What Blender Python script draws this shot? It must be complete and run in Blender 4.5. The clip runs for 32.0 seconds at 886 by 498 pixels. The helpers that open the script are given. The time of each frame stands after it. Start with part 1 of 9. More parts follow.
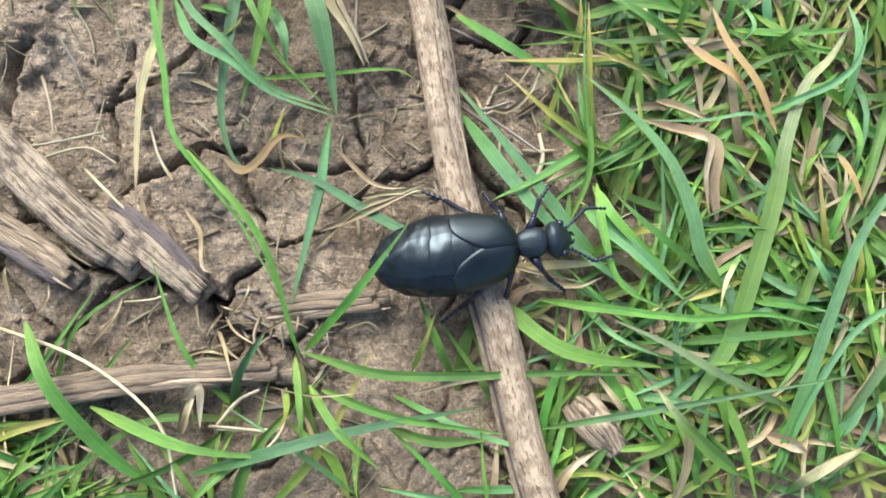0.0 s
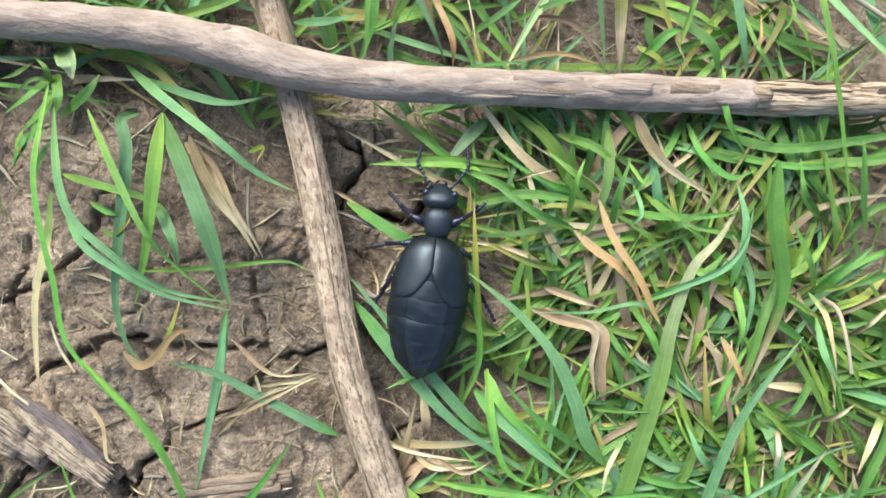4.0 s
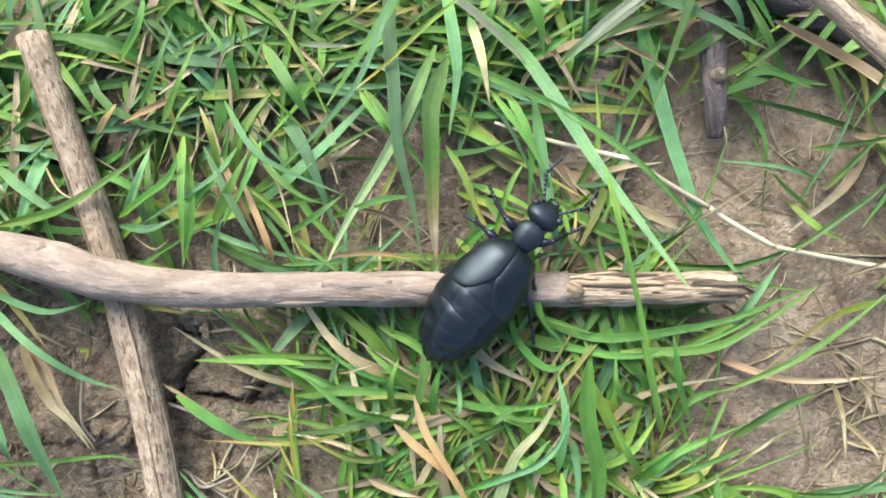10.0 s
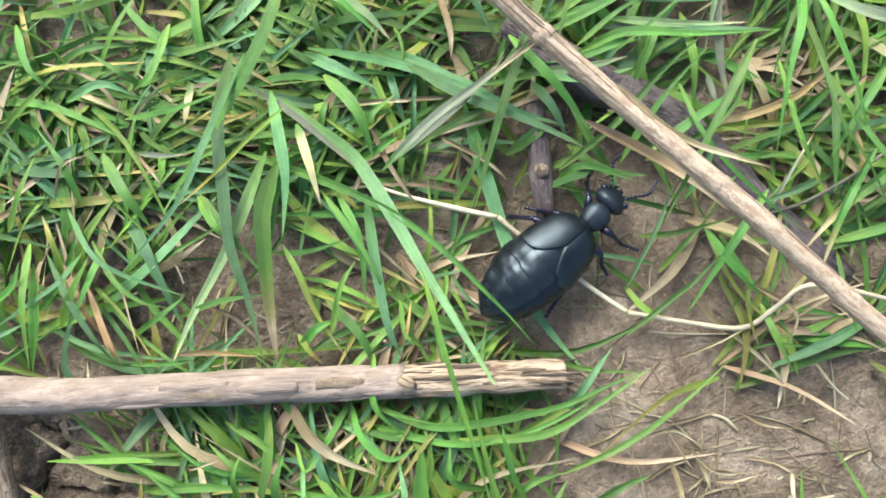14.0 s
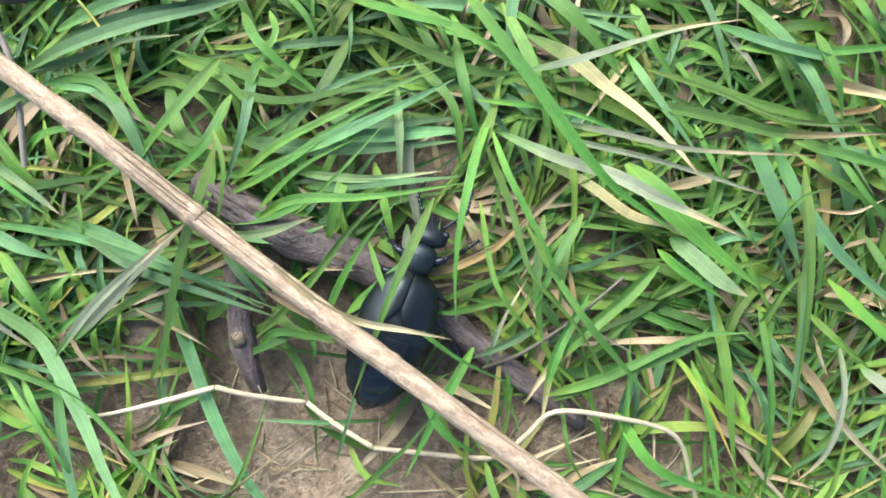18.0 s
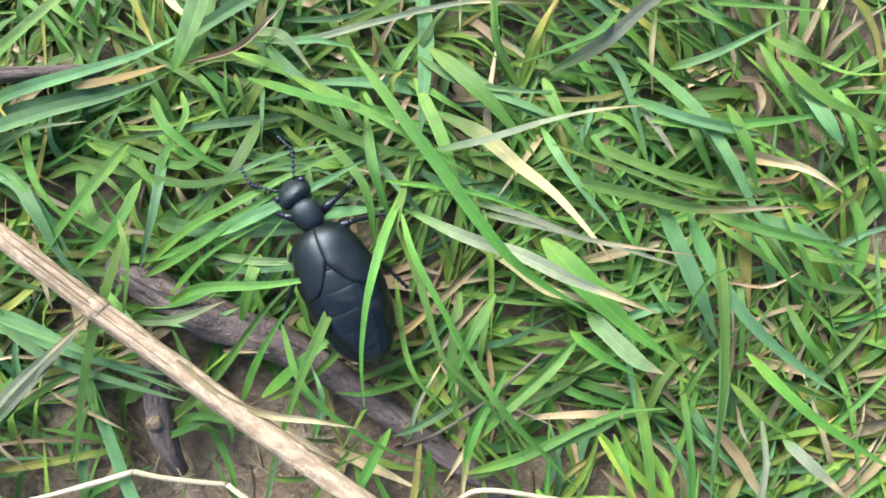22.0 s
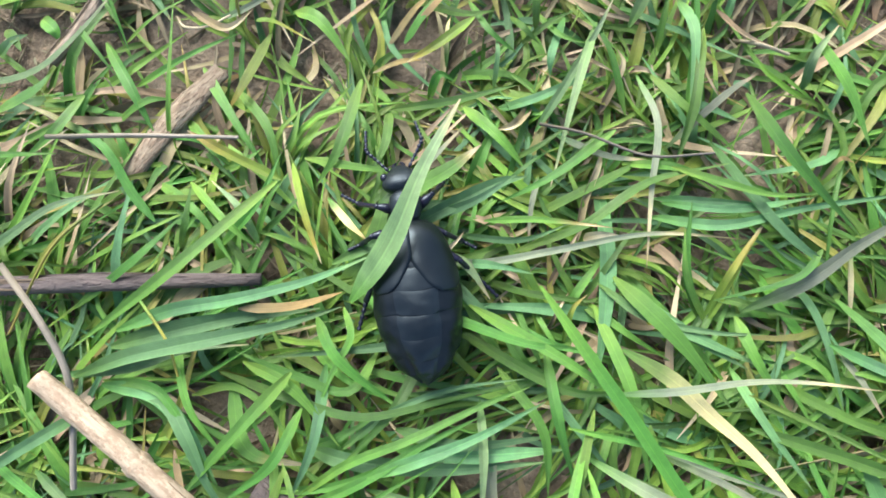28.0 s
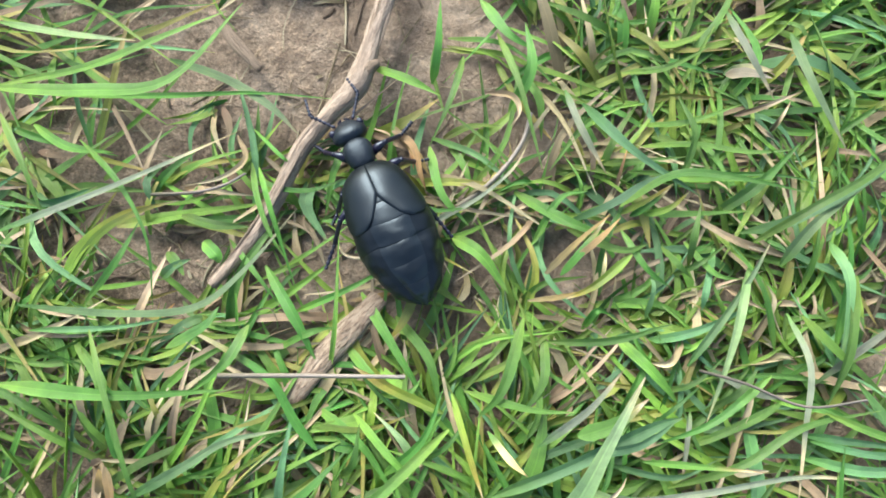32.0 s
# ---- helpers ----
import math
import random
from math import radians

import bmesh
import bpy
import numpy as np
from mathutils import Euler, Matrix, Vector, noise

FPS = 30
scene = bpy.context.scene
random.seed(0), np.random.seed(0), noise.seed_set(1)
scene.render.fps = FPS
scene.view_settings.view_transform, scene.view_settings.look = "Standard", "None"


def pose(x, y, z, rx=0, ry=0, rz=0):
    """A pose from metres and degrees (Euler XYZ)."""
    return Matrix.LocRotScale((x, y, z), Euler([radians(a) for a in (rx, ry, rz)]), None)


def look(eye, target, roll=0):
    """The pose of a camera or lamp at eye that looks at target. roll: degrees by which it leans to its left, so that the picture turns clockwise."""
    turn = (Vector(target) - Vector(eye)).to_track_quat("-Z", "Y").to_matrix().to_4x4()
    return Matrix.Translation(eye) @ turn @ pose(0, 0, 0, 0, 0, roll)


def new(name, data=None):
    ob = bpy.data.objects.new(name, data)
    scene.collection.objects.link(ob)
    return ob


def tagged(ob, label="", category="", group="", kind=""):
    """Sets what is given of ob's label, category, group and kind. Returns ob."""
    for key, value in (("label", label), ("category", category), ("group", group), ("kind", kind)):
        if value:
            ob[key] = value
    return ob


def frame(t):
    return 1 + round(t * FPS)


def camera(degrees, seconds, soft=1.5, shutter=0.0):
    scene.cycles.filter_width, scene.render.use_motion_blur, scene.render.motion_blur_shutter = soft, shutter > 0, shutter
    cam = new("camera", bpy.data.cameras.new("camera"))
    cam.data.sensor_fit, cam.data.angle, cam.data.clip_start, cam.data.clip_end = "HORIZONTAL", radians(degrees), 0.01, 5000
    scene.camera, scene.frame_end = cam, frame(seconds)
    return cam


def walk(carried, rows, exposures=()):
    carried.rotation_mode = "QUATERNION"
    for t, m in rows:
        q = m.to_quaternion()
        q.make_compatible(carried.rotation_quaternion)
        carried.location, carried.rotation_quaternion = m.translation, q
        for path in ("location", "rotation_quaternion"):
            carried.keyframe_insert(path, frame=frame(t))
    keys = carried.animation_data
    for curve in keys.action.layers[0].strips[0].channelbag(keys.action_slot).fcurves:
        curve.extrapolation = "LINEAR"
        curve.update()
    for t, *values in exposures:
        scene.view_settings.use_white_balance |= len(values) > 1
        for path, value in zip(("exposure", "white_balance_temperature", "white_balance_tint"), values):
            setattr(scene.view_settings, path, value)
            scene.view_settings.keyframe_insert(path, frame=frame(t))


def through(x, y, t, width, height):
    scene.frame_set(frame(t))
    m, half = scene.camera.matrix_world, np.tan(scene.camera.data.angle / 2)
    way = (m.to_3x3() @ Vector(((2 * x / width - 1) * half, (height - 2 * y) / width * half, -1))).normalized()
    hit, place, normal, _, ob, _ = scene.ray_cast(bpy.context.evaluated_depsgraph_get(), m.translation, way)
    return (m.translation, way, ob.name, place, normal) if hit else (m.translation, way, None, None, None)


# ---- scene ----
cam = camera(70.0, 32.0, soft=1.65)
# camera: seconds, place in millimetres, turn in degrees
PATH = [
    (0, -0.60, -1.15, 105.74, 3.34, -1.57, 4.60),
    (0.5, 8.97, 2.61, 107.57, 2.78, -1.38, 3.89),
    (1, 16.15, 6.57, 108.45, 2.65, -0.84, 3.68),
    (1.5, 20.44, 9.08, 107.79, 2.85, -0.67, 3.18),
    (2, 23.07, 11.20, 108.50, 2.73, -0.66, 3.05),
    (2.5, 24.19, 13.75, 109.56, 1.88, -1.40, 2.84),
    (3, 23.96, 18.82, 110.15, 1.43, -1.83, 2.73),
    (3.5, 19.43, 28.30, 110.76, 0.60, -1.79, 3.09),
    (4, 13.97, 41.13, 109.32, -1.96, -1.69, 3.57),
    (4.5, 9.79, 46.08, 108.28, -2.44, -1.41, 3.99),
    (6.5, 17.16, 47.76, 108.73, -1.74, -0.54, 4.27),
    (7, 21.17, 48.61, 108.54, -1.17, -0.06, 4.22),
    (7.5, 22.69, 50.24, 109.16, -1.60, -0.52, 4.01),
    (8, 27.44, 53.71, 109.83, -2.10, -0.33, 3.75),
    (8.5, 34.10, 58.64, 110.98, -1.53, 0.09, 3.19),
    (9, 40.06, 64.50, 111.84, -1.18, 0.26, 2.81),
    (9.5, 46.18, 68.86, 111.78, -1.10, 0.38, 2.51),
    (10, 45.91, 73.97, 110.80, -1.09, 0.14, 2.43),
    (10.5, 47.51, 76.16, 110.17, -1.21, 0.15, 2.22),
    (11, 49.34, 75.94, 111.14, -0.88, 0.08, 2.01),
    (11.5, 51.52, 76.46, 111.64, -0.96, 0.10, 1.91),
    (12, 54.24, 77.88, 112.36, -0.88, -0.06, 1.75),
    (12.5, 58.56, 78.52, 111.84, -0.98, -0.26, 1.47),
    (13, 64.13, 82.65, 113.16, -0.90, -0.15, 1.31),
    (13.5, 69.23, 85.30, 113.52, -0.25, 0.03, 0.95),
    (14, 73.45, 89.23, 114.07, -0.11, 0.06, 0.56),
    (14.5, 77.95, 92.80, 114.28, -0.06, 0.12, 0.10),
    (16.5, 96.46, 105.63, 111.18, 1.38, -0.97, -1.70),
    (17, 104.73, 108.07, 110.17, 1.36, -1.08, -2.28),
    (17.5, 112.39, 111.25, 107.70, 1.06, -0.65, -2.64),
    (18, 123.61, 114.57, 107.78, 0.53, -0.25, -3.00),
    (18.5, 128.03, 115.55, 107.26, 0.37, -0.45, -3.43),
    (19, 130.66, 115.10, 106.77, 0.18, -0.40, -3.45),
    (19.5, 133.87, 115.08, 106.29, 0.77, -0.26, -3.70),
    (20, 139.02, 118.61, 106.52, 0.43, -0.06, -4.54),
    (20.5, 141.42, 119.14, 106.25, 0.57, -0.07, -4.84),
    (21, 142.47, 118.32, 106.09, 0.87, 0.17, -4.95),
    (21.5, 140.42, 120.68, 106.41, 0.78, -0.09, -4.82),
    (22, 138.27, 126.12, 107.21, 0.66, -0.08, -4.19),
    (22.5, 133.05, 128.77, 106.88, 1.33, -0.91, -3.87),
    (23, 129.00, 130.51, 107.11, 2.23, -0.71, -3.31),
    (23.5, 123.72, 132.03, 106.95, 2.62, -0.86, -3.26),
    (24, 120.01, 135.78, 108.61, 3.16, -1.50, -2.11),
    (24.5, 120.37, 139.05, 105.65, 2.80, -1.17, -2.46),
    (25, 120.36, 140.50, 105.04, 2.24, -1.01, -2.51),
    (25.5, 118.51, 141.32, 105.22, 3.07, -0.97, -2.32),
    (27.5, 112.67, 150.26, 101.31, 4.42, 0.20, -1.28),
    (28, 113.20, 157.06, 101.37, 4.50, 0.17, -1.26),
    (28.5, 113.32, 162.66, 101.72, 4.54, 0.00, -1.45),
    (29, 111.42, 166.75, 102.56, 4.78, -0.04, -1.69),
    (29.5, 108.58, 171.64, 102.56, 4.31, 0.10, -1.62),
    (30, 105.82, 177.20, 103.11, 3.96, 0.42, -1.29),
    (30.5, 101.29, 181.79, 104.41, 3.73, 0.12, -0.91),
    (31, 96.25, 187.29, 105.54, 3.43, -0.18, -0.58),
    (31.5, 91.88, 191.59, 106.06, 3.49, -0.14, -0.34),
    (32, 87.53, 194.77, 106.47, 3.97, -0.61, -0.27),
]
MM = 0.001
walk(cam, [(t, pose(x * MM, y * MM, z * MM, rx, ry, rz)) for t, x, y, z, rx, ry, rz in PATH])

# ---- light: bright overcast day ----
world = bpy.data.worlds.new("sky")
scene.world = world
world.use_nodes = True
wn = world.node_tree.nodes
sky = wn.new("ShaderNodeTexSky")
sky.sky_type = "NISHITA"
sky.sun_disc = False
sky.sun_elevation, sky.sun_rotation = radians(40), radians(-25)
sky.air_density, sky.dust_density, sky.ozone_density = 1.0, 4.0, 1.0
wn["Background"].inputs["Strength"].default_value = 0.135
world.node_tree.links.new(sky.outputs[0], wn["Background"].inputs["Color"])
sun_data = bpy.data.lights.new("sun", "SUN")
sun_data.energy, sun_data.angle, sun_data.color = 3.0, radians(34), (1.0, 0.98, 0.95)
sun = new("sun", sun_data)
sun.matrix_basis = look((-0.32, 0.69, 0.64), (0, 0, 0))
scene.view_settings.exposure = 0.77


# ---- materials ----
def material(name):
    m = bpy.data.materials.new(name)
    m.use_nodes = True
    return m, m.node_tree.nodes, m.node_tree.links, m.node_tree.nodes["Principled BSDF"]


def ramp(nodes, stops):
    r = nodes.new("ShaderNodeValToRGB")
    while len(r.color_ramp.elements) < len(stops):
        r.color_ramp.elements.new(0.5)
    for e, (p, c) in zip(r.color_ramp.elements, stops):
        e.position, e.color = p, (*c, 1)
    return r


def mix(nodes, links, kind, fac, a, b):
    n = nodes.new("ShaderNodeMix")
    n.data_type, n.blend_type = "RGBA", kind
    for socket, value in ((n.inputs[0], fac), (n.inputs[6], a), (n.inputs[7], b)):
        if isinstance(value, (int, float)):
            socket.default_value = value
        elif isinstance(value, tuple):
            socket.default_value = (*value, 1)
        else:
            links.new(value, socket)
    return n.outputs[2]


def noise_tex(nodes, links, vector, scale, detail=4.0, rough=0.55):
    n = nodes.new("ShaderNodeTexNoise")
    n.inputs["Scale"].default_value, n.inputs["Detail"].default_value, n.inputs["Roughness"].default_value = scale, detail, rough
    links.new(vector, n.inputs["Vector"])
    return n


def scaled(nodes, links, vector, s):
    n = nodes.new("ShaderNodeMapping")
    n.inputs["Scale"].default_value = s
    links.new(vector, n.inputs["Vector"])
    return n.outputs[0]


def bump(nodes, links, height, bsdf, strength, distance):
    n = nodes.new("ShaderNodeBump")
    n.inputs["Strength"].default_value, n.inputs["Distance"].default_value = strength, distance
    links.new(height, n.inputs["Height"])
    links.new(n.outputs[0], bsdf.inputs["Normal"])


def leaf_material(name, along, dark, rough=0.42, island=False, through=0.3, vary=0.33):
    """Grass: colour along the blade, fine veins across, spots, and light that passes through."""
    m, nodes, links, bsdf = material(name)
    uv = nodes.new("ShaderNodeTexCoord").outputs["UV"]
    split = nodes.new("ShaderNodeSeparateXYZ")
    links.new(uv, split.inputs[0])
    pos = nodes.new("ShaderNodeTexCoord").outputs["Object"]
    if island:
        rnd = nodes.new("ShaderNodeNewGeometry").outputs["Random Per Island"]
    else:
        rnd = nodes.new("ShaderNodeObjectInfo").outputs["Random"]
    wobble = noise_tex(nodes, links, pos, 180.0, 3.0)
    shift = nodes.new("ShaderNodeMath")
    shift.operation = "MULTIPLY_ADD"
    links.new(wobble.outputs["Fac"], shift.inputs[0])
    shift.inputs[1].default_value = 0.22
    links.new(split.outputs["Y"], shift.inputs[2])
    less = nodes.new("ShaderNodeMath")
    less.operation = "SUBTRACT"
    links.new(shift.outputs[0], less.inputs[0])
    less.inputs[1].default_value = 0.11
    base = ramp(nodes, along)
    links.new(less.outputs[0], base.inputs[0])
    veins = noise_tex(nodes, links, scaled(nodes, links, uv, (34.0, 0.6, 1.0)), 1.0, 2.0)
    vein_ramp = ramp(nodes, [(0.35, (0.84, 0.84, 0.84)), (0.7, (1.10, 1.10, 1.08))])
    links.new(veins.outputs["Fac"], vein_ramp.inputs[0])
    c = mix(nodes, links, "MULTIPLY", 0.75, base.outputs[0], vein_ramp.outputs[0])
    spots = noise_tex(nodes, links, pos, 420.0, 4.0, 0.65)
    spot_ramp = ramp(nodes, [(0.3, (0.62, 0.66, 0.6)), (0.55, (1, 1, 1)), (0.78, (1.25, 1.2, 1.05))])
    links.new(spots.outputs["Fac"], spot_ramp.inputs[0])
    c = mix(nodes, links, "MULTIPLY", 0.5, c, spot_ramp.outputs[0])
    # pale midrib, edge highlights painted into the colour, and slow blotches along the leaf
    off = nodes.new("ShaderNodeMath")
    off.operation = "SUBTRACT"
    links.new(split.outputs["X"], off.inputs[0])
    off.inputs[1].default_value = 0.5
    far = nodes.new("ShaderNodeMath")
    far.operation = "ABSOLUTE"
    links.new(off.outputs[0], far.inputs[0])
    rib_and_glint = ramp(nodes, [(0.0, (1.22, 1.2, 1.14)), (0.06, (0.96, 0.97, 0.96)), (0.36, (0.98, 0.98, 0.98)), (0.5, (1.22, 1.2, 1.12))])
    links.new(far.outputs[0], rib_and_glint.inputs[0])
    c = mix(nodes, links, "MULTIPLY", 0.4 if island else 0.7, c, rib_and_glint.outputs[0])
    blotch = noise_tex(nodes, links, pos, 95.0, 4.0, 0.6)
    tone = ramp(nodes, [(0.32, (0.74, 0.78, 0.72)), (0.5, (1, 1, 1)), (0.68, (1.28, 1.22, 1.16))])
    links.new(blotch.outputs["Fac"], tone.inputs[0])
    c = mix(nodes, links, "MULTIPLY", 0.8, c, tone.outputs[0])
    hue = nodes.new("ShaderNodeHueSaturation")
    spread = nodes.new("ShaderNodeMapRange")
    links.new(rnd, spread.inputs[0])
    spread.inputs[3].default_value, spread.inputs[4].default_value = 0.5 - 0.05 * vary, 0.5 + 0.05 * vary
    links.new(spread.outputs[0], hue.inputs["Hue"])
    value = nodes.new("ShaderNodeMapRange")
    white = nodes.new("ShaderNodeTexWhiteNoise")
    white.noise_dimensions = "1D"
    links.new(rnd, white.inputs["W"])
    links.new(white.outputs["Value"], value.inputs[0])
    value.inputs[3].default_value, value.inputs[4].default_value = 1 - vary, 1 + vary
    links.new(value.outputs[0], hue.inputs["Value"])
    links.new(c, hue.inputs["Color"])
    links.new(hue.outputs[0], bsdf.inputs["Base Color"])
    bsdf.inputs["Roughness"].default_value = rough
    bsdf.inputs["Specular IOR Level"].default_value = 0.85
    bump(nodes, links, veins.outputs["Fac"], bsdf, 0.5, 0.0003)
    glow = nodes.new("ShaderNodeBsdfTranslucent")
    tint = mix(nodes, links, "MULTIPLY", 1.0, hue.outputs[0], dark)
    links.new(tint, glow.inputs["Color"])
    both = nodes.new("ShaderNodeMixShader")
    both.inputs[0].default_value = through
    links.new(bsdf.outputs[0], both.inputs[1])
    links.new(glow.outputs[0], both.inputs[2])
    links.new(both.outputs[0], nodes["Material Output"].inputs[0])
    return m


GREEN, FRESH, BLUE = (0.135, 0.35, 0.062), (0.235, 0.44, 0.068), (0.175, 0.41, 0.18)
TAN, PALE, GREY, YELLOW, ORANGE = (0.375, 0.31, 0.175), (0.68, 0.62, 0.43), (0.30, 0.375, 0.28), (0.50, 0.46, 0.10), (0.47, 0.34, 0.14)
LEAF = (1.5, 1.5, 0.7)
LEAVES = {
    "g": leaf_material("green_grass", [(0.0, FRESH), (0.3, GREEN), (0.85, GREEN), (1.0, (0.2, 0.39, 0.09))], LEAF),
    "b": leaf_material("blue_green_grass", [(0.0, GREEN), (0.3, BLUE), (0.8, BLUE), (1.0, (0.24, 0.42, 0.16))], LEAF, 0.55),
    "y": leaf_material("yellow_green_grass", [(0.0, FRESH), (0.45, (0.24, 0.36, 0.05)), (0.8, YELLOW), (1.0, PALE)], LEAF),
    "q": leaf_material("grass_with_dry_tip", [(0.0, GREEN), (0.6, GREEN), (0.74, (0.42, 0.42, 0.16)), (0.85, PALE), (1.0, TAN)], LEAF),
    "p": leaf_material("grass_with_pale_streak", [(0.0, GREEN), (0.45, (0.15, 0.3, 0.07)), (0.6, (0.25, 0.38, 0.17)), (0.82, (0.50, 0.54, 0.32)), (1.0, (0.3, 0.38, 0.16))], LEAF),
    "P": leaf_material("bleached_grass", [(0.0, GREEN), (0.16, (0.2, 0.33, 0.1)), (0.34, (0.66, 0.66, 0.38)), (0.85, (0.84, 0.76, 0.50)), (1.0, TAN)], LEAF),
    "r": leaf_material("grey_green_grass", [(0.0, GREEN), (0.25, GREY), (0.7, (0.33, 0.40, 0.29)), (0.82, PALE), (1.0, TAN)], LEAF, 0.6),
    "l": leaf_material("light_broad_grass", [(0.0, GREEN), (0.2, (0.24, 0.43, 0.18)), (0.8, (0.36, 0.53, 0.29)), (0.93, (0.62, 0.62, 0.38)), (1.0, PALE)], LEAF, 0.45),
    "d": leaf_material("dry_leaf", [(0.0, (0.3, 0.235, 0.15)), (0.4, TAN), (0.7, PALE), (1.0, TAN)], (1, 0.8, 0.6), 0.7, through=0.2),
    "o": leaf_material("orange_dry_leaf", [(0.0, TAN), (0.5, ORANGE), (1.0, (0.7, 0.5, 0.2))], (1, 0.8, 0.5), 0.65, through=0.25),
    "w": leaf_material("pale_straw", [(0.0, TAN), (0.3, PALE), (1.0, (0.75, 0.68, 0.5))], (1, 0.9, 0.7), 0.5, through=0.1),
    "u": leaf_material("grey_stem", [(0.0, (0.2, 0.18, 0.13)), (0.5, (0.3, 0.27, 0.24)), (1.0, (0.36, 0.33, 0.3))], (0.6, 0.6, 0.5), 0.6, through=0.05),
    "Y": leaf_material("yellow_stem", [(0.0, GREEN), (0.4, YELLOW), (1.0, (0.6, 0.5, 0.12))], LEAF, 0.5, through=0.1),
}
MEADOW = [
    leaf_material("meadow_green", [(0.0, (0.2, 0.3, 0.06)), (0.3, GREEN), (1.0, (0.15, 0.35, 0.06))], LEAF, island=True, vary=0.36),
    leaf_material("meadow_fresh", [(0.0, (0.3, 0.33, 0.1)), (0.3, FRESH), (1.0, FRESH)], LEAF, island=True, vary=0.34),
    leaf_material("meadow_blue", [(0.0, GREEN), (0.4, BLUE), (0.9, BLUE), (1.0, (0.4, 0.4, 0.2))], LEAF, 0.55, island=True, vary=0.34),
    leaf_material("meadow_dry", [(0.0, (0.32, 0.24, 0.14)), (0.5, (0.47, 0.39, 0.23)), (1.0, PALE)], (1, 0.8, 0.6), 0.7, island=True, through=0.2, vary=0.5),
    leaf_material("meadow_yellow", [(0.0, FRESH), (0.5, (0.34, 0.4, 0.08)), (1.0, (0.6, 0.5, 0.2))], LEAF, island=True, vary=0.34),
]


def soil_material():
    m, nodes, links, bsdf = material("clay_soil")
    pos = nodes.new("ShaderNodeTexCoord").outputs["Object"]
    big = noise_tex(nodes, links, pos, 22.0, 5.0)
    fine = noise_tex(nodes, links, pos, 700.0, 6.0, 0.7)
    mid = noise_tex(nodes, links, pos, 130.0, 5.0, 0.62)
    c1 = ramp(nodes, [(0.30, (0.255, 0.204, 0.152)), (0.48, (0.41, 0.338, 0.258)), (0.68, (0.60, 0.52, 0.417))])
    links.new(mid.outputs["Fac"], c1.inputs[0])
    c2 = ramp(nodes, [(0.35, (0.68, 0.66, 0.63)), (0.62, (1.25, 1.23, 1.2))])
    links.new(big.outputs["Fac"], c2.inputs[0])
    c = mix(nodes, links, "MULTIPLY", 0.8, c1.outputs[0], c2.outputs[0])
    c3 = ramp(nodes, [(0.30, (0.64, 0.62, 0.6)), (0.5, (1, 1, 1)), (0.70, (1.36, 1.33, 1.27))])
    links.new(fine.outputs["Fac"], c3.inputs[0])
    c = mix(nodes, links, "MULTIPLY", 1.0, c, c3.outputs[0])
    # crumbly where it has dried out, smeared smooth where it is still damp
    where = nodes.new("ShaderNodeSeparateXYZ")
    links.new(pos, where.inputs[0])
    crumbly = nodes.new("ShaderNodeMapRange")
    links.new(where.outputs["X"], crumbly.inputs[0])
    crumbly.inputs[1].default_value, crumbly.inputs[2].default_value = 0.045, 0.085
    crumbly.inputs[3].default_value, crumbly.inputs[4].default_value = 0.6, 0.16
    # grit relief put into the colour too, since its bump shades only faintly
    grit = noise_tex(nodes, links, pos, 1900.0, 3.0, 0.7)
    c4 = ramp(nodes, [(0.34, (0.5, 0.48, 0.46)), (0.5, (1, 1, 1)), (0.66, (1.6, 1.57, 1.5))])
    links.new(grit.outputs["Fac"], c4.inputs[0])
    c = mix(nodes, links, "MULTIPLY", crumbly.outputs[0], c, c4.outputs[0])
    crumbs = nodes.new("ShaderNodeTexVoronoi")
    crumbs.inputs["Scale"].default_value = 800.0
    crumbs.inputs["Randomness"].default_value = 1.0
    warped = mix(nodes, links, "ADD", 0.004, pos, fine.outputs["Color"])
    links.new(warped, crumbs.inputs["Vector"])
    each = ramp(nodes, [(0.0, (0.62, 0.6, 0.57)), (0.5, (0.98, 0.98, 0.97)), (1.0, (1.42, 1.4, 1.36))])
    one = nodes.new("ShaderNodeSeparateColor")
    links.new(crumbs.outputs["Color"], one.inputs[0])
    links.new(one.outputs[0], each.inputs[0])
    c = mix(nodes, links, "MULTIPLY", crumbly.outputs[0], c, each.outputs[0])
    flecks = nodes.new("ShaderNodeTexVoronoi")
    flecks.inputs["Scale"].default_value = 260.0
    links.new(scaled(nodes, links, pos, (1.0, 2.2, 1.0)), flecks.inputs["Vector"])
    fl = ramp(nodes, [(0.0, (1, 1, 1)), (0.10, (1, 1, 1)), (0.16, (0, 0, 0))])
    links.new(flecks.outputs["Distance"], fl.inputs[0])
    gate = ramp(nodes, [(0.5, (0, 0, 0)), (0.6, (1, 1, 1))])
    links.new(mid.outputs["Fac"], gate.inputs[0])
    f = mix(nodes, links, "MULTIPLY", 1.0, fl.outputs[0], gate.outputs[0])
    c = mix(nodes, links, "MIX", f, c, (0.50, 0.41, 0.28))
    # one smeared, paler hollow
    hollow = nodes.new("ShaderNodeVectorMath")
    hollow.operation = "DISTANCE"
    links.new(pos, hollow.inputs[0])
    hollow.inputs[1].default_value = (0.122, 0.096, 0.0)
    rim = nodes.new("ShaderNodeMath")
    rim.operation = "MULTIPLY_ADD"
    links.new(mid.outputs["Fac"], rim.inputs[0])
    rim.inputs[1].default_value = 0.03
    links.new(hollow.outputs["Value"], rim.inputs[2])
    pale_hollow = ramp(nodes, [(0.035, (1.12, 1.1, 1.07)), (0.062, (1, 1, 1))])
    links.new(rim.outputs[0], pale_hollow.inputs[0])
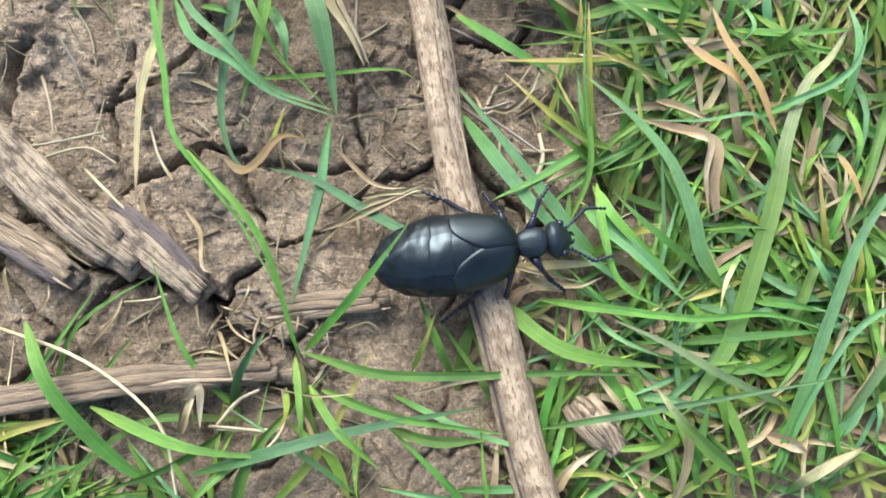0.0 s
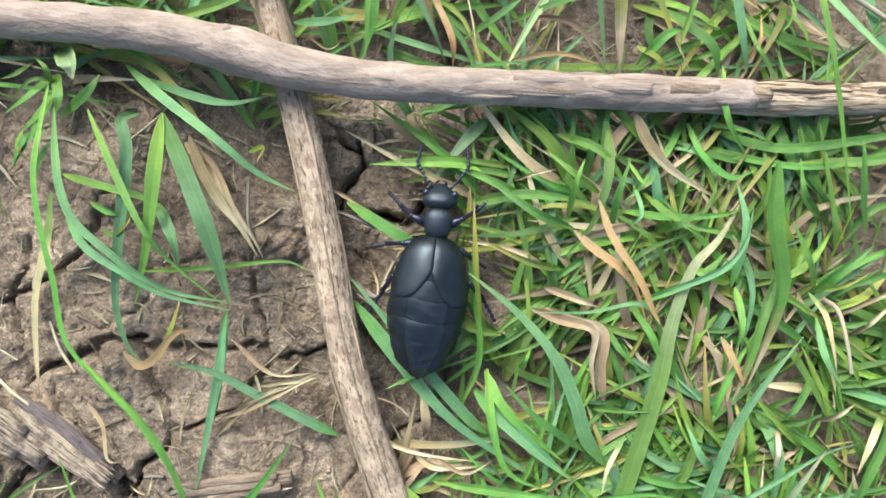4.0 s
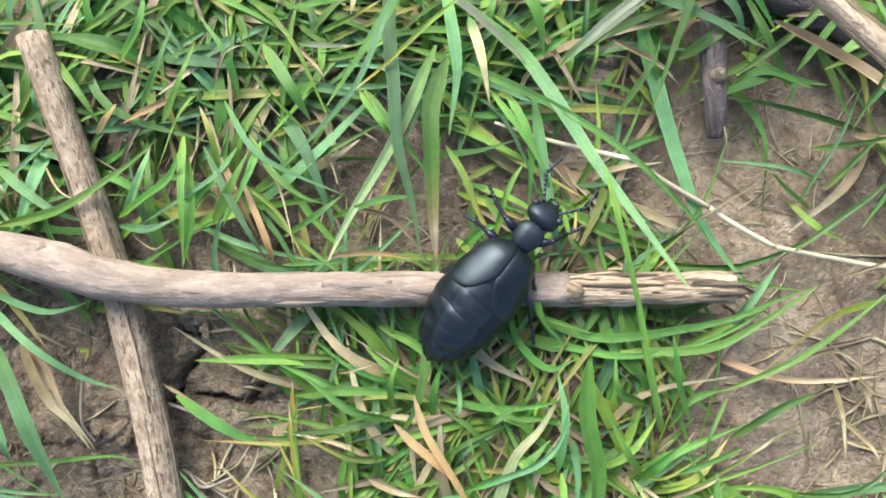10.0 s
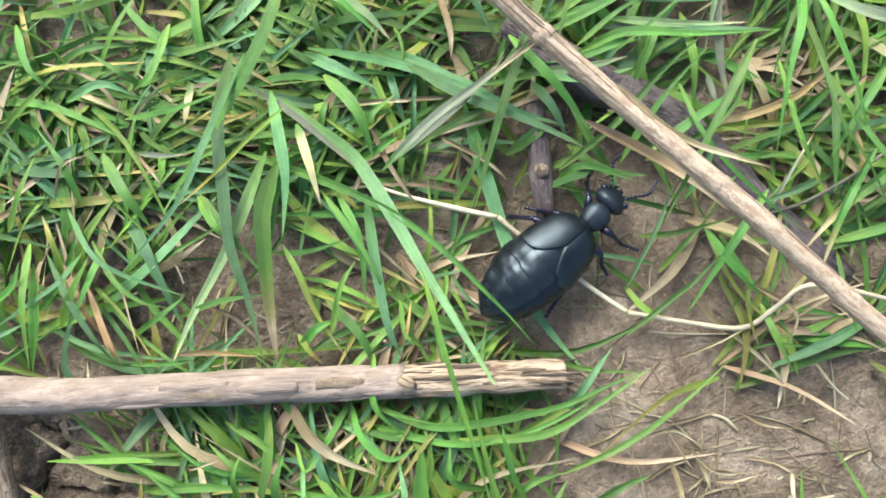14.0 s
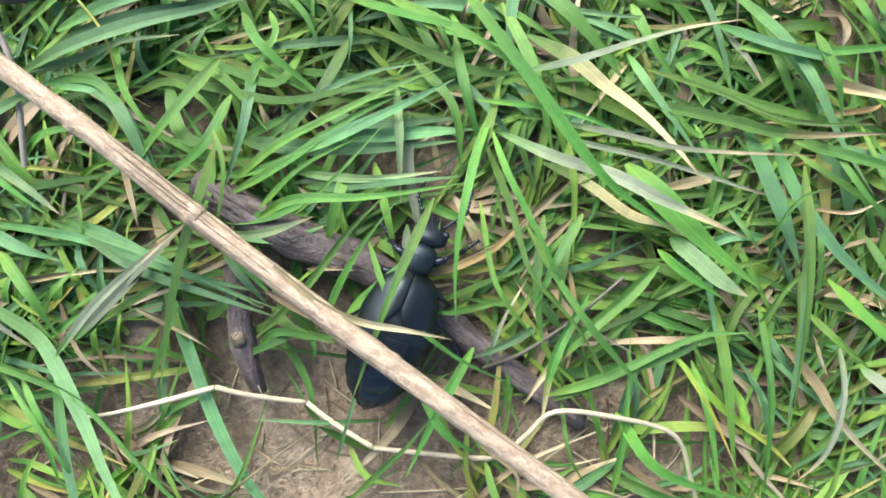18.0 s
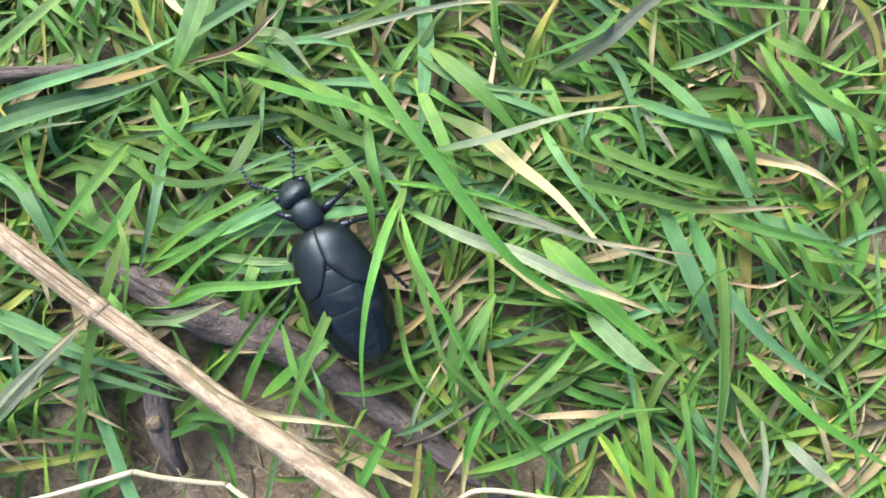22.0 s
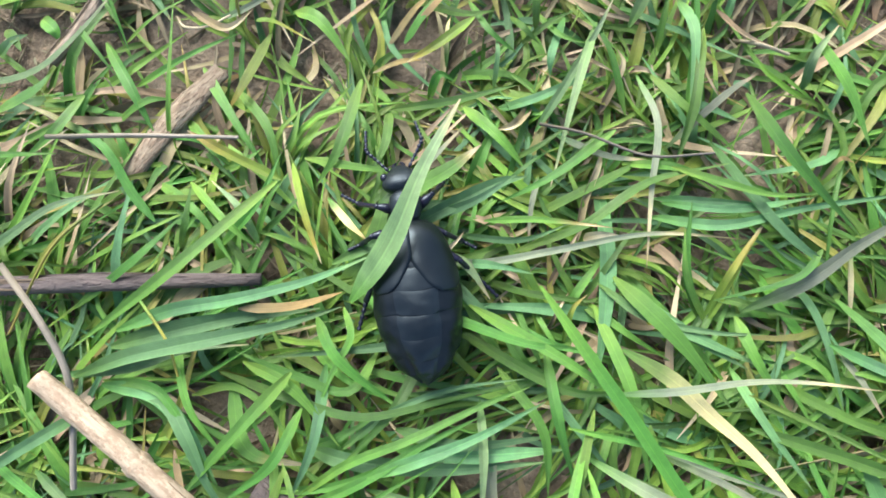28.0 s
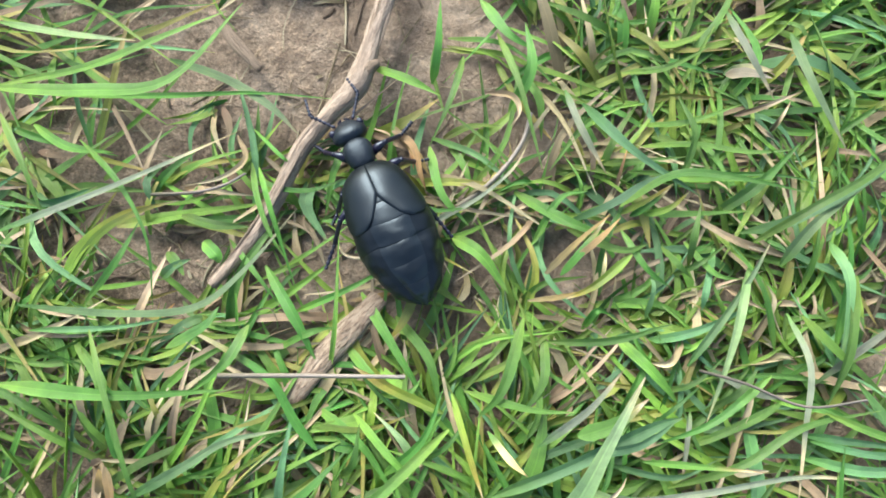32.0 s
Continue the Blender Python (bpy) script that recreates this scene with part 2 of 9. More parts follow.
    c = mix(nodes, links, "MULTIPLY", 1.0, c, pale_hollow.outputs[0])
    # further out the soil is grown over with moss and short grass
    out = nodes.new("ShaderNodeVectorMath")
    out.operation = "DISTANCE"
    links.new(pos, out.inputs[0])
    out.inputs[1].default_value = (0.07, 0.10, 0.0)
    edge = nodes.new("ShaderNodeMath")
    edge.operation = "MULTIPLY_ADD"
    links.new(big.outputs["Fac"], edge.inputs[0])
    edge.inputs[1].default_value = 0.5
    links.new(out.outputs["Value"], edge.inputs[2])
    grown = ramp(nodes, [(0.5, (0, 0, 0)), (0.95, (0.9, 0.9, 0.9))])
    links.new(edge.outputs[0], grown.inputs[0])
    sward = ramp(nodes, [(0.3, (0.05, 0.08, 0.022)), (0.5, (0.085, 0.15, 0.04)), (0.7, (0.19, 0.22, 0.09))])
    links.new(mid.outputs["Fac"], sward.inputs[0])
    c = mix(nodes, links, "MIX", grown.outputs[0], c, sward.outputs[0])
    links.new(c, bsdf.inputs["Base Color"])
    wet = ramp(nodes, [(0.4, (0.62, 0.62, 0.62)), (0.65, (0.92, 0.92, 0.92))])
    links.new(big.outputs["Fac"], wet.inputs[0])
    links.new(wet.outputs[0], bsdf.inputs["Roughness"])
    h = nodes.new("ShaderNodeMath")
    h.operation = "MULTIPLY_ADD"
    links.new(grit.outputs["Fac"], h.inputs[0])
    h.inputs[1].default_value = 0.75
    links.new(fine.outputs["Fac"], h.inputs[2])
    lump_height = nodes.new("ShaderNodeMath")
    lump_height.operation = "MULTIPLY_ADD"
    links.new(crumbs.outputs["Distance"], lump_height.inputs[0])
    lump_height.inputs[1].default_value = -0.5
    links.new(h.outputs[0], lump_height.inputs[2])
    bump(nodes, links, lump_height.outputs[0], bsdf, 1.0, 0.0017)
    return m


def wood_material(name, dark, light, rough=0.75, grain=1.0, spots=0.0, spot=(0.16, 0.10, 0.07), size=0.22, fleck=(22.0, 0.9, 0.8)):
    """Weathered wood or stem: long grain, flecks, cracks."""
    m, nodes, links, bsdf = material(name)
    uv = nodes.new("ShaderNodeTexCoord").outputs["UV"]
    long = noise_tex(nodes, links, scaled(nodes, links, uv, (14.0, 0.18, 1.0)), 1.0, 5.0, 0.65)
    patch = noise_tex(nodes, links, scaled(nodes, links, uv, (2.0, 0.10, 1.0)), 1.0, 4.0)
    flecks = noise_tex(nodes, links, scaled(nodes, links, uv, (fleck[0], fleck[1], 1.0)), 1.0, 3.0, 0.7)
    middle = tuple((a + b) / 2 for a, b in zip(dark, light))
    c1 = ramp(nodes, [(0.24, dark), (0.42, middle), (0.64, light)])
    links.new(long.outputs["Fac"], c1.inputs[0])
    c2 = ramp(nodes, [(0.35, (0.6, 0.58, 0.56)), (0.62, (1.12, 1.1, 1.08))])
    links.new(patch.outputs["Fac"], c2.inputs[0])
    c = mix(nodes, links, "MULTIPLY", 0.6, c1.outputs[0], c2.outputs[0])
    much = 0.05 if fleck[2] >= 1.0 else 0.0
    # dark flecks; on split wood they also paint the shade inside open splits
    c3 = ramp(nodes, [(0.33 + much, (0.3, 0.26, 0.23)), (0.42 + much, (1, 1, 1)), (0.6, (1, 1, 1)), (0.70, (1.3, 1.3, 1.27))])
    links.new(flecks.outputs["Fac"], c3.inputs[0])
    c = mix(nodes, links, "MULTIPLY", fleck[2], c, c3.outputs[0])
    if spots:
        blotch = noise_tex(nodes, links, scaled(nodes, links, uv, (2.5 if spots > 0.9 else 7.0, size, 1.0)), 1.0, 4.0, 0.7)
        b = ramp(nodes, [(0.47, (0, 0, 0)), (0.56, (spots, spots, spots))])
        links.new(blotch.outputs["Fac"], b.inputs[0])
        c = mix(nodes, links, "MIX", b.outputs[0], c, spot)
    links.new(c, bsdf.inputs["Base Color"])
    bsdf.inputs["Roughness"].default_value = rough
    h = nodes.new("ShaderNodeMath")
    h.operation = "ADD"
    links.new(long.outputs["Fac"], h.inputs[0])
    links.new(flecks.outputs["Fac"], h.inputs[1])
    bump(nodes, links, h.outputs[0], bsdf, 0.8 * grain, 0.0008)
    return m


def beetle_material(name, colour, rough, grain, depth, shine=0.8):
    m, nodes, links, bsdf = material(name)
    pos = nodes.new("ShaderNodeTexCoord").outputs["Object"]
    fine = noise_tex(nodes, links, pos, grain, 4.0, 0.6)
    big = noise_tex(nodes, links, pos, 260.0, 3.0)
    c = ramp(nodes, [(0.3, tuple(0.6 * v for v in colour)), (0.7, tuple(1.5 * v for v in colour))])
    links.new(big.outputs["Fac"], c.inputs[0])
    links.new(c.outputs[0], bsdf.inputs["Base Color"])
    r = nodes.new("ShaderNodeMapRange")
    links.new(big.outputs["Fac"], r.inputs[0])
    r.inputs[3].default_value, r.inputs[4].default_value = rough - 0.06, rough + 0.08
    links.new(r.outputs[0], bsdf.inputs["Roughness"])
    bsdf.inputs["Specular IOR Level"].default_value = shine
    bsdf.inputs["Specular Tint"].default_value = (0.62, 0.80, 0.92, 1.0)
    bump(nodes, links, fine.outputs["Fac"], bsdf, 0.35, depth)
    return m


SOIL = soil_material()
BARK = wood_material("grey_bark", (0.27, 0.225, 0.19), (0.41, 0.348, 0.295), 0.85, 0.6, 0.5, (0.21, 0.165, 0.13), 0.12, (14.0, 0.26, 0.5))
BARE_WOOD = wood_material("bare_wood", (0.45, 0.335, 0.225), (0.83, 0.70, 0.52), 0.75, 1.6, 0.35, (0.24, 0.16, 0.10), 0.12, (30.0, 0.12, 1.0))
DRY_STEM = wood_material("dry_stem", (0.33, 0.262, 0.185), (0.56, 0.47, 0.355), 0.8, 0.9, 0.65, (0.25, 0.185, 0.13), 0.34, (30.0, 0.45, 1.0))
STRAW = wood_material("straw", (0.42, 0.325, 0.225), (0.64, 0.54, 0.41), 0.65, 0.5, 0.7, (0.34, 0.245, 0.17), 0.35, (16.0, 0.7, 0.5))
DARK_BARK = wood_material("dark_wet_bark", (0.06, 0.05, 0.048), (0.215, 0.183, 0.183), 0.5)
WEATHERED = wood_material("weathered_twig", (0.27, 0.22, 0.17), (0.54, 0.455, 0.36), 0.85, 0.8, 0.5, (0.17, 0.135, 0.105), 0.2, (14.0, 0.4, 0.6))
OLD_WOOD = wood_material("old_wood", (0.13, 0.10, 0.075), (0.42, 0.34, 0.25))
ROTTEN = wood_material("rotten_wood", (0.40, 0.33, 0.24), (0.68, 0.59, 0.45), 0.85, 1.4, 0.95, (0.16, 0.125, 0.10), 0.16, (26.0, 0.14, 1.0))
SHELL = beetle_material("black_leathery_shell", (0.005, 0.008, 0.011), 0.38, 5200.0, 0.00007, 0.75)
SKIN = beetle_material("black_abdomen_skin", (0.006, 0.0085, 0.012), 0.38, 2600.0, 0.00006, 0.5)
PITTED = beetle_material("black_pitted_thorax", (0.009, 0.013, 0.019), 0.42, 3200.0, 0.00025)
PLATE = beetle_material("black_back_plate", (0.008, 0.012, 0.016), 0.34, 2600.0, 0.00005, 0.8)
LIMB = beetle_material("blue_black_leg", (0.012, 0.009, 0.026), 0.32, 5000.0, 0.0001)


# ---- helpers of this scene ----
def smooth_line(points, steps):
    """Points on a smooth curve through the given ones, steps to each span."""
    p = [Vector(q) for q in points]
    p = [p[0] * 2 - p[1], *p, p[-1] * 2 - p[-2]]
    out = []
    for i in range(1, len(p) - 2):
        for k in range(steps):
            s = k / steps
            out.append(0.5 * (2 * p[i] + (p[i + 1] - p[i - 1]) * s + (2 * p[i - 1] - 5 * p[i] + 4 * p[i + 1] - p[i + 2]) * s * s
                              + (3 * p[i] - p[i - 1] - 3 * p[i + 1] + p[i + 2]) * s ** 3))
    out.append(p[-2])
    return out


def mesh_of(name, verts, faces, materials, uvs=None, slots=None, scale=MM):
    me = bpy.data.meshes.new(name)
    me.from_pydata([(v[0] * scale, v[1] * scale, v[2] * scale) for v in verts], [], faces)
    if uvs is not None:
        layer = me.uv_layers.new(name="UVMap")
        index = np.empty(len(me.loops), dtype=np.int32)
        me.loops.foreach_get("vertex_index", index)
        layer.data.foreach_set("uv", np.asarray(uvs, dtype=np.float32)[index].ravel())
    me.polygons.foreach_set("use_smooth", [True] * len(me.polygons))
    for m in materials:
        me.materials.append(m)
    if slots is not None:
        me.polygons.foreach_set("material_index", slots)
    me.update()
    return me


def crisp(me, faces):
    """The last faces of a mesh become flat: a cut rim that does not darken its neighbours."""
    flags = [True] * (len(me.polygons) - faces) + [False] * faces
    me.polygons.foreach_set("use_smooth", flags)
    return me


def part(name, me, parent, label=""):
    ob = new(name, me)
    ob.parent = parent
    if label:
        tagged(ob, label)
    return ob


def tube(points, radii, sides, seed=0, rough=0.0, steps=6, caps=True, flat=1.0):
    """A tapering, uneven tube along a curve: vertices, faces, uv."""
    line = smooth_line(points, steps)
    n = len(line)
    verts, faces, uvs = [], [], []
    at, run = 0.0, []
    for i, p in enumerate(line):
        at += (p - line[i - 1]).length if i else 0
        run.append(at)
    for i, p in enumerate(line):
        t = (line[min(i + 1, n - 1)] - line[max(i - 1, 0)]).normalized()
        side = t.cross(Vector((0, 0, 1)))
        side = side.normalized() if side.length > 1e-4 else Vector((1, 0, 0))
        up = side.cross(t)
        r = float(np.interp(i / (n - 1), np.linspace(0, 1, len(radii)), radii))
        for k in range(sides + 1):
            a = 2 * math.pi * (k % sides) / sides
            bumpy = 1 + rough * noise.noise((math.cos(a) * 1.6 + seed, math.sin(a) * 1.6, run[i] * 0.22)) \
                + 0.6 * rough * noise.noise((math.cos(a) * 5 + seed, math.sin(a) * 5, run[i] * 0.12))
            verts.append(p + side * (math.cos(a) * r * bumpy) + up * (math.sin(a) * r * bumpy * flat))
            uvs.append((k / sides, run[i]))
    w = sides + 1
    for i in range(n - 1):
        for k in range(sides):
            faces.append((i * w + k, i * w + k + 1, (i + 1) * w + k + 1, (i + 1) * w + k))
    if caps:
        for row, centre, flip in ((0, line[0], True), (n - 1, line[-1], False)):
            verts.append(centre)
            uvs.append((0.5, run[row]))
            c = len(verts) - 1
            for k in range(sides):
                f = (row * w + k, row * w + k + 1, c)
                faces.append(f[::-1] if flip else f)
    return verts, faces, uvs


def ribbon(points, width, steps, twist=0.0, fold=0.2, seed=0.0, stem=False, tip=0.32, root=0.5):
    """A grass blade: a folded, tapering ribbon with a keel, closed all round."""
    line = smooth_line(points, steps)
    n = len(line)
    verts, faces, uvs = [], [], []
    for i, p in enumerate(line):
        v = i / (n - 1)
        t = (line[min(i + 1, n - 1)] - line[max(i - 1, 0)]).normalized()
        side = t.cross(Vector((0, 0, 1)))
        side = side.normalized() if side.length > 1e-4 else Vector((1, 0, 0))
        a = twist * math.sin(v * 2.2 + seed) + 0.13 * math.sin(5 * v + seed * 3)
        up = side.cross(t)
        side, up = side * math.cos(a) + up * math.sin(a), up * math.cos(a) - side * math.sin(a)
        taper = min(1.0, ((1 - v) / tip + 0.02) ** 0.75) * (root + (1 - root) * min(1.0, v / 0.16) ** 0.7)
        w = 0.5 * width * taper * (1 + 0.06 * math.sin(9 * v + seed * 5))
        if stem:
            w = 0.5 * width * (0.75 + 0.25 * (1 - v))
            ring = ((-w, 0), (0, w), (w, 0), (0, -w))
            uvs += [(0, v), (0.33, v), (0.66, v), (1, v)]
        else:
            dip = -0.3 * fold * w
            # upper side with its crease, then the under side with vertices of its own: thin, sharp edges
            ring = ((-w, fold * w), (-0.04 * width, dip), (0.04 * width, dip), (w, fold * w), (w, fold * w), (0, dip - 0.10 - 0.08 * w), (-w, fold * w))
            uvs += [(0, v), (0.46, v), (0.54, v), (1, v), (1, v), (0.5, v), (0, v)]
        for x, z in ring:
            verts.append(p + side * x + up * z)
    c = 4 if stem else 7
    for i in range(n - 1):
        for k in range(4) if stem else (0, 1, 2, 4, 5):
            a, b = i * c + k, i * c + (k + 1) % c
            faces.append((a, b, b + c, a + c))
    return verts, faces, uvs


# ---- ground ----
BARE = [(105, 71, 11, 6, 1), (91, 68, 8, 7, 1), (-45, 5, 46, 32, 1), (-18, 6, 28, 17, 1), (-2, 42, 23, 22, 1), (-5, 25, 19, 22, 1), (-55, 34, 30, 26, 1), (4, 20, 12, 18, 1), (-30, 40, 24, 24, 1), (14, 68, 8, 6, 1),
        (18, 80, 9, 6, 1), (100, 93, 10, 7, 1), (112, 45, 22, 16, 1), (130, 52, 26, 15, 1), (103, 74, 16, 12, 1), (93, 85, 18, 9, 1), (121, 82, 13, 8, 1), (67, 237, 18, 14, 1),
        (118, 198, 9, 5, 1), (42, 199, 12, 7, 1), (207, 103, 9, 13, 0.3), (88, 245, 10, 7, 1), (150, 62, 12, 12, 1), (55, 212, 34, 24, 0.38), (30, 235, 26, 18, 0.3), (-20, 88, 30, 12, 0.5), (-16, -30, 40, 16, 0.6), (12, -14, 14, 22, 0.6), (14, 82, 24, 9, 0.5), (38, 87, 14, 6, 0.4), (-31, 63, 28, 8, 0.6), (-15, 80, 16, 9, 0.65), (72, 196, 14, 9, 0.5), (112, 104, 14, 9, 0.75), (122, 116, 9, 9, 0.6), (100, 89, 20, 9, 0.7), (138, 85, 20, 9, 0.7), (162, 85, 20, 9, 0.7), (30, 78, 26, 9, 0.7), (50, 86, 14, 11, 0.6), (24, 89, 10, 8, 0.7), (66, 94, 14, 8, 0.7), (84, 104, 10, 10, 0.6), (-10, 76, 12, 7, 0.8), (20, 34, 9, 10, 0.7), (22, 14, 8, 9, 0.5), (165, 203, 8, 6, 0.8), (93, 221, 12, 8, 0.8), (104, 199, 6, 5, 0.9)]
CRACKS = [((2.8, 56.2), (2.6, 51.3), (-0.5, 45.3), (-2.7, 42.3)), ((-56.9, 23.3), (-50, 28), (-43.9, 34.1), (-38.1, 42.5)),
          ((-70.8, -0.6), (-53, -2.9), (-37, -6.3)), ((-52.7, 10.3), (-42.1, 16), (-32.1, 19.7)), ((-52.5, 34.3), (-55.2, 24.4), (-52.7, 10.3)),
          ((-73.5, 21.8), (-72.7, 30.6), (-71.4, 35.5)), ((-47.3, 13.4), (-37.9, 16.8)), ((-35, -9), (-31, -14), (-36, -20)),
          ((3, 43), (9, 42.5), (14, 45)), ((-1, 56), (2.7, 54)), ((-20, -22), (-36, -8), (-37, -4))]


def bareness(x, y):
    """1 on bare soil, 0 in the sward."""
    best = np.zeros_like(x)
    for cx, cy, rx, ry, much in BARE:
        d = np.sqrt(((x - cx) / rx) ** 2 + ((y - cy) / ry) ** 2)
        best = np.maximum(best, much * np.clip((1.15 - d) / 0.35, 0, 1))
    return best


def lattice(seed):
    table = np.random.RandomState(seed).rand(256, 256)

    def value(x, y, size):
        u, v = x / size, y / size
        i, j = np.floor(u).astype(int), np.floor(v).astype(int)
        a, b = u - i, v - j
        a, b = a * a * (3 - 2 * a), b * b * (3 - 2 * b)
        q = lambda s, t: table[(i + s) % 256, (j + t) % 256]
        return (q(0, 0) * (1 - a) + q(1, 0) * a) * (1 - b) + (q(0, 1) * (1 - a) + q(1, 1) * a) * b - 0.5
    return value


SOFT_A, SOFT_B = lattice(11), lattice(23)
PLATE_X, PLATE_Y = np.random.RandomState(5).rand(64, 64) * 0.8 + 0.1, np.random.RandomState(6).rand(64, 64) * 0.8 + 0.1


def ground_height(x, y):
    """Millimetres: slow swells, clods, crumbs, shrinkage cracks and a small hole."""
    far = np.clip(np.hypot(x - 70, y - 100) / 400 - 0.6, 0, 1)
    z = 3.0 * SOFT_A(x, y, 45) + 1.6 * SOFT_B(x, y, 17) + 0.65 * SOFT_A(x + 90, y, 7.3) + 0.4 * np.abs(SOFT_B(x, y + 50, 3.1)) * 2 - 0.3 + 0.55 * SOFT_A(x + 7, y + 3, 2.1) + 0.3 * SOFT_B(x, y, 1.1)
    mud = np.clip((x - 70) / 20, 0, 1) * np.clip((130 - y) / 20, 0, 1)
    z = z - mud * (0.8 * np.abs(SOFT_B(x, y + 50, 3.1)) + 0.4 * SOFT_A(x + 7, y + 3, 2.1))
    z = z - 1.5 + 300 * far * SOFT_A(x, y, 6000)
    wx, wy = x + 3.2 * SOFT_A(x, y + 300, 5) + 1.2 * SOFT_A(x, y + 300, 1.9), y + 3.2 * SOFT_B(x + 200, y, 5) + 1.2 * SOFT_B(x + 200, y, 1.9)
    cut = np.full_like(x, 99.0)
    for line in CRACKS:
        for (ax, ay), (bx, by) in zip(line, line[1:]):
            s = np.clip(((wx - ax) * (bx - ax) + (wy - ay) * (by - ay)) / ((bx - ax) ** 2 + (by - ay) ** 2), 0, 1)
            cut = np.minimum(cut, np.hypot(wx - ax - s * (bx - ax), wy - ay - s * (by - ay)))
    plates = np.full((2,) + x.shape, 99.0)
    ci, cj = np.floor(wx / 17.0).astype(int), np.floor(wy / 17.0).astype(int)
    tilt = np.zeros_like(x)
    for di in (-1, 0, 1):
        for dj in (-1, 0, 1):
            hx, hy = PLATE_X[(ci + di) % 64, (cj + dj) % 64], PLATE_Y[(ci + di) % 64, (cj + dj) % 64]
            d = np.hypot(wx - (ci + di + hx) * 17.0, wy - (cj + dj + hy) * 17.0)
            near = d < plates[0]
            tilt = np.where(near, (hx - 0.5) * 2.0, tilt)
            plates[1] = np.where(near, plates[0], np.minimum(plates[1], d))
            plates[0] = np.where(near, d, plates[0])
    dry = np.clip(bareness(x, y) * (x < 24) * 1.0, 0, 1)
    gap = plates[1] - plates[0]
    ledge = 7.0 * SOFT_B(x + 1.5 * SOFT_A(x, y, 2.3), y + 40, 13) + 3.0 * SOFT_A(x + 11, y, 5.5)
    ledge = np.floor(ledge) + np.clip((ledge - np.floor(ledge)) * 5 - 4, 0, 1)
    z = z + bareness(x, y) * (0.30 + 0.40 * (x < 24)) * ledge
    fissure = np.clip(SOFT_A(x + 500, y, 26) * 3 + 0.55, 0, 1)
    z = z + dry * (0.9 * tilt - 4.5 * fissure * np.exp(-(gap / 0.8) ** 4) + 0.35 * np.clip(gap / 2, 0, 1))
    z = z - 4.5 * np.exp(-(cut / (0.34 + 0.5 * (SOFT_B(x, y, 9) + 0.4))) ** 4)
    z = z - 4.5 * np.exp(-(((wx - 9.5) / 4.0) ** 2 + ((wy - 42.6) / 1.2) ** 2) ** 2)
    return z + 1.2 * np.exp(-((cut - 2.6) / 1.6) ** 2) * np.clip(SOFT_A(x, y, 4) + 0.4, 0, 1)


def spread_axis(a, split, b, out):
    """Fine steps on the bare clay, wider ones under the turf, then ever wider to the horizon."""
    inner = np.concatenate([np.arange(a, split, 0.45), np.arange(split, b, 0.9)])
    grow = np.cumsum(0.9 * 1.32 ** np.arange(1, out))
    return np.concatenate([a - grow[::-1], inner, b + grow])


def build_ground():
    xs, ys = spread_axis(-84, 26, 222, 43), spread_axis(-46, 78, 258, 43)
    gx, gy = np.meshgrid(xs, ys)
    gz = ground_height(gx, gy)
    w, h = len(xs), len(ys)
    me = bpy.data.meshes.new("ground")
    co = np.stack([gx, gy, gz], -1).reshape(-1, 3) * MM
    i, j = np.meshgrid(np.arange(w - 1), np.arange(h - 1))
    a = (j * w + i).ravel()
    quads = np.stack([a, a + 1, a + 1 + w, a + w], -1)
    me.vertices.add(len(co))
    me.vertices.foreach_set("co", co.ravel())
    me.loops.add(quads.size)
    me.loops.foreach_set("vertex_index", quads.ravel())
    me.polygons.add(len(quads))
    me.polygons.foreach_set("loop_start", np.arange(0, quads.size, 4))
    me.polygons.foreach_set("loop_total", np.full(len(quads), 4))
    me.update(calc_edges=True)
    me.polygons.foreach_set("use_smooth", np.ones(len(quads), dtype=bool))
    me.materials.append(SOIL)
    me.validate()
    tagged(new("ground", me), "cracked brown clay soil with crumbs under thin turf", "ground", kind="structure")


build_ground()


def survey(a, b, c, d, step):
    """Tables of height and bareness for quick look-up."""
    gx, gy = np.meshgrid(np.arange(a, b, step), np.arange(c, d, step))
    return ground_height(gx, gy).tolist(), bareness(gx, gy).tolist(), a, b - step, c, d - step, step


NEAR, FAR = survey(-100, 240, -65, 275, 0.7), survey(-1300, 1440, -1270, 1470, 6.0)


def look_up(which, x, y):
    t = NEAR if NEAR[2] <= x <= NEAR[3] and NEAR[4] <= y <= NEAR[5] else FAR
    x, y = min(max(x, t[2]), t[3] - t[6]), min(max(y, t[4]), t[5] - t[6])
    return t[which][int((y - t[4]) / t[6] + 0.5)][int((x - t[2]) / t[6] + 0.5)]


def floor_at(x, y):
    return look_up(0, x, y)


def bare_at(x, y):
    return look_up(1, x, y)


# ---- sticks ----
def stick(name, label, points, radii, mat, rough=0.14, sides=16, steps=8, category="stick", flat=1.0, group=""):
    root = new(name)
    root.location = Vector(points[0]) * MM
    shifted = [Vector(p) - Vector(points[0]) for p in points]
    v, f, u = tube(shifted, radii, sides, seed=len(bpy.data.objects) * 1.7, rough=rough, steps=steps, flat=flat)
    part("stem", mesh_of(name, v, f, [mat], u), root)
    return tagged(root, label, category, group)


def lengthwise(points, offset_side, offset_up):
    out = []
    for i, p in enumerate(points):
        t = (Vector(points[min(i + 1, len(points) - 1)]) - Vector(points[max(i - 1, 0)])).normalized()
        side = t.cross(Vector((0, 0, 1))).normalized()
        out.append(Vector(p) + side * offset_side + Vector((0, 0, offset_up)))
    return out


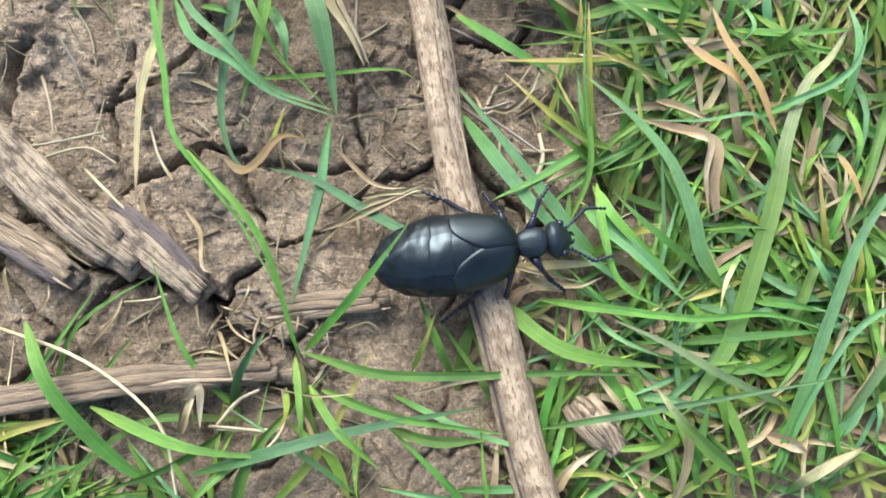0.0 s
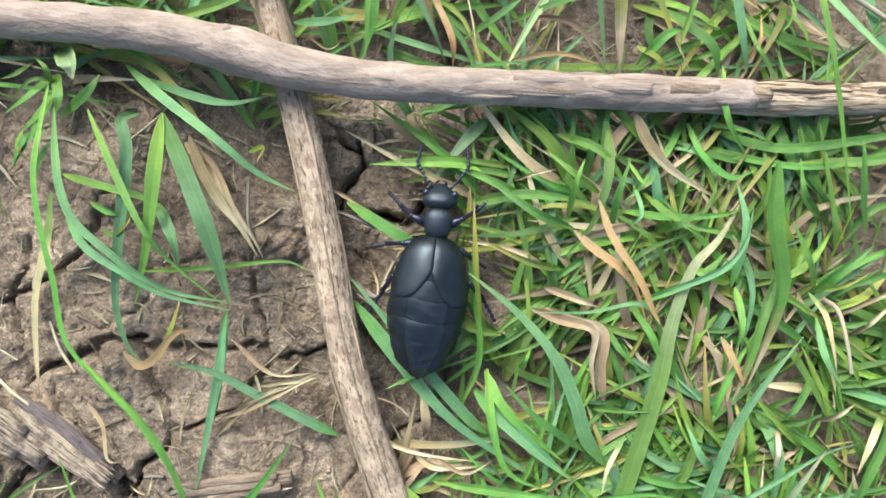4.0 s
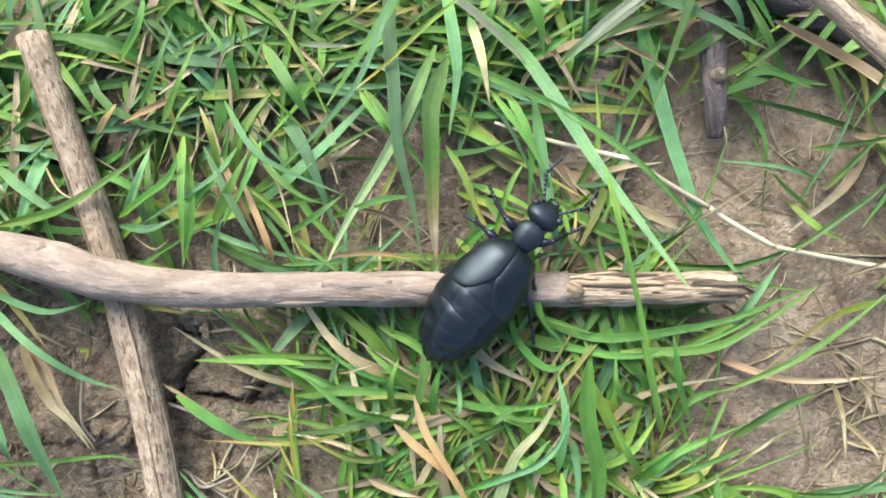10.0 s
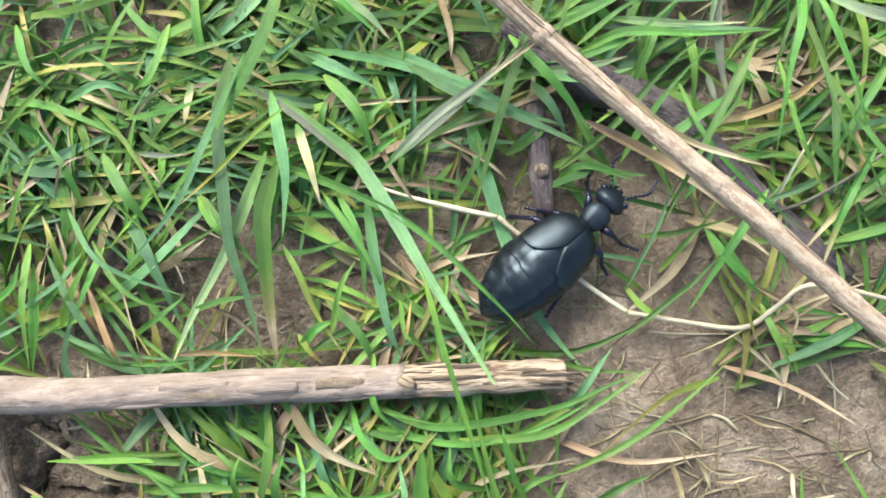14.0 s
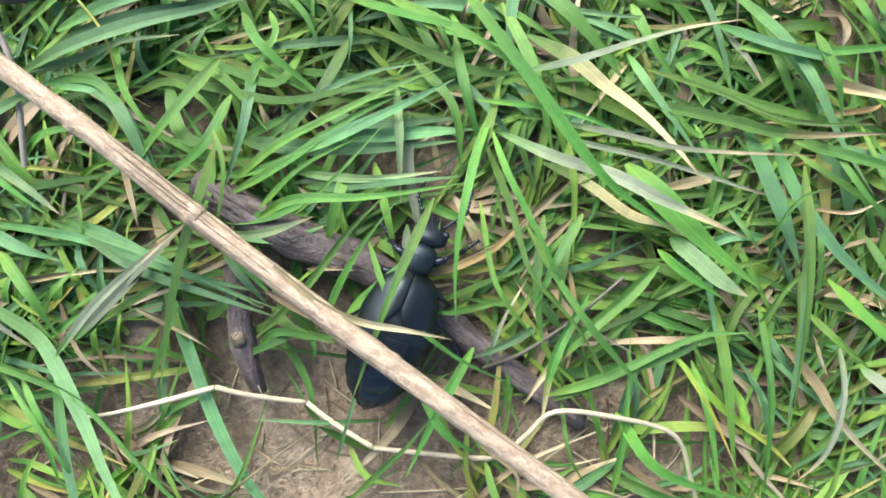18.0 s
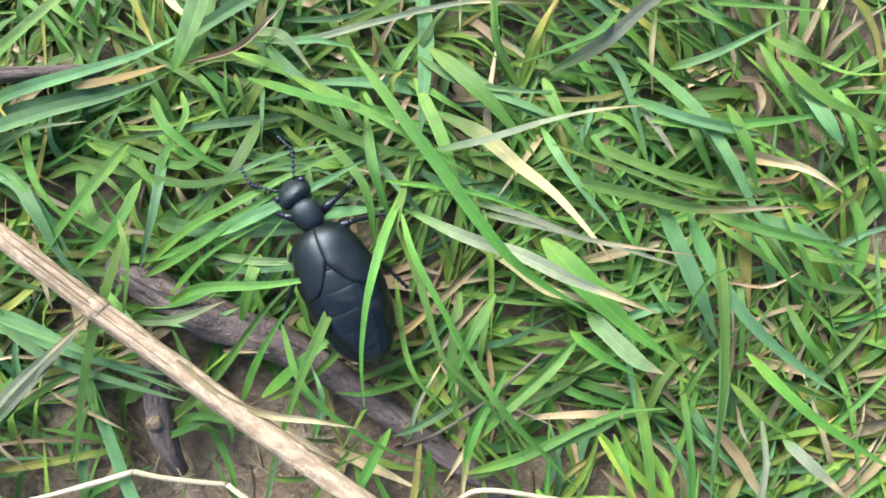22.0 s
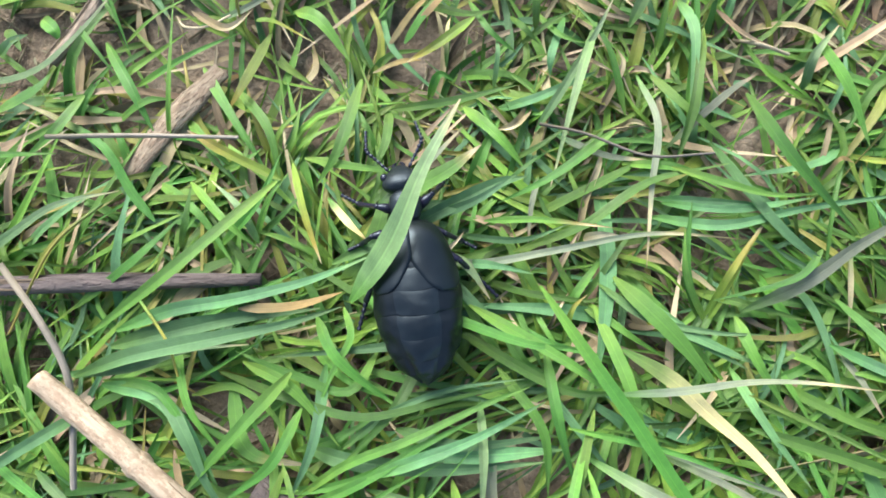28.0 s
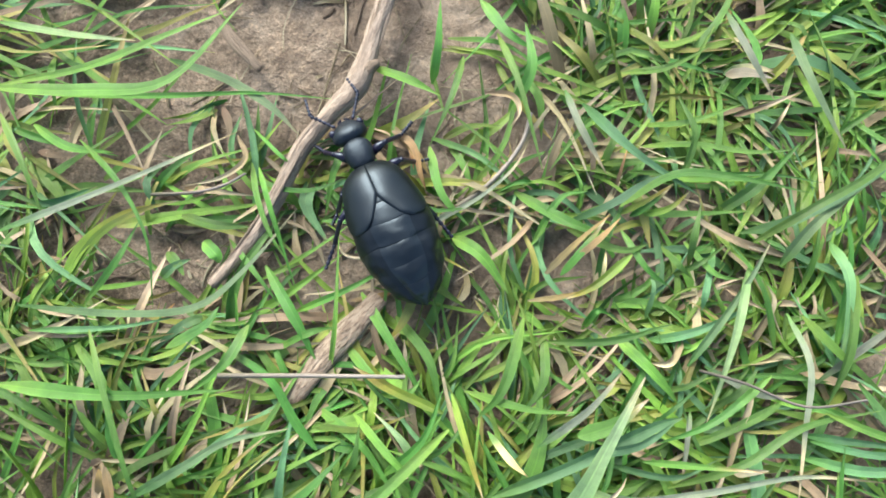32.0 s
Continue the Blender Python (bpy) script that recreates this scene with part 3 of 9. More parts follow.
def fibres(root, points, radius, count, mats, seed, flat=1.0, size=0.4):
    """Loose strands and ridges along the upper side of a stick."""
    rng = random.Random(seed)
    base = Vector(points[0])
    line = smooth_line(points, 14)
    for k in range(count):
        i = rng.randrange(0, len(line) - 6)
        j = min(len(line) - 1, i + rng.randint(5, max(6, len(line) // 3)))
        a = rng.uniform(0.15, math.pi - 0.15)
        strand = []
        for q, s in ((i, 0), ((i + j) // 2, 1), (j, 2)):
            t = (line[min(q + 1, len(line) - 1)] - line[max(q - 1, 0)]).normalized()
            side = t.cross(Vector((0, 0, 1))).normalized()
            r = radius * (1.0 + (0.05 if s == 1 else -0.03))
            strand.append(line[q] + side * math.cos(a + 0.06 * s) * r + Vector((0, 0, 1)) * math.sin(a) * r * flat - base)
        w = size * rng.uniform(0.5, 1.2)
        v, f, u = tube(strand, [w * 0.3, w, w * 0.3], 6, seed=k, rough=0.35, steps=5, flat=0.7)
        part("fibre", mesh_of("fibre", v, f, [mats[k % len(mats)]], u), root)


STEM_A = [(-24.5, 104.7, 4.2), (-11.7, 70.3, 3.2), (-5.0, 48.4, 3.0), (2.7, 17.3, 3.0), (11.8, -6.7, 3.0), (17.5, -24.8, 3.0), (24, -42, 3.0)]
a_stick = stick("dry_stem", "straight pale brown dry plant stem lying on cracked soil", STEM_A, [2.5, 2.7, 2.8, 2.9, 2.9, 2.8], DRY_STEM, 0.08, 24, 10)
o = Vector(STEM_A[0])
# the dark first strand stands for the shaded gap beside the split-off strip
for off, up, r, first, mat in ((2.75, -0.3, 0.55, 3, DARK_BARK), (3.5, -0.5, 0.42, 3, DRY_STEM), (2.4, 0.6, 0.35, 0, DRY_STEM)):
    strand = [p - o for p in lengthwise(STEM_A[first:], off, up)]
    v, f, u = tube(strand, [r * 0.5, r, r * 1.2, r * 0.8, r, r * 0.6], 6, seed=off, rough=0.3, steps=8)
    part("fibre", mesh_of("fibre", v, f, [mat], u), a_stick)

fibres(a_stick, STEM_A, 2.78, 12, [DRY_STEM, STRAW, DRY_STEM], 3, 1.0, 0.28)
TWIG_B = [(-72, 71.5, 5.6), (-57.3, 70.0, 6.0), (-40.6, 69.8, 6.5), (-27.6, 68.8, 7.2), (-16.3, 66.7, 8.2), (-7.0, 64.7, 8.6), (8.6, 63.7, 8.0), (22.3, 64.4, 7.0),
          (36.3, 64.9, 6.0), (50.6, 65.5, 5.0), (66.9, 66.1, 4.6)]
b_stick = stick("twig", "grey barked twig with broken bare end lying over a stem", TWIG_B, [2.9, 2.9, 3.0, 3.2, 3.7, 3.2, 2.9, 2.8, 2.9, 2.9, 2.9], BARK, 0.10, 24, 10)
ob_ = Vector(TWIG_B[0])
END_B = [Vector(q) - ob_ for q in ((62, 65.9, 4.6), (72, 66.3, 4.5), (82, 66.8, 4.5), (90, 67.2, 4.5), (94.5, 67.4, 4.5))]
v, f, u = tube(END_B, [2.55, 2.75, 2.8, 2.7, 2.5], 24, seed=4, rough=0.2, steps=10)
part("broken_end", mesh_of("broken_end", v, f, [BARE_WOOD], u), b_stick, "splintered pale bare wood end")
rng = random.Random(5)
# pale splinters; every third is a dark strip standing for a shaded crack
for k in range(40):
    a = rng.uniform(0, math.pi * 2)
    s0, s1 = rng.uniform(63, 88), rng.uniform(4, 14)
    s1 = min(96.5, s0 + s1)
    r = 2.6 * rng.uniform(0.85, 1.08)
    pts = [Vector((s, 66.0 + (s - 62) * 0.045, 4.5)) - ob_ + Vector((0, math.cos(a) * r, math.sin(a) * r)) for s in np.linspace(s0, s1, 3)]
    v, f, u = tube(pts, [0.12, 0.38, 0.15], 6, seed=k, rough=0.3, steps=4)
    part("splinter", mesh_of("splinter", v, f, [BARE_WOOD if k % 3 else OLD_WOOD], u), b_stick)
for k in range(12):
    a = rng.uniform(0.2, math.pi - 0.2)
    s0 = rng.uniform(-60, 60)
    line = smooth_line(TWIG_B, 10)
    c = min(line, key=lambda p: abs(p.x - s0))
    d = rng.uniform(4, 14)
    e = min(line, key=lambda p: abs(p.x - s0 - d))
    off = Vector((0, math.cos(a) * 2.75, math.sin(a) * 2.75))
    v, f, u = tube([c + off - ob_, (c + e) / 2 + off * 1.03 - ob_, e + off - ob_], [0.15, 0.45, 0.15], 6, seed=k, rough=0.4, steps=4, flat=0.6)
    part("bark_ridge", mesh_of("bark_ridge", v, f, [BARK], u), b_stick)
for s0, d, a, w in ((26, 12, 1.2, 1.1), (30, 9, 1.9, 0.9), (39, 10, 1.5, 1.2), (44, 12, 0.8, 0.9), (52, 9, 1.4, 1.2), (47, 13, 2.2, 0.8)):
    c, e = (min(line, key=lambda p: abs(p.x - q)) for q in (s0, s0 + d))
    off = Vector((0, math.cos(a) * 2.3, math.sin(a) * 2.35))
    v, f, u = tube([c + off - ob_, (c + e) / 2 + off * 1.04 - ob_, e + off - ob_], [w * 0.9, w, w * 0.85], 8, seed=s0, rough=0.3, steps=4, flat=0.7)
    part("bark_plate", mesh_of("bark_plate", v, f, [BARK if d > 9 else OLD_WOOD], u), b_stick, "peeling bark plate")
v, f, u = tube([Vector(q) - ob_ for q in ((-19, 67.5, 8.0), (-18.2, 69.3, 9.6), (-17.8, 70.2, 10.0))], [2.0, 1.6, 0.9], 12, seed=8, rough=0.35, steps=5)
part("knot", mesh_of("knot", v, f, [BARK], u), b_stick, "dark bud scar")
v, f, u = tube([Vector(q) - ob_ for q in ((67.0, 66.2, 6.2), (68.2, 66.0, 7.3), (69, 66, 7.5))], [1.6, 1.3, 0.6], 12, seed=9, rough=0.35, steps=5)
part("knot", mesh_of("knot", v, f, [BARE_WOOD], u), b_stick)

STRAW_C = [(58.6, 147.6, 16), (65, 142.3, 16), (75, 134.2, 16.8), (85, 125.2, 16.5), (95, 116.6, 16.4), (105, 108.2, 16.5), (115, 99.8, 16.8), (125, 91.5, 16.5), (135, 83.1, 15.6), (150.5, 70.2, 14.5), (173, 51.5, 12)]
c_straw = stick("straw_stalk", "long pale straw stalk lying diagonally over the grass", STRAW_C, [1.5, 1.55, 1.6, 1.62, 1.6, 1.6, 1.6], STRAW, 0.12, 16, 10, "straw")
oc = Vector(STRAW_C[0])
for x, y, z in ((88.5, 122.2, 16.5), (115.6, 99.3, 16.8), (72.5, 136.2, 16.6)):
    d = Vector((0.77, -0.63, 0.0))
    p = Vector((x, y, z)) - oc
    v, f, u = tube([p - d * 1.2, p, p + d * 1.2], [1.55, 1.8, 1.55], 14, seed=x, rough=0.1, steps=4)
    part("node", mesh_of("node", v, f, [STRAW], u), c_straw, "swollen brownish joint")
fibres(c_straw, STRAW_C, 1.6, 12, [STRAW, DRY_STEM], 12, 1.0, 0.2)
part("sheath", mesh_of("sheath", *ribbon([Vector(q) - oc for q in ((99.8, 114.3, 17.6), (106.2, 108.5, 17.8), (111.9, 105.5, 17.0), (117.8, 104.0, 16.0), (124.6, 102.2, 15.5))], 1.0, 8, fold=0.5, seed=2)[:2], [LEAVES["d"]],
     ribbon([Vector(q) - oc for q in ((99.8, 114.3, 17.6), (106.2, 108.5, 17.8), (111.9, 105.5, 17.0), (117.8, 104.0, 16.0), (124.6, 102.2, 15.5))], 1.0, 8, fold=0.5, seed=2)[2]), c_straw, "torn dry leaf sheath")
part("sheath", mesh_of("sheath", *ribbon([Vector(q) - oc for q in ((97, 115.2, 17.4), (105, 108.4, 17.6), (112, 102.6, 17.4))], 0.9, 8, fold=0.5, seed=3)[:2], [LEAVES["d"]],
     ribbon([Vector(q) - oc for q in ((97, 115.2, 17.4), (105, 108.4, 17.6), (112, 102.6, 17.4))], 0.9, 8, fold=0.5, seed=3)[2]), c_straw)

BURIED = [(84, 129, 2.5), (92, 123.5, 3), (99.6, 118.8, 3.2), (108, 115, 3.2), (116, 110.5, 3), (131.8, 96.8, 1.0), (146, 85, 0.0)]
wet_twig = stick("dark_twig", "dark wet purple-grey twig half buried under grass", BURIED,
      [2.2, 3.0, 3.4, 3.3, 2.6, 2.0, 1.6], DARK_BARK, 0.25, 16)
fibres(wet_twig, BURIED[:5], 3.0, 16, [DARK_BARK, OLD_WOOD, DARK_BARK], 31, 1.0, 0.4)
stub = stick("dark_twig", "short dark twig stub with a pale cut branch scar", [(88.9, 115, 1.5), (89.6, 110, 3.2), (90.2, 103, 3.4), (91.2, 97.5, 2.4), (92.1, 93.2, 0.8)], [1.6, 1.9, 2.0, 1.8, 1.2], DARK_BARK, 0.25, 16)
v, f, u = tube([Vector((1.3, -12.2, 3.2)), Vector((1.4, -12.4, 4.4))], [1.3, 1.15], 12, seed=3, rough=0.15, steps=4)
part("cut_scar", mesh_of("cut_scar", v, f, [BARE_WOOD], u), stub, "pale cut face")
LONG_STRAW = stick("pale_straw", "thin kinked pale straw lying on wet soil", [(110.8, 83.2, 2.5), (121, 81.6, 2.6), (131, 80.7, 3), (136, 84.5, 4.6), (140.7, 88.4, 6), (150, 87.2, 6.6),
      (159.6, 83.7, 6), (162.5, 76, 4.5), (164.2, 68.5, 3)], [0.42, 0.45, 0.42, 0.4, 0.36], LEAVES["w"], 0.05, 8, 6, "straw")
# its far half is cracked into three straight lengths
STRAW_LINKS = []
for n, r0, r1, rise in ((13.2, 0.42, 0.44, 0.5), (15.1, 0.44, 0.44, 0.8), (24.5, 0.44, 0.3, -0.8)):
    v, f, u = tube([(0, 0, 0), (0.35 * n, 0.015 * n, rise * 0.4), (0.7 * n, 0.02 * n, rise * 0.8), (n, 0, rise)], [r0, r0, r1, r1], 8, seed=n, rough=0.05, steps=6)
    STRAW_LINKS.append((n, rise, part("straw_length", mesh_of("straw_length", v, f, [LEAVES["w"]], u), LONG_STRAW)))
FORKED = [(81.3, 250.9, 3.0), (79.2, 243.8, 3.5), (77.2, 236.8, 4.0), (74.7, 228.8, 5.0), (70.4, 224.2, 4.6), (65.2, 217.8, 4.0), (61.5, 210.5, 3.5), (56.9, 203.1, 3.0), (50.9, 196.2, 2.5)]
f_stick = stick("forked_twig", "thin grey-brown twig with a small side knot", FORKED,
                [1.4, 1.5, 1.6, 2.0, 1.5, 1.4, 1.3, 1.2, 0.9], WEATHERED, 0.2, 14)
v, f, u = tube([Vector((-6.6, -22.1, 2.0)), Vector((-4.8, -19.7, 2.5)), Vector((-3.0, -18.5, 2.2))], [1.7, 1.2, 0.5], 10, seed=5, rough=0.3, steps=5)
part("side_knot", mesh_of("side_knot", v, f, [OLD_WOOD], u), f_stick)
thin_twig = stick("dark_twig", "thin dark purple-brown twig lying between grass blades", [(30, 160.9, 5), (40.3, 160.7, 5), (48.9, 160.5, 5), (66.1, 160.6, 5), (85, 160.7, 4)], [1.5, 1.5, 1.45, 1.3, 0.9], DARK_BARK, 0.2, 14)
fibres(thin_twig, [(30, 160.9, 5), (48.9, 160.5, 5), (85, 160.7, 4)], 1.4, 9, [DARK_BARK, OLD_WOOD], 33, 1.0, 0.25)
fibres(f_stick, FORKED, 1.4, 9, [WEATHERED, DRY_STEM], 34, 1.0, 0.3)
stick("flat_straw", "short flat weathered straw piece among grass", [(78.4, 194.2, 3), (71, 186.2, 3.4), (63.4, 177.4, 3)], [1.6, 2.1, 1.8], DRY_STEM, 0.15, 12, flat=0.45, category="straw")
stick("flat_straw", "short grey straw splinter on bare soil", [(49.5, 242.6, 1.5), (54.1, 236.7, 1.8), (58, 232.6, 1.4)], [0.7, 1.1, 0.8], OLD_WOOD, 0.2, 10, flat=0.5, category="straw")
def slab(label, points, widths, mat, seed, thick=0.5, splits=3, under=0.0):
    """A broken piece of wood: flat, ragged ends, split along the grain."""
    root = new("wood_piece")
    root.location = Vector(points[0]) * MM
    rng = random.Random(seed)
    line = [Vector(p) - Vector(points[0]) for p in points]
    widest = max(widths)
    for k in range(splits):
        # strips side by side, each with its own ragged length
        off = (k + 0.5) / splits * 2 - 1
        cut0, cut1 = rng.uniform(0, 0.10), rng.uniform(0, 0.14)
        strip = []
        for s in (cut0, 0.35, 0.7, 1 - cut1):
            q = s * (len(line) - 1)
            i = min(len(line) - 2, int(q))
            c = line[i].lerp(line[i + 1], q - i)
            d = (line[i + 1] - line[i]).normalized()
            w = widths[i] + (widths[i + 1] - widths[i]) * (q - i)
            strip.append(c + d.cross(Vector((0, 0, 1))).normalized() * off * w + Vector((0, 0, thick * widest * (1 - off * off) ** 0.5 * 0.8 + rng.uniform(-0.2, 0.2))))
        r = widest / splits * 1.4
        v, f, u = tube(strip, [r * 0.75, r, r, r * 0.8], 10, seed=seed + k * 3.1, rough=0.34, steps=6, flat=0.62)
        part("split_strip", mesh_of("split_strip", v, f, [mat if rng.random() > under else DARK_BARK], u), root)
    v, f, u = tube([p - Vector((0, 0, 0.4)) for p in line], [w * 0.92 for w in widths], 18, seed=seed, rough=0.3, steps=6, flat=thick)
    part("core", mesh_of("core", v, f, [OLD_WOOD], u), root)
    fibres(root, points, widest * 0.95, 12, [BARE_WOOD, STRAW, ROTTEN], seed, thick * 1.15, 0.42)
    tagged(root, label, "stick")


slab("weathered brown wood piece with dark bark on soil", [(-74, 18.5, 1.6), (-69.8, 14.8, 2), (-59.5, 6.5, 2.3), (-46.9, -2, 1.3)], [2.4, 3.0, 3.2, 2.8], ROTTEN, 1)
slab("pale split wood piece lying on soil", [(-76, 4.8, 1), (-64.4, -0.3, 1.6), (-56.6, -5.2, 1)], [2.6, 2.6, 1.7], BARE_WOOD, 2, 0.45, 3, 0.3)
slab("pale split wood piece with dark underside", [(-54.1, 7.1, 0.8), (-46, 2.2, 1.2), (-35.9, -5.7, 0.7)], [2.3, 3.1, 1.8], ROTTEN, 3, 0.42, 3, 0.3)
slab("brown weathered twig with a frayed end on soil", [(-80, -28, 1.4), (-68.8, -25.3, 1.6), (-55.6, -22, 2.0), (-40, -18.6, 2.0), (-23.5, -17.1, 1.0)], [2.0, 2.1, 2.0, 1.9, 1.8], OLD_WOOD, 4, 0.65, 3)
slab("pale torn wood chip lying among grass", [(24.2, -17.6, 1.2), (27.5, -20.9, 1.8), (31.7, -25.0, 1.2)], [2.0, 2.5, 1.6], BARE_WOOD, 6, 0.45, 3)
slab("short brown rotten twig pressed into soil", [(-26.2, -7.2, 0.6), (-17.1, -5.6, 0.9), (-6.3, -3.6, 0.5)], [1.6, 1.9, 1.5], OLD_WOOD, 5, 0.5, 3)

piece = stick("wood_piece", "short pale splintered wood chip on soil", [(26.3, -17.9, 1.5), (29.5, -21.4, 2.0), (32.8, -25.6, 1.5)], [2.2, 2.8, 2.0], BARE_WOOD, 0.5, 22, flat=0.5)
fibres(piece, [(26.3, -17.9, 1.5), (29.5, -21.4, 2.0), (32.8, -25.6, 1.5)], 2.6, 10, [BARE_WOOD, OLD_WOOD], 9, 0.5, 0.5)

# ---- single grass blades ----
LABELS = {
    "g": ("grass_blade", "long green grass blade bent over the turf", "grass"),
    "b": ("grass_blade", "dull blue-green grass blade lying over the turf", "grass"),
    "y": ("grass_blade", "yellowing pale green grass blade", "grass"),
    "q": ("grass_blade", "green grass blade with a dried pale tip", "grass"),
    "p": ("grass_blade", "broad green grass blade with a bleached yellow streak", "grass"),
    "P": ("grass_blade", "broad grass blade bleached yellow along its middle", "grass"),
    "l": ("grass_blade", "broad light green grass leaf with a bleached tip", "grass"),
    "r": ("grass_blade", "grey withered grass blade with a tan tip", "grass"),
    "d": ("dead_leaf", "dry tan curled grass leaf", "leaf"),
    "o": ("dead_leaf", "dry orange-yellow grass tip", "leaf"),
    "w": ("pale_straw", "thin bleached straw lying on soil", "straw"),
    "u": ("grass_stem", "thin grey-brown old grass stem", "straw"),
    "Y": ("grass_stem", "thin bright yellow grass stem", "straw"),
}
blade_count = [0]
TUFTS = {}


def tuft_for(x, y):
    """The tuft that a blade grows from: one to each patch of turf."""
    key = (int(x // 26), int(y // 26))
    if key not in TUFTS:
        TUFTS[key] = tagged(new("grass_tuft"), "tuft of long bent grass blades growing from soil", "grass", "grass tufts")
        cx, cy = 26 * key[0] + 13, 26 * key[1] + 13
        TUFTS[key].location = (cx * MM, cy * MM, floor_at(cx, cy) * MM)
    return TUFTS[key]


def blade(kind, width, *points):
    """One blade from its root to its tip, in millimetres."""
    blade_count[0] += 1
    k = blade_count[0]
    name, label, category = LABELS[kind]
    stem = kind in "uY" or (kind == "w" and width < 1.5)
    low = Vector(points[0])
    if kind in "rP":
        width *= 0.8
    if kind == "d":
        width = min(0.7 * width, 2.0)
    v, f, u = ribbon([Vector(p) - low for p in points], width, 6 if len(points) < 4 else 5, twist=0.16 * math.sin(k * 1.7), fold=0.22 + 0.14 * math.sin(k * 2.3) + (0.5 if kind == "d" else 0),
                     seed=k * 0.77, stem=stem, tip=0.42 + 0.36 * ((k * 0.37) % 1), root=0.22)
    ob = new(name, mesh_of(name, v, f, [LEAVES[kind]], u))
    if category == "grass" or name == "grass_stem":
        ob.parent = tuft_for(low.x, low.y)
        ob.location = low * MM - ob.parent.location
        if kind != "g":
            tagged(ob, label)
    else:
        ob.location = low * MM
        tagged(ob, label, category, "dead leaves and straws")


blade("b", 1.9, (-33.7, 56.9, 4.0), (-35.8, 55.4, 5.1), (-34.4, 51.1, 5.9), (-34.8, 44.7, 5.3), (-35.8, 34.5, 4.4), (-36.2, 25.1, 3.3), (-34.4, 18.5, 2.6), (-31.7, 15.2, 2.0))
blade("y", 0.9, (-31.7, 15.2, 2.0), (-28.3, 18.8, 2.7), (-26.7, 23.7, 2.7), (-26.3, 26.5, 2.0))
blade("b", 1.2, (-45.5, 56.4, 7.0), (-44.5, 50.1, 8.0), (-43.0, 44.0, 9.0), (-40.6, 38.8, 9.0), (-35.2, 34.3, 9.0), (-30.7, 30.4, 7.0), (-26.9, 28.2, 5.0), (-21.9, 27.1, 3.5), (-17.7, 26.5, 2.0))
blade("g", 1.1, (-47.7, 60.2, 5.0), (-48.1, 52.8, 6.2), (-48.0, 46.4, 7.4), (-46.9, 40.2, 8.0), (-45.3, 34.0, 8.0), (-43.8, 28.8, 8.0), (-41.9, 19.9, 7.6), (-37.0, 13.7, 7.2), (-30.7, 7.0, 6.6), (-26.7, 0.9, 5.8), (-22.5, -5.3, 5.0))
blade("g", 1.2, (-48.4, 62.2, 2.5), (-50.5, 58.2, 5.5), (-54.9, 55.4, 4.0))
blade("l", 3.2, (-46.9, 66.7, 3.0), (-43.5, 63.6, 7.0), (-43.4, 61.2, 6.0))
blade("g", 2.0, (-47.9, 62.6, 2.5), (-45.8, 58.5, 5.5), (-47.0, 55.5, 4.0))
blade("y", 0.8, (-39.5, 37.6, 2.5), (-36.6, 36.8, 4.5), (-34.2, 38.8, 5.0), (-34.1, 40.7, 4.0))
blade("g", 1.0, (-41.5, 41.9, 2.5), (-37.2, 40.5, 5.5), (-34.7, 40.0, 4.0))
blade("P", 1.9, (-47.7, 43.1, 3.0), (-47.7, 35.7, 3.4), (-48.4, 31.0, 3.8), (-49.2, 24.4, 3.6), (-49.0, 14.9, 2.8), (-48.8, 9.0, 2.0))
blade("b", 1.5, (-18.8, 24.9, 1.0), (-19.1, 16.3, 1.7), (-20.4, 5.7, 2.0), (-22.2, -7.1, 2.0))
blade("y", 0.8, (-16.0, 51.8, 2.5), (-12.9, 52.5, 5.5), (-14.1, 50.3, 4.0))
blade("u", 0.7, (-16.2, 47.2, 1.0), (-15.5, 39.5, 2.0), (-13.7, 35.7, 1.0))
blade("d", 0.5, (-27.2, 21.5, 1.0), (-24.3, 23.2, 1.5), (-22.0, 20.8, 1.0))
blade("d", 0.7, (28.6, 50.0, 2.5), (31.1, 50.9, 5.5), (36.0, 52.3, 4.0))
blade("g", 1.2, (50.8, 49.3, 2.5), (55.2, 45.5, 4.5), (59.8, 43.7, 5.0), (64.5, 43.7, 4.0))
blade("b", 1.2, (52.1, 31.1, 4.0), (57.2, 33.9, 5.5), (63.0, 37.2, 7.0), (66.6, 41.6, 7.0), (67.7, 48.2, 7.0))
blade("d", 1.7, (87.8, 27.0, 2.5), (90.1, 30.1, 5.5), (95.3, 34.0, 4.0))
blade("g", 1.0, (88.8, 44.6, 4.0), (85.6, 51.0, 7.3), (84.0, 56.8, 9.0), (83.5, 59.6, 9.0))
blade("y", 0.7, (31.2, 37.0, 2.5), (32.3, 26.9, 5.5), (32.6, 25.3, 4.0))
blade("g", 0.8, (31.2, 17.7, 2.5), (32.2, 20.4, 5.5), (33.2, 22.5, 4.0))
blade("g", 1.2, (49.7, 30.3, 2.5), (52.9, 25.3, 5.5), (55.4, 19.9, 4.0))
blade("g", 1.2, (67.8, 34.2, 2.5), (68.1, 28.0, 5.5), (67.6, 22.5, 4.0))
blade("g", 1.0, (45.0, 27.1, 2.5), (48.3, 22.2, 5.5), (52.6, 18.8, 4.0))
blade("g", 2.0, (66.8, 35.1, 2.5), (61.8, 36.1, 5.5), (59.5, 36.7, 4.0))
blade("g", 0.8, (52.8, 47.9, 2.5), (56.8, 44.3, 5.5), (61.2, 42.1, 4.0))
blade("g", 0.7, (47.7, 54.5, 2.5), (50.0, 50.6, 5.5), (52.7, 53.2, 4.0))
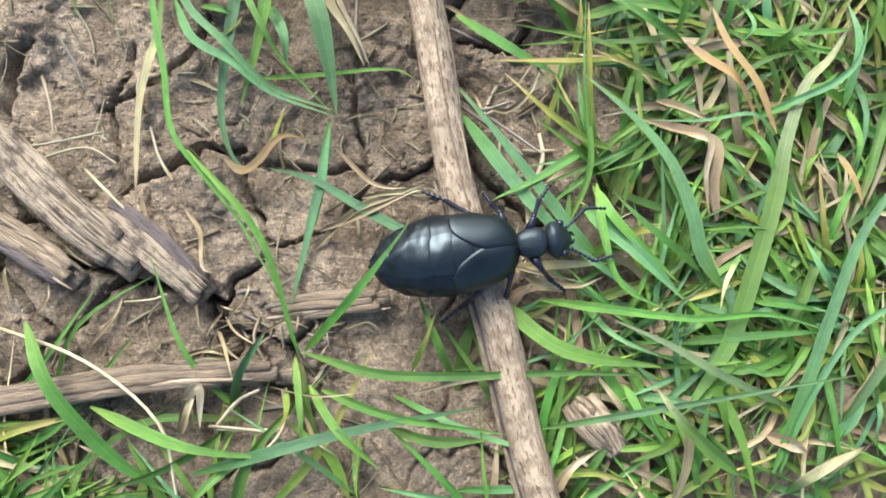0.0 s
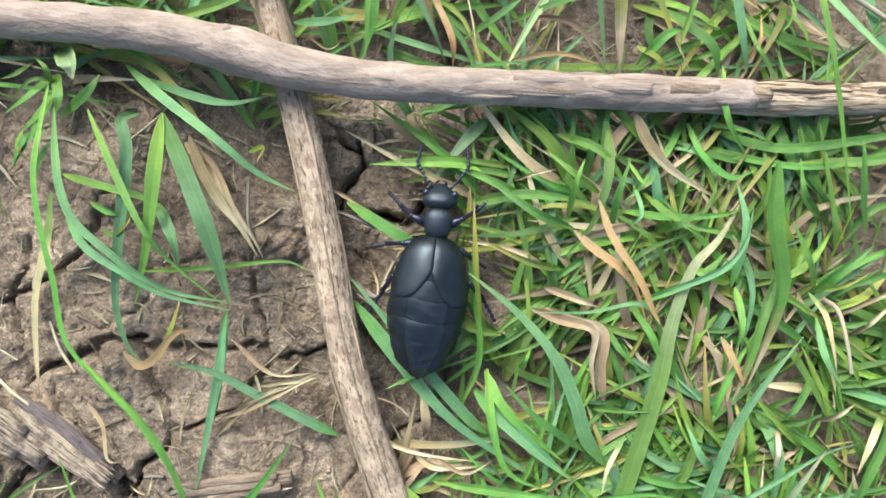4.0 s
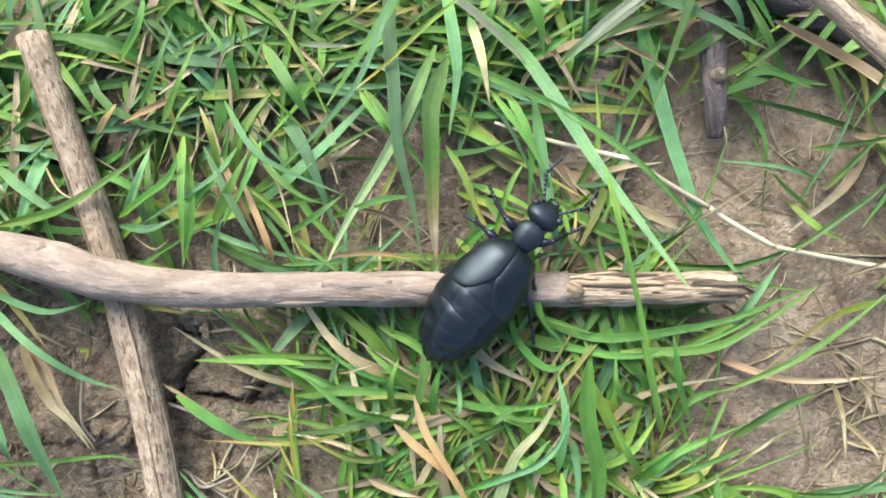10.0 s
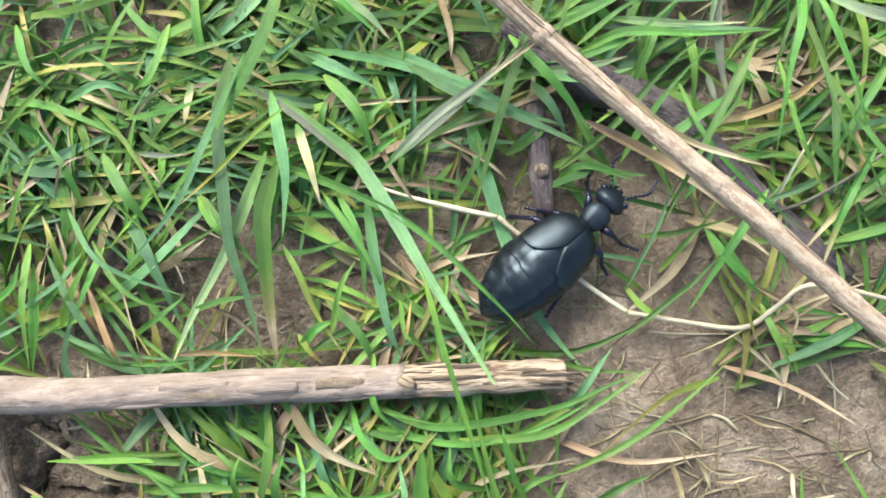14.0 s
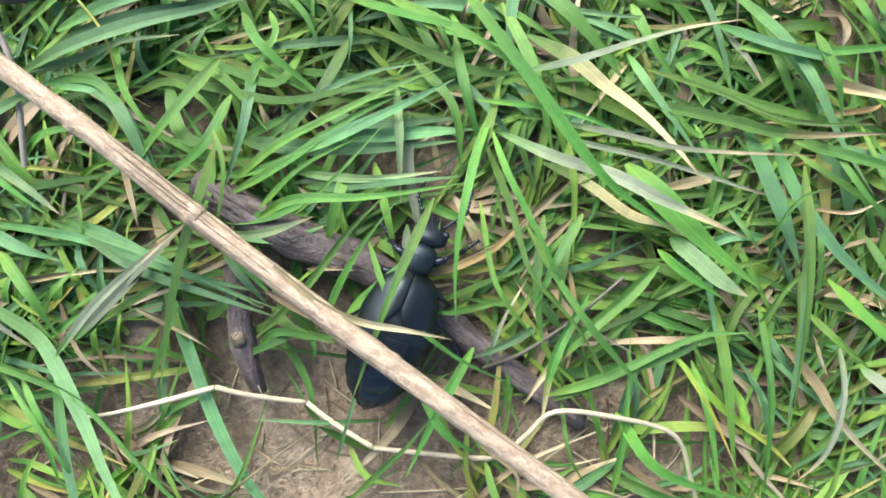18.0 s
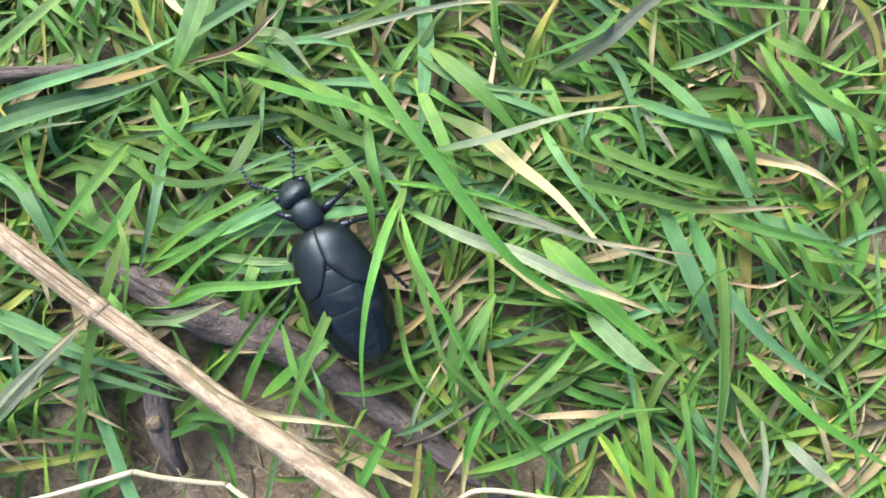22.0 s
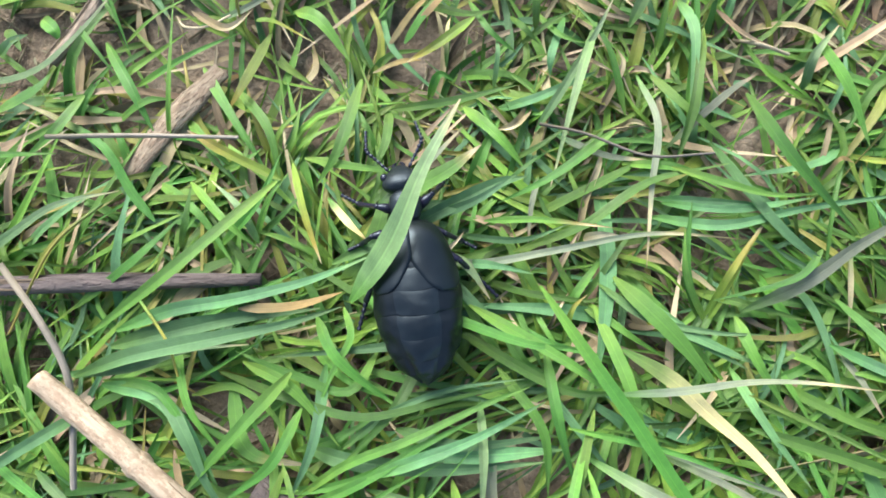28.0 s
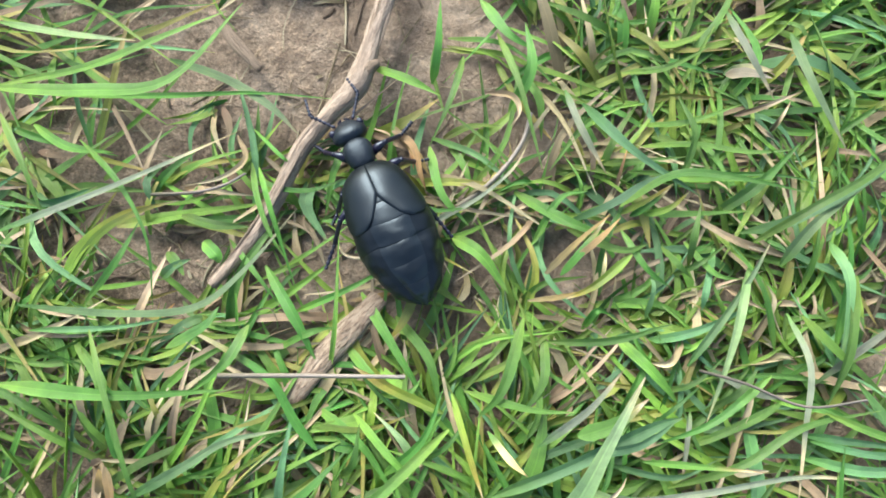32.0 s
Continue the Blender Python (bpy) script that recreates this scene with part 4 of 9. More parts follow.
blade("b", 0.8, (48.9, 50.6, 2.5), (49.7, 45.8, 5.5), (48.3, 43.3, 4.0))
blade("g", 0.8, (95.6, 48.4, 2.5), (91.7, 42.5, 5.5), (91.9, 37.1, 4.0))
blade("g", 1.0, (98.5, 39.7, 2.5), (89.9, 37.2, 5.5), (85.3, 34.8, 4.0))
blade("g", 0.8, (98.6, 32.0, 2.5), (88.2, 29.5, 5.5), (81.6, 28.4, 4.0))
blade("g", 1.5, (40.9, -7.2, 2.5), (49.7, -5.4, 4.5), (58.8, -4.0, 5.0), (67.5, -2.8, 4.0))
blade("b", 1.0, (41.7, -13.6, 2.5), (40.1, -6.8, 4.5), (40.2, -1.3, 5.0), (43.5, 1.1, 4.0))
blade("g", 1.5, (52.8, 0.9, 2.5), (58.4, 0.6, 5.5), (63.7, -0.2, 4.0))
blade("g", 1.7, (82.7, 19.5, 2.5), (78.3, 14.6, 5.5), (76.4, 11.6, 4.0))
blade("g", 1.2, (77.2, 11.2, 2.5), (79.3, 12.3, 5.5), (83.9, 13.5, 4.0))
blade("d", 1.5, (83.9, 12.0, 2.5), (85.8, 14.0, 5.5), (89.5, 15.6, 4.0))
blade("w", 1.3, (77.2, 9.3, 2.5), (76.0, 7.1, 5.5), (76.6, 4.2, 4.0))
blade("d", 0.7, (78.6, -5.2, 2.5), (80.5, -8.4, 4.5), (84.0, -10.9, 5.0), (90.2, -12.6, 4.0))
blade("P", 2.0, (95.8, 14.5, 2.5), (91.5, 8.8, 5.5), (90.8, 3.1, 4.0))
blade("g", 2.2, (98.1, 20.3, 2.5), (95.4, 11.7, 4.5), (92.0, 3.2, 5.0), (90.9, -2.5, 4.0))
blade("b", 1.5, (87.9, 3.3, 7.0), (84.9, -4.0, 7.7), (82.1, -12.4, 6.7), (81.9, -18.5, 4.0))
blade("b", 1.5, (93.2, -19.4, 2.5), (92.2, -11.5, 4.5), (92.1, -4.1, 5.0), (91.3, 0.3, 4.0))
blade("g", 1.7, (89.0, -3.8, 2.5), (91.8, -2.2, 5.5), (96.0, -1.8, 4.0))
blade("g", 1.7, (99.4, -7.9, 2.5), (91.1, -12.2, 5.5), (86.5, -16.5, 4.0))
blade("g", 1.5, (99.5, -12.6, 2.5), (91.1, -15.8, 5.5), (84.8, -20.2, 4.0))
blade("u", 0.5, (92.8, -4.5, 2.5), (94.6, -6.1, 5.5), (98.3, -7.2, 4.0))
blade("d", 1.6, (57.0, -21.6, 1.0), (65.2, -21.4, 2.0), (74.2, -22.7, 1.0))
blade("w", 1.2, (84.1, -15.2, 2.5), (83.4, -16.6, 5.5), (85.2, -19.3, 4.0))
blade("g", 0.7, (44.8, 11.8, 2.5), (49.7, 12.6, 5.5), (56.6, 12.5, 4.0))
blade("d", 0.7, (-32.7, -8.7, 1.0), (-30.3, -11.2, 2.0), (-25.8, -13.7, 1.0))
blade("d", 0.6, (-29.2, -15.8, 1.0), (-25.7, -11.7, 2.0), (-22.4, -10.6, 1.0))
blade("d", 0.8, (-33.8, -11.1, 1.0), (-31.4, -14.0, 2.0), (-28.2, -16.6, 1.0))
blade("w", 0.6, (-27.2, -8.2, 1.0), (-27.5, -11.9, 2.0), (-25.6, -15.5, 1.0))
blade("d", 0.6, (-38.7, -3.6, 1.0), (-36.9, -9.0, 2.0), (-36.4, -12.7, 1.0))
blade("d", 0.8, (-37.8, -21.0, 1.0), (-36.1, -25.2, 2.0), (-37.5, -28.2, 1.0))
blade("w", 0.7, (-32.7, -26.9, 1.0), (-29.2, -22.0, 2.0), (-26.1, -20.1, 1.0))
blade("d", 0.8, (-38.4, -28.2, 1.0), (-37.6, -23.5, 2.0), (-36.5, -20.9, 1.0))
blade("w", 0.7, (-22.2, -19.6, 2.0), (-21.4, -23.2, 2.0), (-22.6, -26.0, 1.7), (-32.7, -26.9, 1.0))
blade("d", 0.7, (-48.0, 9.9, 2.0), (-46.1, 5.0, 2.0), (-42.9, 1.6, 1.0))
blade("w", 0.6, (-57.5, 13.3, 2.0), (-53.0, 9.8, 3.0), (-49.5, 6.6, 2.0))
blade("d", 0.6, (-63.4, -11.1, 1.0), (-60.9, -8.1, 2.0), (-61.8, -5.5, 1.0))
blade("w", 0.4, (-49.3, -7.7, 1.0), (-44.8, -6.9, 1.0), (-42.6, -5.8, 1.0))
blade("g", 0.8, (-46.9, 60.9, 2.5), (-49.7, 60.9, 5.5), (-54.1, 57.8, 4.0))
blade("g", 1.0, (-47.4, 60.8, 2.5), (-48.6, 55.6, 5.5), (-52.9, 51.9, 4.0))
blade("g", 0.8, (-47.8, 59.9, 2.5), (-48.0, 62.8, 5.5), (-50.8, 64.8, 4.0))
blade("g", 1.0, (-48.2, 58.9, 2.5), (-49.4, 52.8, 5.5), (-53.6, 46.4, 4.0))
blade("g", 1.0, (-49.4, 53.3, 2.5), (-51.1, 50.9, 5.5), (-53.6, 46.4, 4.0))
blade("g", 0.8, (-51.6, 64.2, 2.5), (-52.4, 61.6, 5.5), (-56.0, 60.8, 4.0))
blade("y", 0.8, (-53.0, 53.0, 2.5), (-51.9, 49.9, 5.5), (-51.0, 47.9, 4.0))
blade("g", 0.8, (-50.8, 43.9, 2.5), (-48.3, 48.4, 5.5), (-46.6, 52.3, 4.0))
blade("u", 0.6, (40.6, 211.2, 2.5), (48.6, 211.2, 4.5), (53.4, 212.3, 5.0), (56.5, 214.4, 4.0))
blade("g", 0.8, (57.6, 214.0, 2.5), (62.2, 211.8, 4.5), (67.8, 211.5, 5.0), (72.9, 213.6, 4.0))
blade("b", 1.1, (68.7, 206.7, 2.5), (76.7, 206.4, 4.5), (84.0, 206.1, 5.0), (91.0, 207.6, 4.0))
blade("r", 1.3, (74.2, 201.5, 2.5), (81.8, 203.7, 3.7), (89.3, 207.3, 4.9), (94.8, 210.3, 5.2), (100.2, 215.0, 4.6), (103.0, 219.8, 4.0))
blade("w", 0.5, (71.0, 203.4, 2.5), (73.1, 200.8, 4.5), (76.8, 200.6, 5.0), (80.1, 202.8, 4.0))
blade("g", 1.0, (57.1, 216.4, 2.5), (58.6, 210.5, 4.5), (60.7, 204.8, 5.0), (63.0, 200.5, 4.0))
blade("g", 1.0, (53.6, 203.8, 2.5), (59.2, 197.5, 5.5), (62.1, 193.2, 4.0))
blade("g", 1.1, (60.6, 185.3, 2.5), (67.2, 188.5, 5.5), (71.1, 189.4, 4.0))
blade("g", 1.1, (64.2, 191.6, 2.5), (73.4, 195.4, 5.5), (81.9, 200.0, 4.0))
blade("y", 0.8, (83.4, 202.6, 2.5), (87.6, 200.9, 5.5), (93.5, 197.9, 4.0))
blade("g", 1.6, (45.7, 207.7, 2.5), (52.0, 205.8, 5.5), (57.5, 205.6, 4.0))
blade("o", 0.6, (116.9, 210.7, 2.5), (117.7, 215.1, 5.5), (119.3, 218.9, 4.0))
blade("b", 1.3, (109.0, 206.2, 2.5), (116.2, 209.1, 4.5), (121.7, 212.4, 5.0), (127.3, 214.5, 4.0))
blade("g", 1.1, (118.1, 205.0, 2.5), (121.1, 198.7, 5.5), (125.7, 195.3, 4.0))
blade("g", 1.0, (126.1, 197.4, 2.5), (130.0, 199.4, 5.5), (134.9, 202.4, 4.0))
blade("b", 1.3, (133.5, 201.9, 2.5), (130.7, 194.9, 5.5), (130.5, 191.6, 4.0))
blade("g", 1.1, (147.7, 195.1, 2.5), (148.5, 200.8, 5.5), (150.9, 208.4, 4.0))
blade("b", 1.1, (141.8, 203.5, 2.5), (147.1, 200.1, 4.5), (154.7, 196.2, 5.0), (163.8, 192.6, 4.0))
blade("g", 1.0, (121.3, 219.0, 2.5), (130.1, 218.9, 4.5), (138.9, 217.5, 5.0), (148.3, 218.2, 4.0))
blade("g", 1.0, (119.4, 214.8, 2.5), (129.9, 213.8, 4.5), (141.4, 213.8, 5.0), (151.6, 212.5, 4.0))
blade("g", 1.3, (166.4, 219.7, 2.5), (168.7, 213.8, 5.5), (173.8, 208.7, 4.0))
blade("b", 1.4, (121.2, 186.6, 2.5), (128.0, 188.0, 4.5), (134.1, 190.5, 5.0), (138.0, 192.3, 4.0))
blade("d", 1.0, (135.0, 195.4, 2.5), (137.6, 193.0, 5.5), (141.6, 191.4, 4.0))
blade("d", 0.8, (154.9, 194.9, 2.5), (154.9, 189.9, 5.5), (157.3, 187.4, 4.0))
blade("w", 0.8, (160.5, 197.5, 2.5), (163.1, 195.5, 5.5), (168.4, 194.3, 4.0))
blade("P", 1.0, (114.2, 194.1, 2.5), (114.5, 198.9, 5.5), (115.2, 201.9, 4.0))
blade("b", 0.8, (121.7, 190.2, 2.5), (122.3, 195.1, 5.5), (122.2, 198.1, 4.0))
blade("g", 1.3, (111.3, 188.7, 2.5), (113.0, 191.8, 5.5), (115.7, 191.1, 4.0))
blade("g", 1.4, (126.8, 169.5, 2.5), (132.6, 172.1, 4.5), (139.6, 175.4, 5.0), (144.4, 178.0, 4.0))
blade("g", 1.1, (135.1, 156.2, 2.5), (140.0, 151.6, 5.5), (147.2, 146.9, 4.0))
blade("g", 0.8, (126.3, 156.4, 2.5), (128.9, 151.0, 5.5), (132.5, 146.3, 4.0))
blade("g", 2.8, (96.8, 159.1, 2.5), (100.8, 163.1, 4.5), (103.5, 169.3, 5.0), (105.0, 177.1, 4.0))
blade("b", 1.0, (114.1, 167.2, 2.5), (124.6, 165.7, 5.5), (132.5, 168.1, 4.0))
blade("g", 1.0, (84.0, 167.4, 2.5), (89.1, 170.8, 5.5), (92.4, 175.0, 4.0))
blade("g", 1.2, (99.9, 146.7, 2.5), (106.8, 145.1, 4.5), (114.2, 143.7, 5.0), (122.3, 142.4, 4.0))
blade("b", 1.0, (106.3, 142.5, 2.5), (114.0, 142.4, 4.5), (119.6, 141.5, 5.0), (125.7, 138.0, 4.0))
blade("g", 1.3, (92.6, 149.9, 2.5), (98.0, 145.4, 5.5), (103.8, 142.1, 4.0))
blade("g", 1.0, (99.6, 159.9, 2.5), (103.9, 154.3, 5.5), (106.8, 146.1, 4.0))
blade("b", 0.8, (110.8, 157.4, 2.5), (111.0, 151.1, 5.5), (110.0, 145.9, 4.0))
blade("g", 1.0, (123.1, 158.6, 2.5), (125.6, 151.2, 5.5), (128.0, 145.8, 4.0))
blade("g", 1.5, (177.7, 165.3, 2.5), (182.5, 166.2, 4.5), (188.9, 167.1, 5.0), (199.9, 166.4, 4.0))
blade("g", 1.3, (184.4, 165.4, 2.5), (191.1, 163.0, 5.5), (205.9, 161.3, 4.0))
blade("b", 1.2, (166.7, 159.1, 2.5), (169.4, 153.7, 4.5), (171.4, 146.0, 5.0), (173.1, 137.7, 4.0))
blade("P", 1.2, (176.7, 164.4, 2.5), (174.4, 156.9, 5.5), (174.5, 149.8, 4.0))
blade("g", 1.5, (193.4, 157.7, 2.5), (196.3, 149.4, 4.5), (201.0, 142.5, 5.0), (204.1, 139.7, 4.0))
blade("g", 1.5, (194.5, 158.6, 2.5), (197.9, 154.7, 5.5), (205.2, 152.8, 4.0))
blade("g", 1.2, (181.5, 165.1, 2.5), (185.4, 161.0, 5.5), (190.7, 158.3, 4.0))
blade("g", 1.5, (160.0, 145.2, 2.5), (167.7, 140.8, 4.0), (176.1, 136.5, 5.5), (189.2, 133.0, 4.8), (197.2, 134.0, 4.0))
blade("b", 2.5, (137.3, 176.1, 2.5), (138.3, 163.8, 4.5), (137.2, 152.6, 5.0), (135.8, 144.4, 4.0))
blade("r", 1.2, (141.4, 133.9, 2.5), (150.4, 131.1, 3.7), (159.1, 128.3, 4.9), (168.0, 125.0, 5.2), (177.2, 121.7, 4.6), (184.9, 120.3, 4.0))
blade("P", 2.0, (141.1, 129.3, 2.5), (148.1, 125.2, 4.0), (154.7, 119.5, 5.5), (161.2, 117.2, 4.8), (172.1, 111.0, 4.0))
blade("u", 0.7, (129.7, 95.4, 2.5), (136.2, 97.9, 4.5), (144.6, 102.9, 5.0), (153.5, 109.3, 4.0))
blade("r", 1.0, (130.2, 95.8, 2.5), (132.8, 102.8, 5.5), (137.9, 110.3, 4.0))
blade("g", 1.0, (146.2, 120.6, 2.5), (143.7, 112.0, 5.5), (141.9, 101.0, 4.0))
blade("g", 1.2, (184.2, 101.7, 2.5), (187.6, 96.8, 5.5), (193.7, 91.5, 4.0))
blade("b", 1.2, (167.5, 117.5, 2.5), (167.1, 108.6, 4.5), (167.6, 99.7, 5.0), (168.9, 93.0, 4.0))
blade("g", 1.3, (183.5, 128.7, 2.5), (188.6, 123.8, 4.5), (195.3, 118.8, 5.0), (202.0, 115.6, 4.0))
blade("g", 1.0, (190.1, 128.3, 2.5), (193.3, 120.8, 5.5), (199.1, 112.1, 4.0))
blade("g", 1.5, (194.6, 114.0, 2.5), (195.9, 108.0, 5.5), (200.9, 101.9, 4.0))
blade("d", 1.0, (184.9, 97.9, 2.5), (183.9, 95.3, 5.5), (186.2, 91.0, 4.0))
blade("g", 1.7, (186.2, 103.4, 2.5), (191.7, 101.9, 5.5), (200.5, 97.4, 4.0))
blade("b", 2.0, (190.2, 129.3, 2.5), (195.6, 126.2, 5.5), (202.7, 123.9, 4.0))
blade("d", 0.9, (18.9, 105.5, 2.5), (23.8, 101.1, 5.5), (24.9, 98.6, 4.0))
blade("g", 1.2, (-17.2, 106.3, 2.5), (-9.7, 109.5, 5.5), (-4.9, 114.0, 4.0))
blade("g", 1.0, (-23.1, 106.2, 2.5), (-13.3, 102.8, 5.5), (-7.5, 102.4, 4.0))
blade("y", 0.9, (22.8, 107.6, 2.5), (29.2, 109.8, 5.5), (33.6, 113.2, 4.0))
blade("g", 1.0, (26.5, 76.4, 2.5), (34.8, 79.6, 5.5), (42.3, 80.8, 4.0))
blade("w", 0.5, (23.8, 88.2, 1.0), (26.0, 85.3, 1.5), (27.0, 82.4, 1.0))
blade("g", 1.0, (107.5, 91.6, 2.5), (114.6, 92.5, 5.5), (125.0, 95.4, 4.0))
blade("g", 1.2, (57.4, 61.6, 2.5), (59.5, 56.2, 4.5), (64.4, 52.6, 5.0), (69.3, 54.4, 4.0))
blade("g", 1.2, (47.0, 46.0, 2.5), (55.0, 45.4, 4.5), (62.6, 46.2, 5.0), (67.5, 47.5, 4.0))
blade("g", 0.9, (60.4, 61.7, 2.5), (66.0, 60.4, 5.5), (73.0, 58.4, 4.0))
blade("b", 1.4, (67.1, 34.2, 2.5), (67.5, 44.1, 5.5), (65.9, 52.4, 4.0))
blade("g", 1.2, (84.7, 41.7, 2.5), (83.0, 46.2, 4.5), (80.1, 56.9, 5.0), (78.6, 65.4, 4.0))
blade("g", 1.2, (85.6, 42.7, 2.5), (88.4, 48.6, 5.5), (94.7, 50.3, 4.0))
blade("g", 1.0, (46.4, 34.6, 2.5), (51.3, 39.8, 5.5), (59.9, 43.4, 4.0))
blade("g", 1.1, (-39.1, 16.9, 8.0), (-26.6, 4.3, 8.0), (-20.6, -11.1, 5.0), (-19.0, -14.9, 2.0))
blade("g", 1.4, (-19.2, -13.2, 2.0), (-14.5, -7.5, 7.5), (-10.0, -1.8, 12.0), (-3.7, 8.0, 13.5))
blade("b", 2.3, (2.8, 28.0, 2.0), (11.5, 18.1, 3.0), (21.3, 8.5, 4.0), (39.4, -2.9, 2.0))
blade("g", 1.1, (22.3, 11.6, 2.5), (24.5, 20.8, 4.5), (22.6, 33.6, 5.0), (22.0, 48.2, 4.0))
blade("g", 2.5, (11.2, -2.4, 2.5), (22.2, -9.5, 5.5), (38.2, -11.1, 4.0))
blade("g", 1.5, (-19.0, -13.4, 3.0), (-4.2, -15.6, 5.0), (22.6, -13.1, 5.0), (36.8, -12.7, 3.0))
blade("g", 1.6, (-15.8, -19.1, 2.5), (-3.6, -22.0, 5.5), (14.5, -23.6, 4.0))
blade("b", 1.8, (-34.9, -33.7, 3.0), (-12.1, -25.1, 6.0), (9.6, -19.6, 4.0))
blade("b", 1.1, (19.6, -22.1, 5.0), (39.7, -16.5, 8.0), (68.9, -9.0, 9.0))
blade("g", 2.3, (-61.6, -11.6, 6.0), (-55.5, -21.2, 8.0), (-46.5, -31.4, 5.0), (-38.4, -37.3, 2.0))
blade("g", 1.8, (-52.1, -24.5, 2.5), (-36.2, -28.8, 5.5), (-22.5, -30.1, 4.0))
blade("w", 0.7, (-68.4, -12.7, 4.0), (-52.5, -17.1, 5.0), (-40.2, -25.7, 5.0), (-37.0, -36.9, 3.0))
blade("g", 1.6, (25.7, 17.5, 2.5), (29.9, 11.0, 5.5), (40.2, 2.7, 4.0))
blade("d", 1.2, (-17.3, 20.3, 2.0), (-10.4, 14.9, 2.0), (-3.0, 15.1, 1.0))
blade("b", 2.9, (24.2, 14.0, 2.5), (33.0, 6.7, 5.5), (41.4, -0.1, 4.0))
blade("d", 1.2, (0.3, 11.6, 2.0), (11.4, 3.8, 3.0), (27.0, 1.3, 2.0))
blade("g", 1.5, (31.4, 98.0, 5.0), (37.0, 91.2, 7.0), (43.5, 83.3, 5.0))
blade("g", 0.9, (70.0, 85.8, 14.0), (74.8, 69.5, 14.0), (82.1, 46.1, 10.0))
blade("o", 1.2, (-14.2, 88.9, 2.5), (-11.2, 91.2, 5.5), (-10.3, 94.0, 4.0))
blade("g", 1.7, (-22.5, 102.1, 2.5), (-15.8, 95.6, 5.5), (-13.0, 90.5, 4.0))
blade("g", 1.7, (21.4, 45.7, 2.5), (30.5, 47.6, 5.5), (42.0, 47.0, 4.0))
blade("g", 1.9, (0.7, 44.6, 2.0), (10.1, 39.4, 3.0), (18.9, 35.6, 2.0))
blade("g", 2.4, (94.4, 21.7, 2.5), (93.4, 30.6, 5.5), (93.8, 36.0, 4.0))
blade("g", 1.7, (95.1, 107.6, 2.5), (100.4, 103.0, 5.5), (109.0, 102.1, 4.0))
blade("g", 1.7, (128.1, 99.6, 7.0), (122.7, 90.9, 7.0), (115.9, 78.3, 4.0))
blade("g", 1.6, (103.1, 101.6, 2.5), (98.0, 108.7, 5.5), (93.3, 118.6, 4.0))
blade("g", 2.0, (47.8, 137.6, 10.0), (42.6, 122.3, 10.0), (33.1, 106.4, 8.0), (25.3, 94.4, 6.0))
blade("g", 2.0, (90.8, 147.0, 9.0), (81.3, 137.0, 9.0), (74.3, 129.4, 7.0))
blade("b", 1.6, (63.4, 142.8, 12.0), (52.7, 136.8, 12.0), (41.8, 129.6, 10.0))
blade("q", 2.2, (80.9, 145.0, 5.0), (83.8, 135.7, 7.0), (93.0, 132.9, 6.0))
blade("d", 1.6, (54.3, 113.8, 4.0), (61.9, 114.6, 4.0), (69.3, 114.9, 3.0))
blade("g", 1.9, (84.4, 105.8, 2.5), (89.5, 109.4, 5.5), (90.4, 110.4, 4.0))
blade("g", 1.9, (150.7, 87.6, 5.0), (156.8, 78.4, 7.0), (172.0, 71.7, 5.0))
blade("d", 1.2, (128.3, 83.1, 2.5), (133.9, 78.8, 5.5), (133.3, 72.8, 4.0))
blade("b", 2.9, (172.8, 132.5, 8.0), (176.9, 119.7, 9.0), (180.8, 109.8, 7.0))
blade("g", 1.9, (172.7, 144.9, 8.0), (187.2, 143.3, 9.0), (202.8, 144.2, 8.0))
blade("g", 1.7, (184.3, 146.5, 9.0), (186.4, 139.1, 10.0), (188.4, 132.0, 8.0))
blade("g", 1.8, (180.3, 148.1, 2.5), (180.8, 141.6, 5.5), (183.5, 135.4, 4.0))
blade("g", 1.6, (181.3, 125.6, 9.0), (180.0, 107.4, 11.0), (177.6, 88.1, 9.0))
blade("d", 1.6, (144.7, 119.1, 7.0), (139.0, 114.1, 7.0), (136.1, 109.8, 6.0))
blade("g", 1.3, (164.4, 94.8, 2.5), (165.6, 86.2, 5.5), (167.3, 74.6, 4.0))
blade("g", 1.2, (174.9, 97.9, 2.5), (178.6, 105.3, 5.5), (187.1, 112.1, 4.0))
blade("g", 1.6, (92.0, 141.6, 8.0), (87.6, 133.8, 9.0), (80.2, 128.3, 7.0))
blade("g", 1.6, (146.0, 119.8, 10.0), (141.1, 112.3, 11.0), (137.4, 104.6, 9.0))
blade("g", 1.8, (126.7, 158.6, 12.0), (137.3, 141.8, 14.0), (148.2, 125.1, 14.0), (160.3, 115.6, 11.0))
blade("g", 1.6, (90.0, 133.9, 10.0), (83.5, 114.7, 11.0), (78.5, 95.6, 8.0))
blade("g", 1.5, (123.1, 123.2, 13.0), (115.9, 108.9, 14.0), (109.1, 93.4, 11.0))
blade("g", 1.4, (156.6, 113.6, 12.0), (160.5, 109.9, 12.0), (167.3, 105.3, 10.0))
blade("g", 1.4, (110.1, 156.0, 9.0), (124.1, 150.6, 11.0), (132.3, 149.6, 9.0))
blade("b", 1.6, (116.6, 151.2, 2.5), (101.0, 149.8, 5.5), (86.5, 148.8, 4.0))
blade("g", 1.6, (205.1, 150.0, 2.5), (205.3, 141.6, 5.5), (207.3, 134.5, 4.0))
blade("g", 2.0, (193.5, 153.5, 8.0), (200.9, 145.4, 9.0), (213.2, 140.2, 8.0))
blade("d", 1.6, (192.2, 151.1, 2.5), (191.4, 147.4, 5.5), (190.7, 144.3, 4.0))
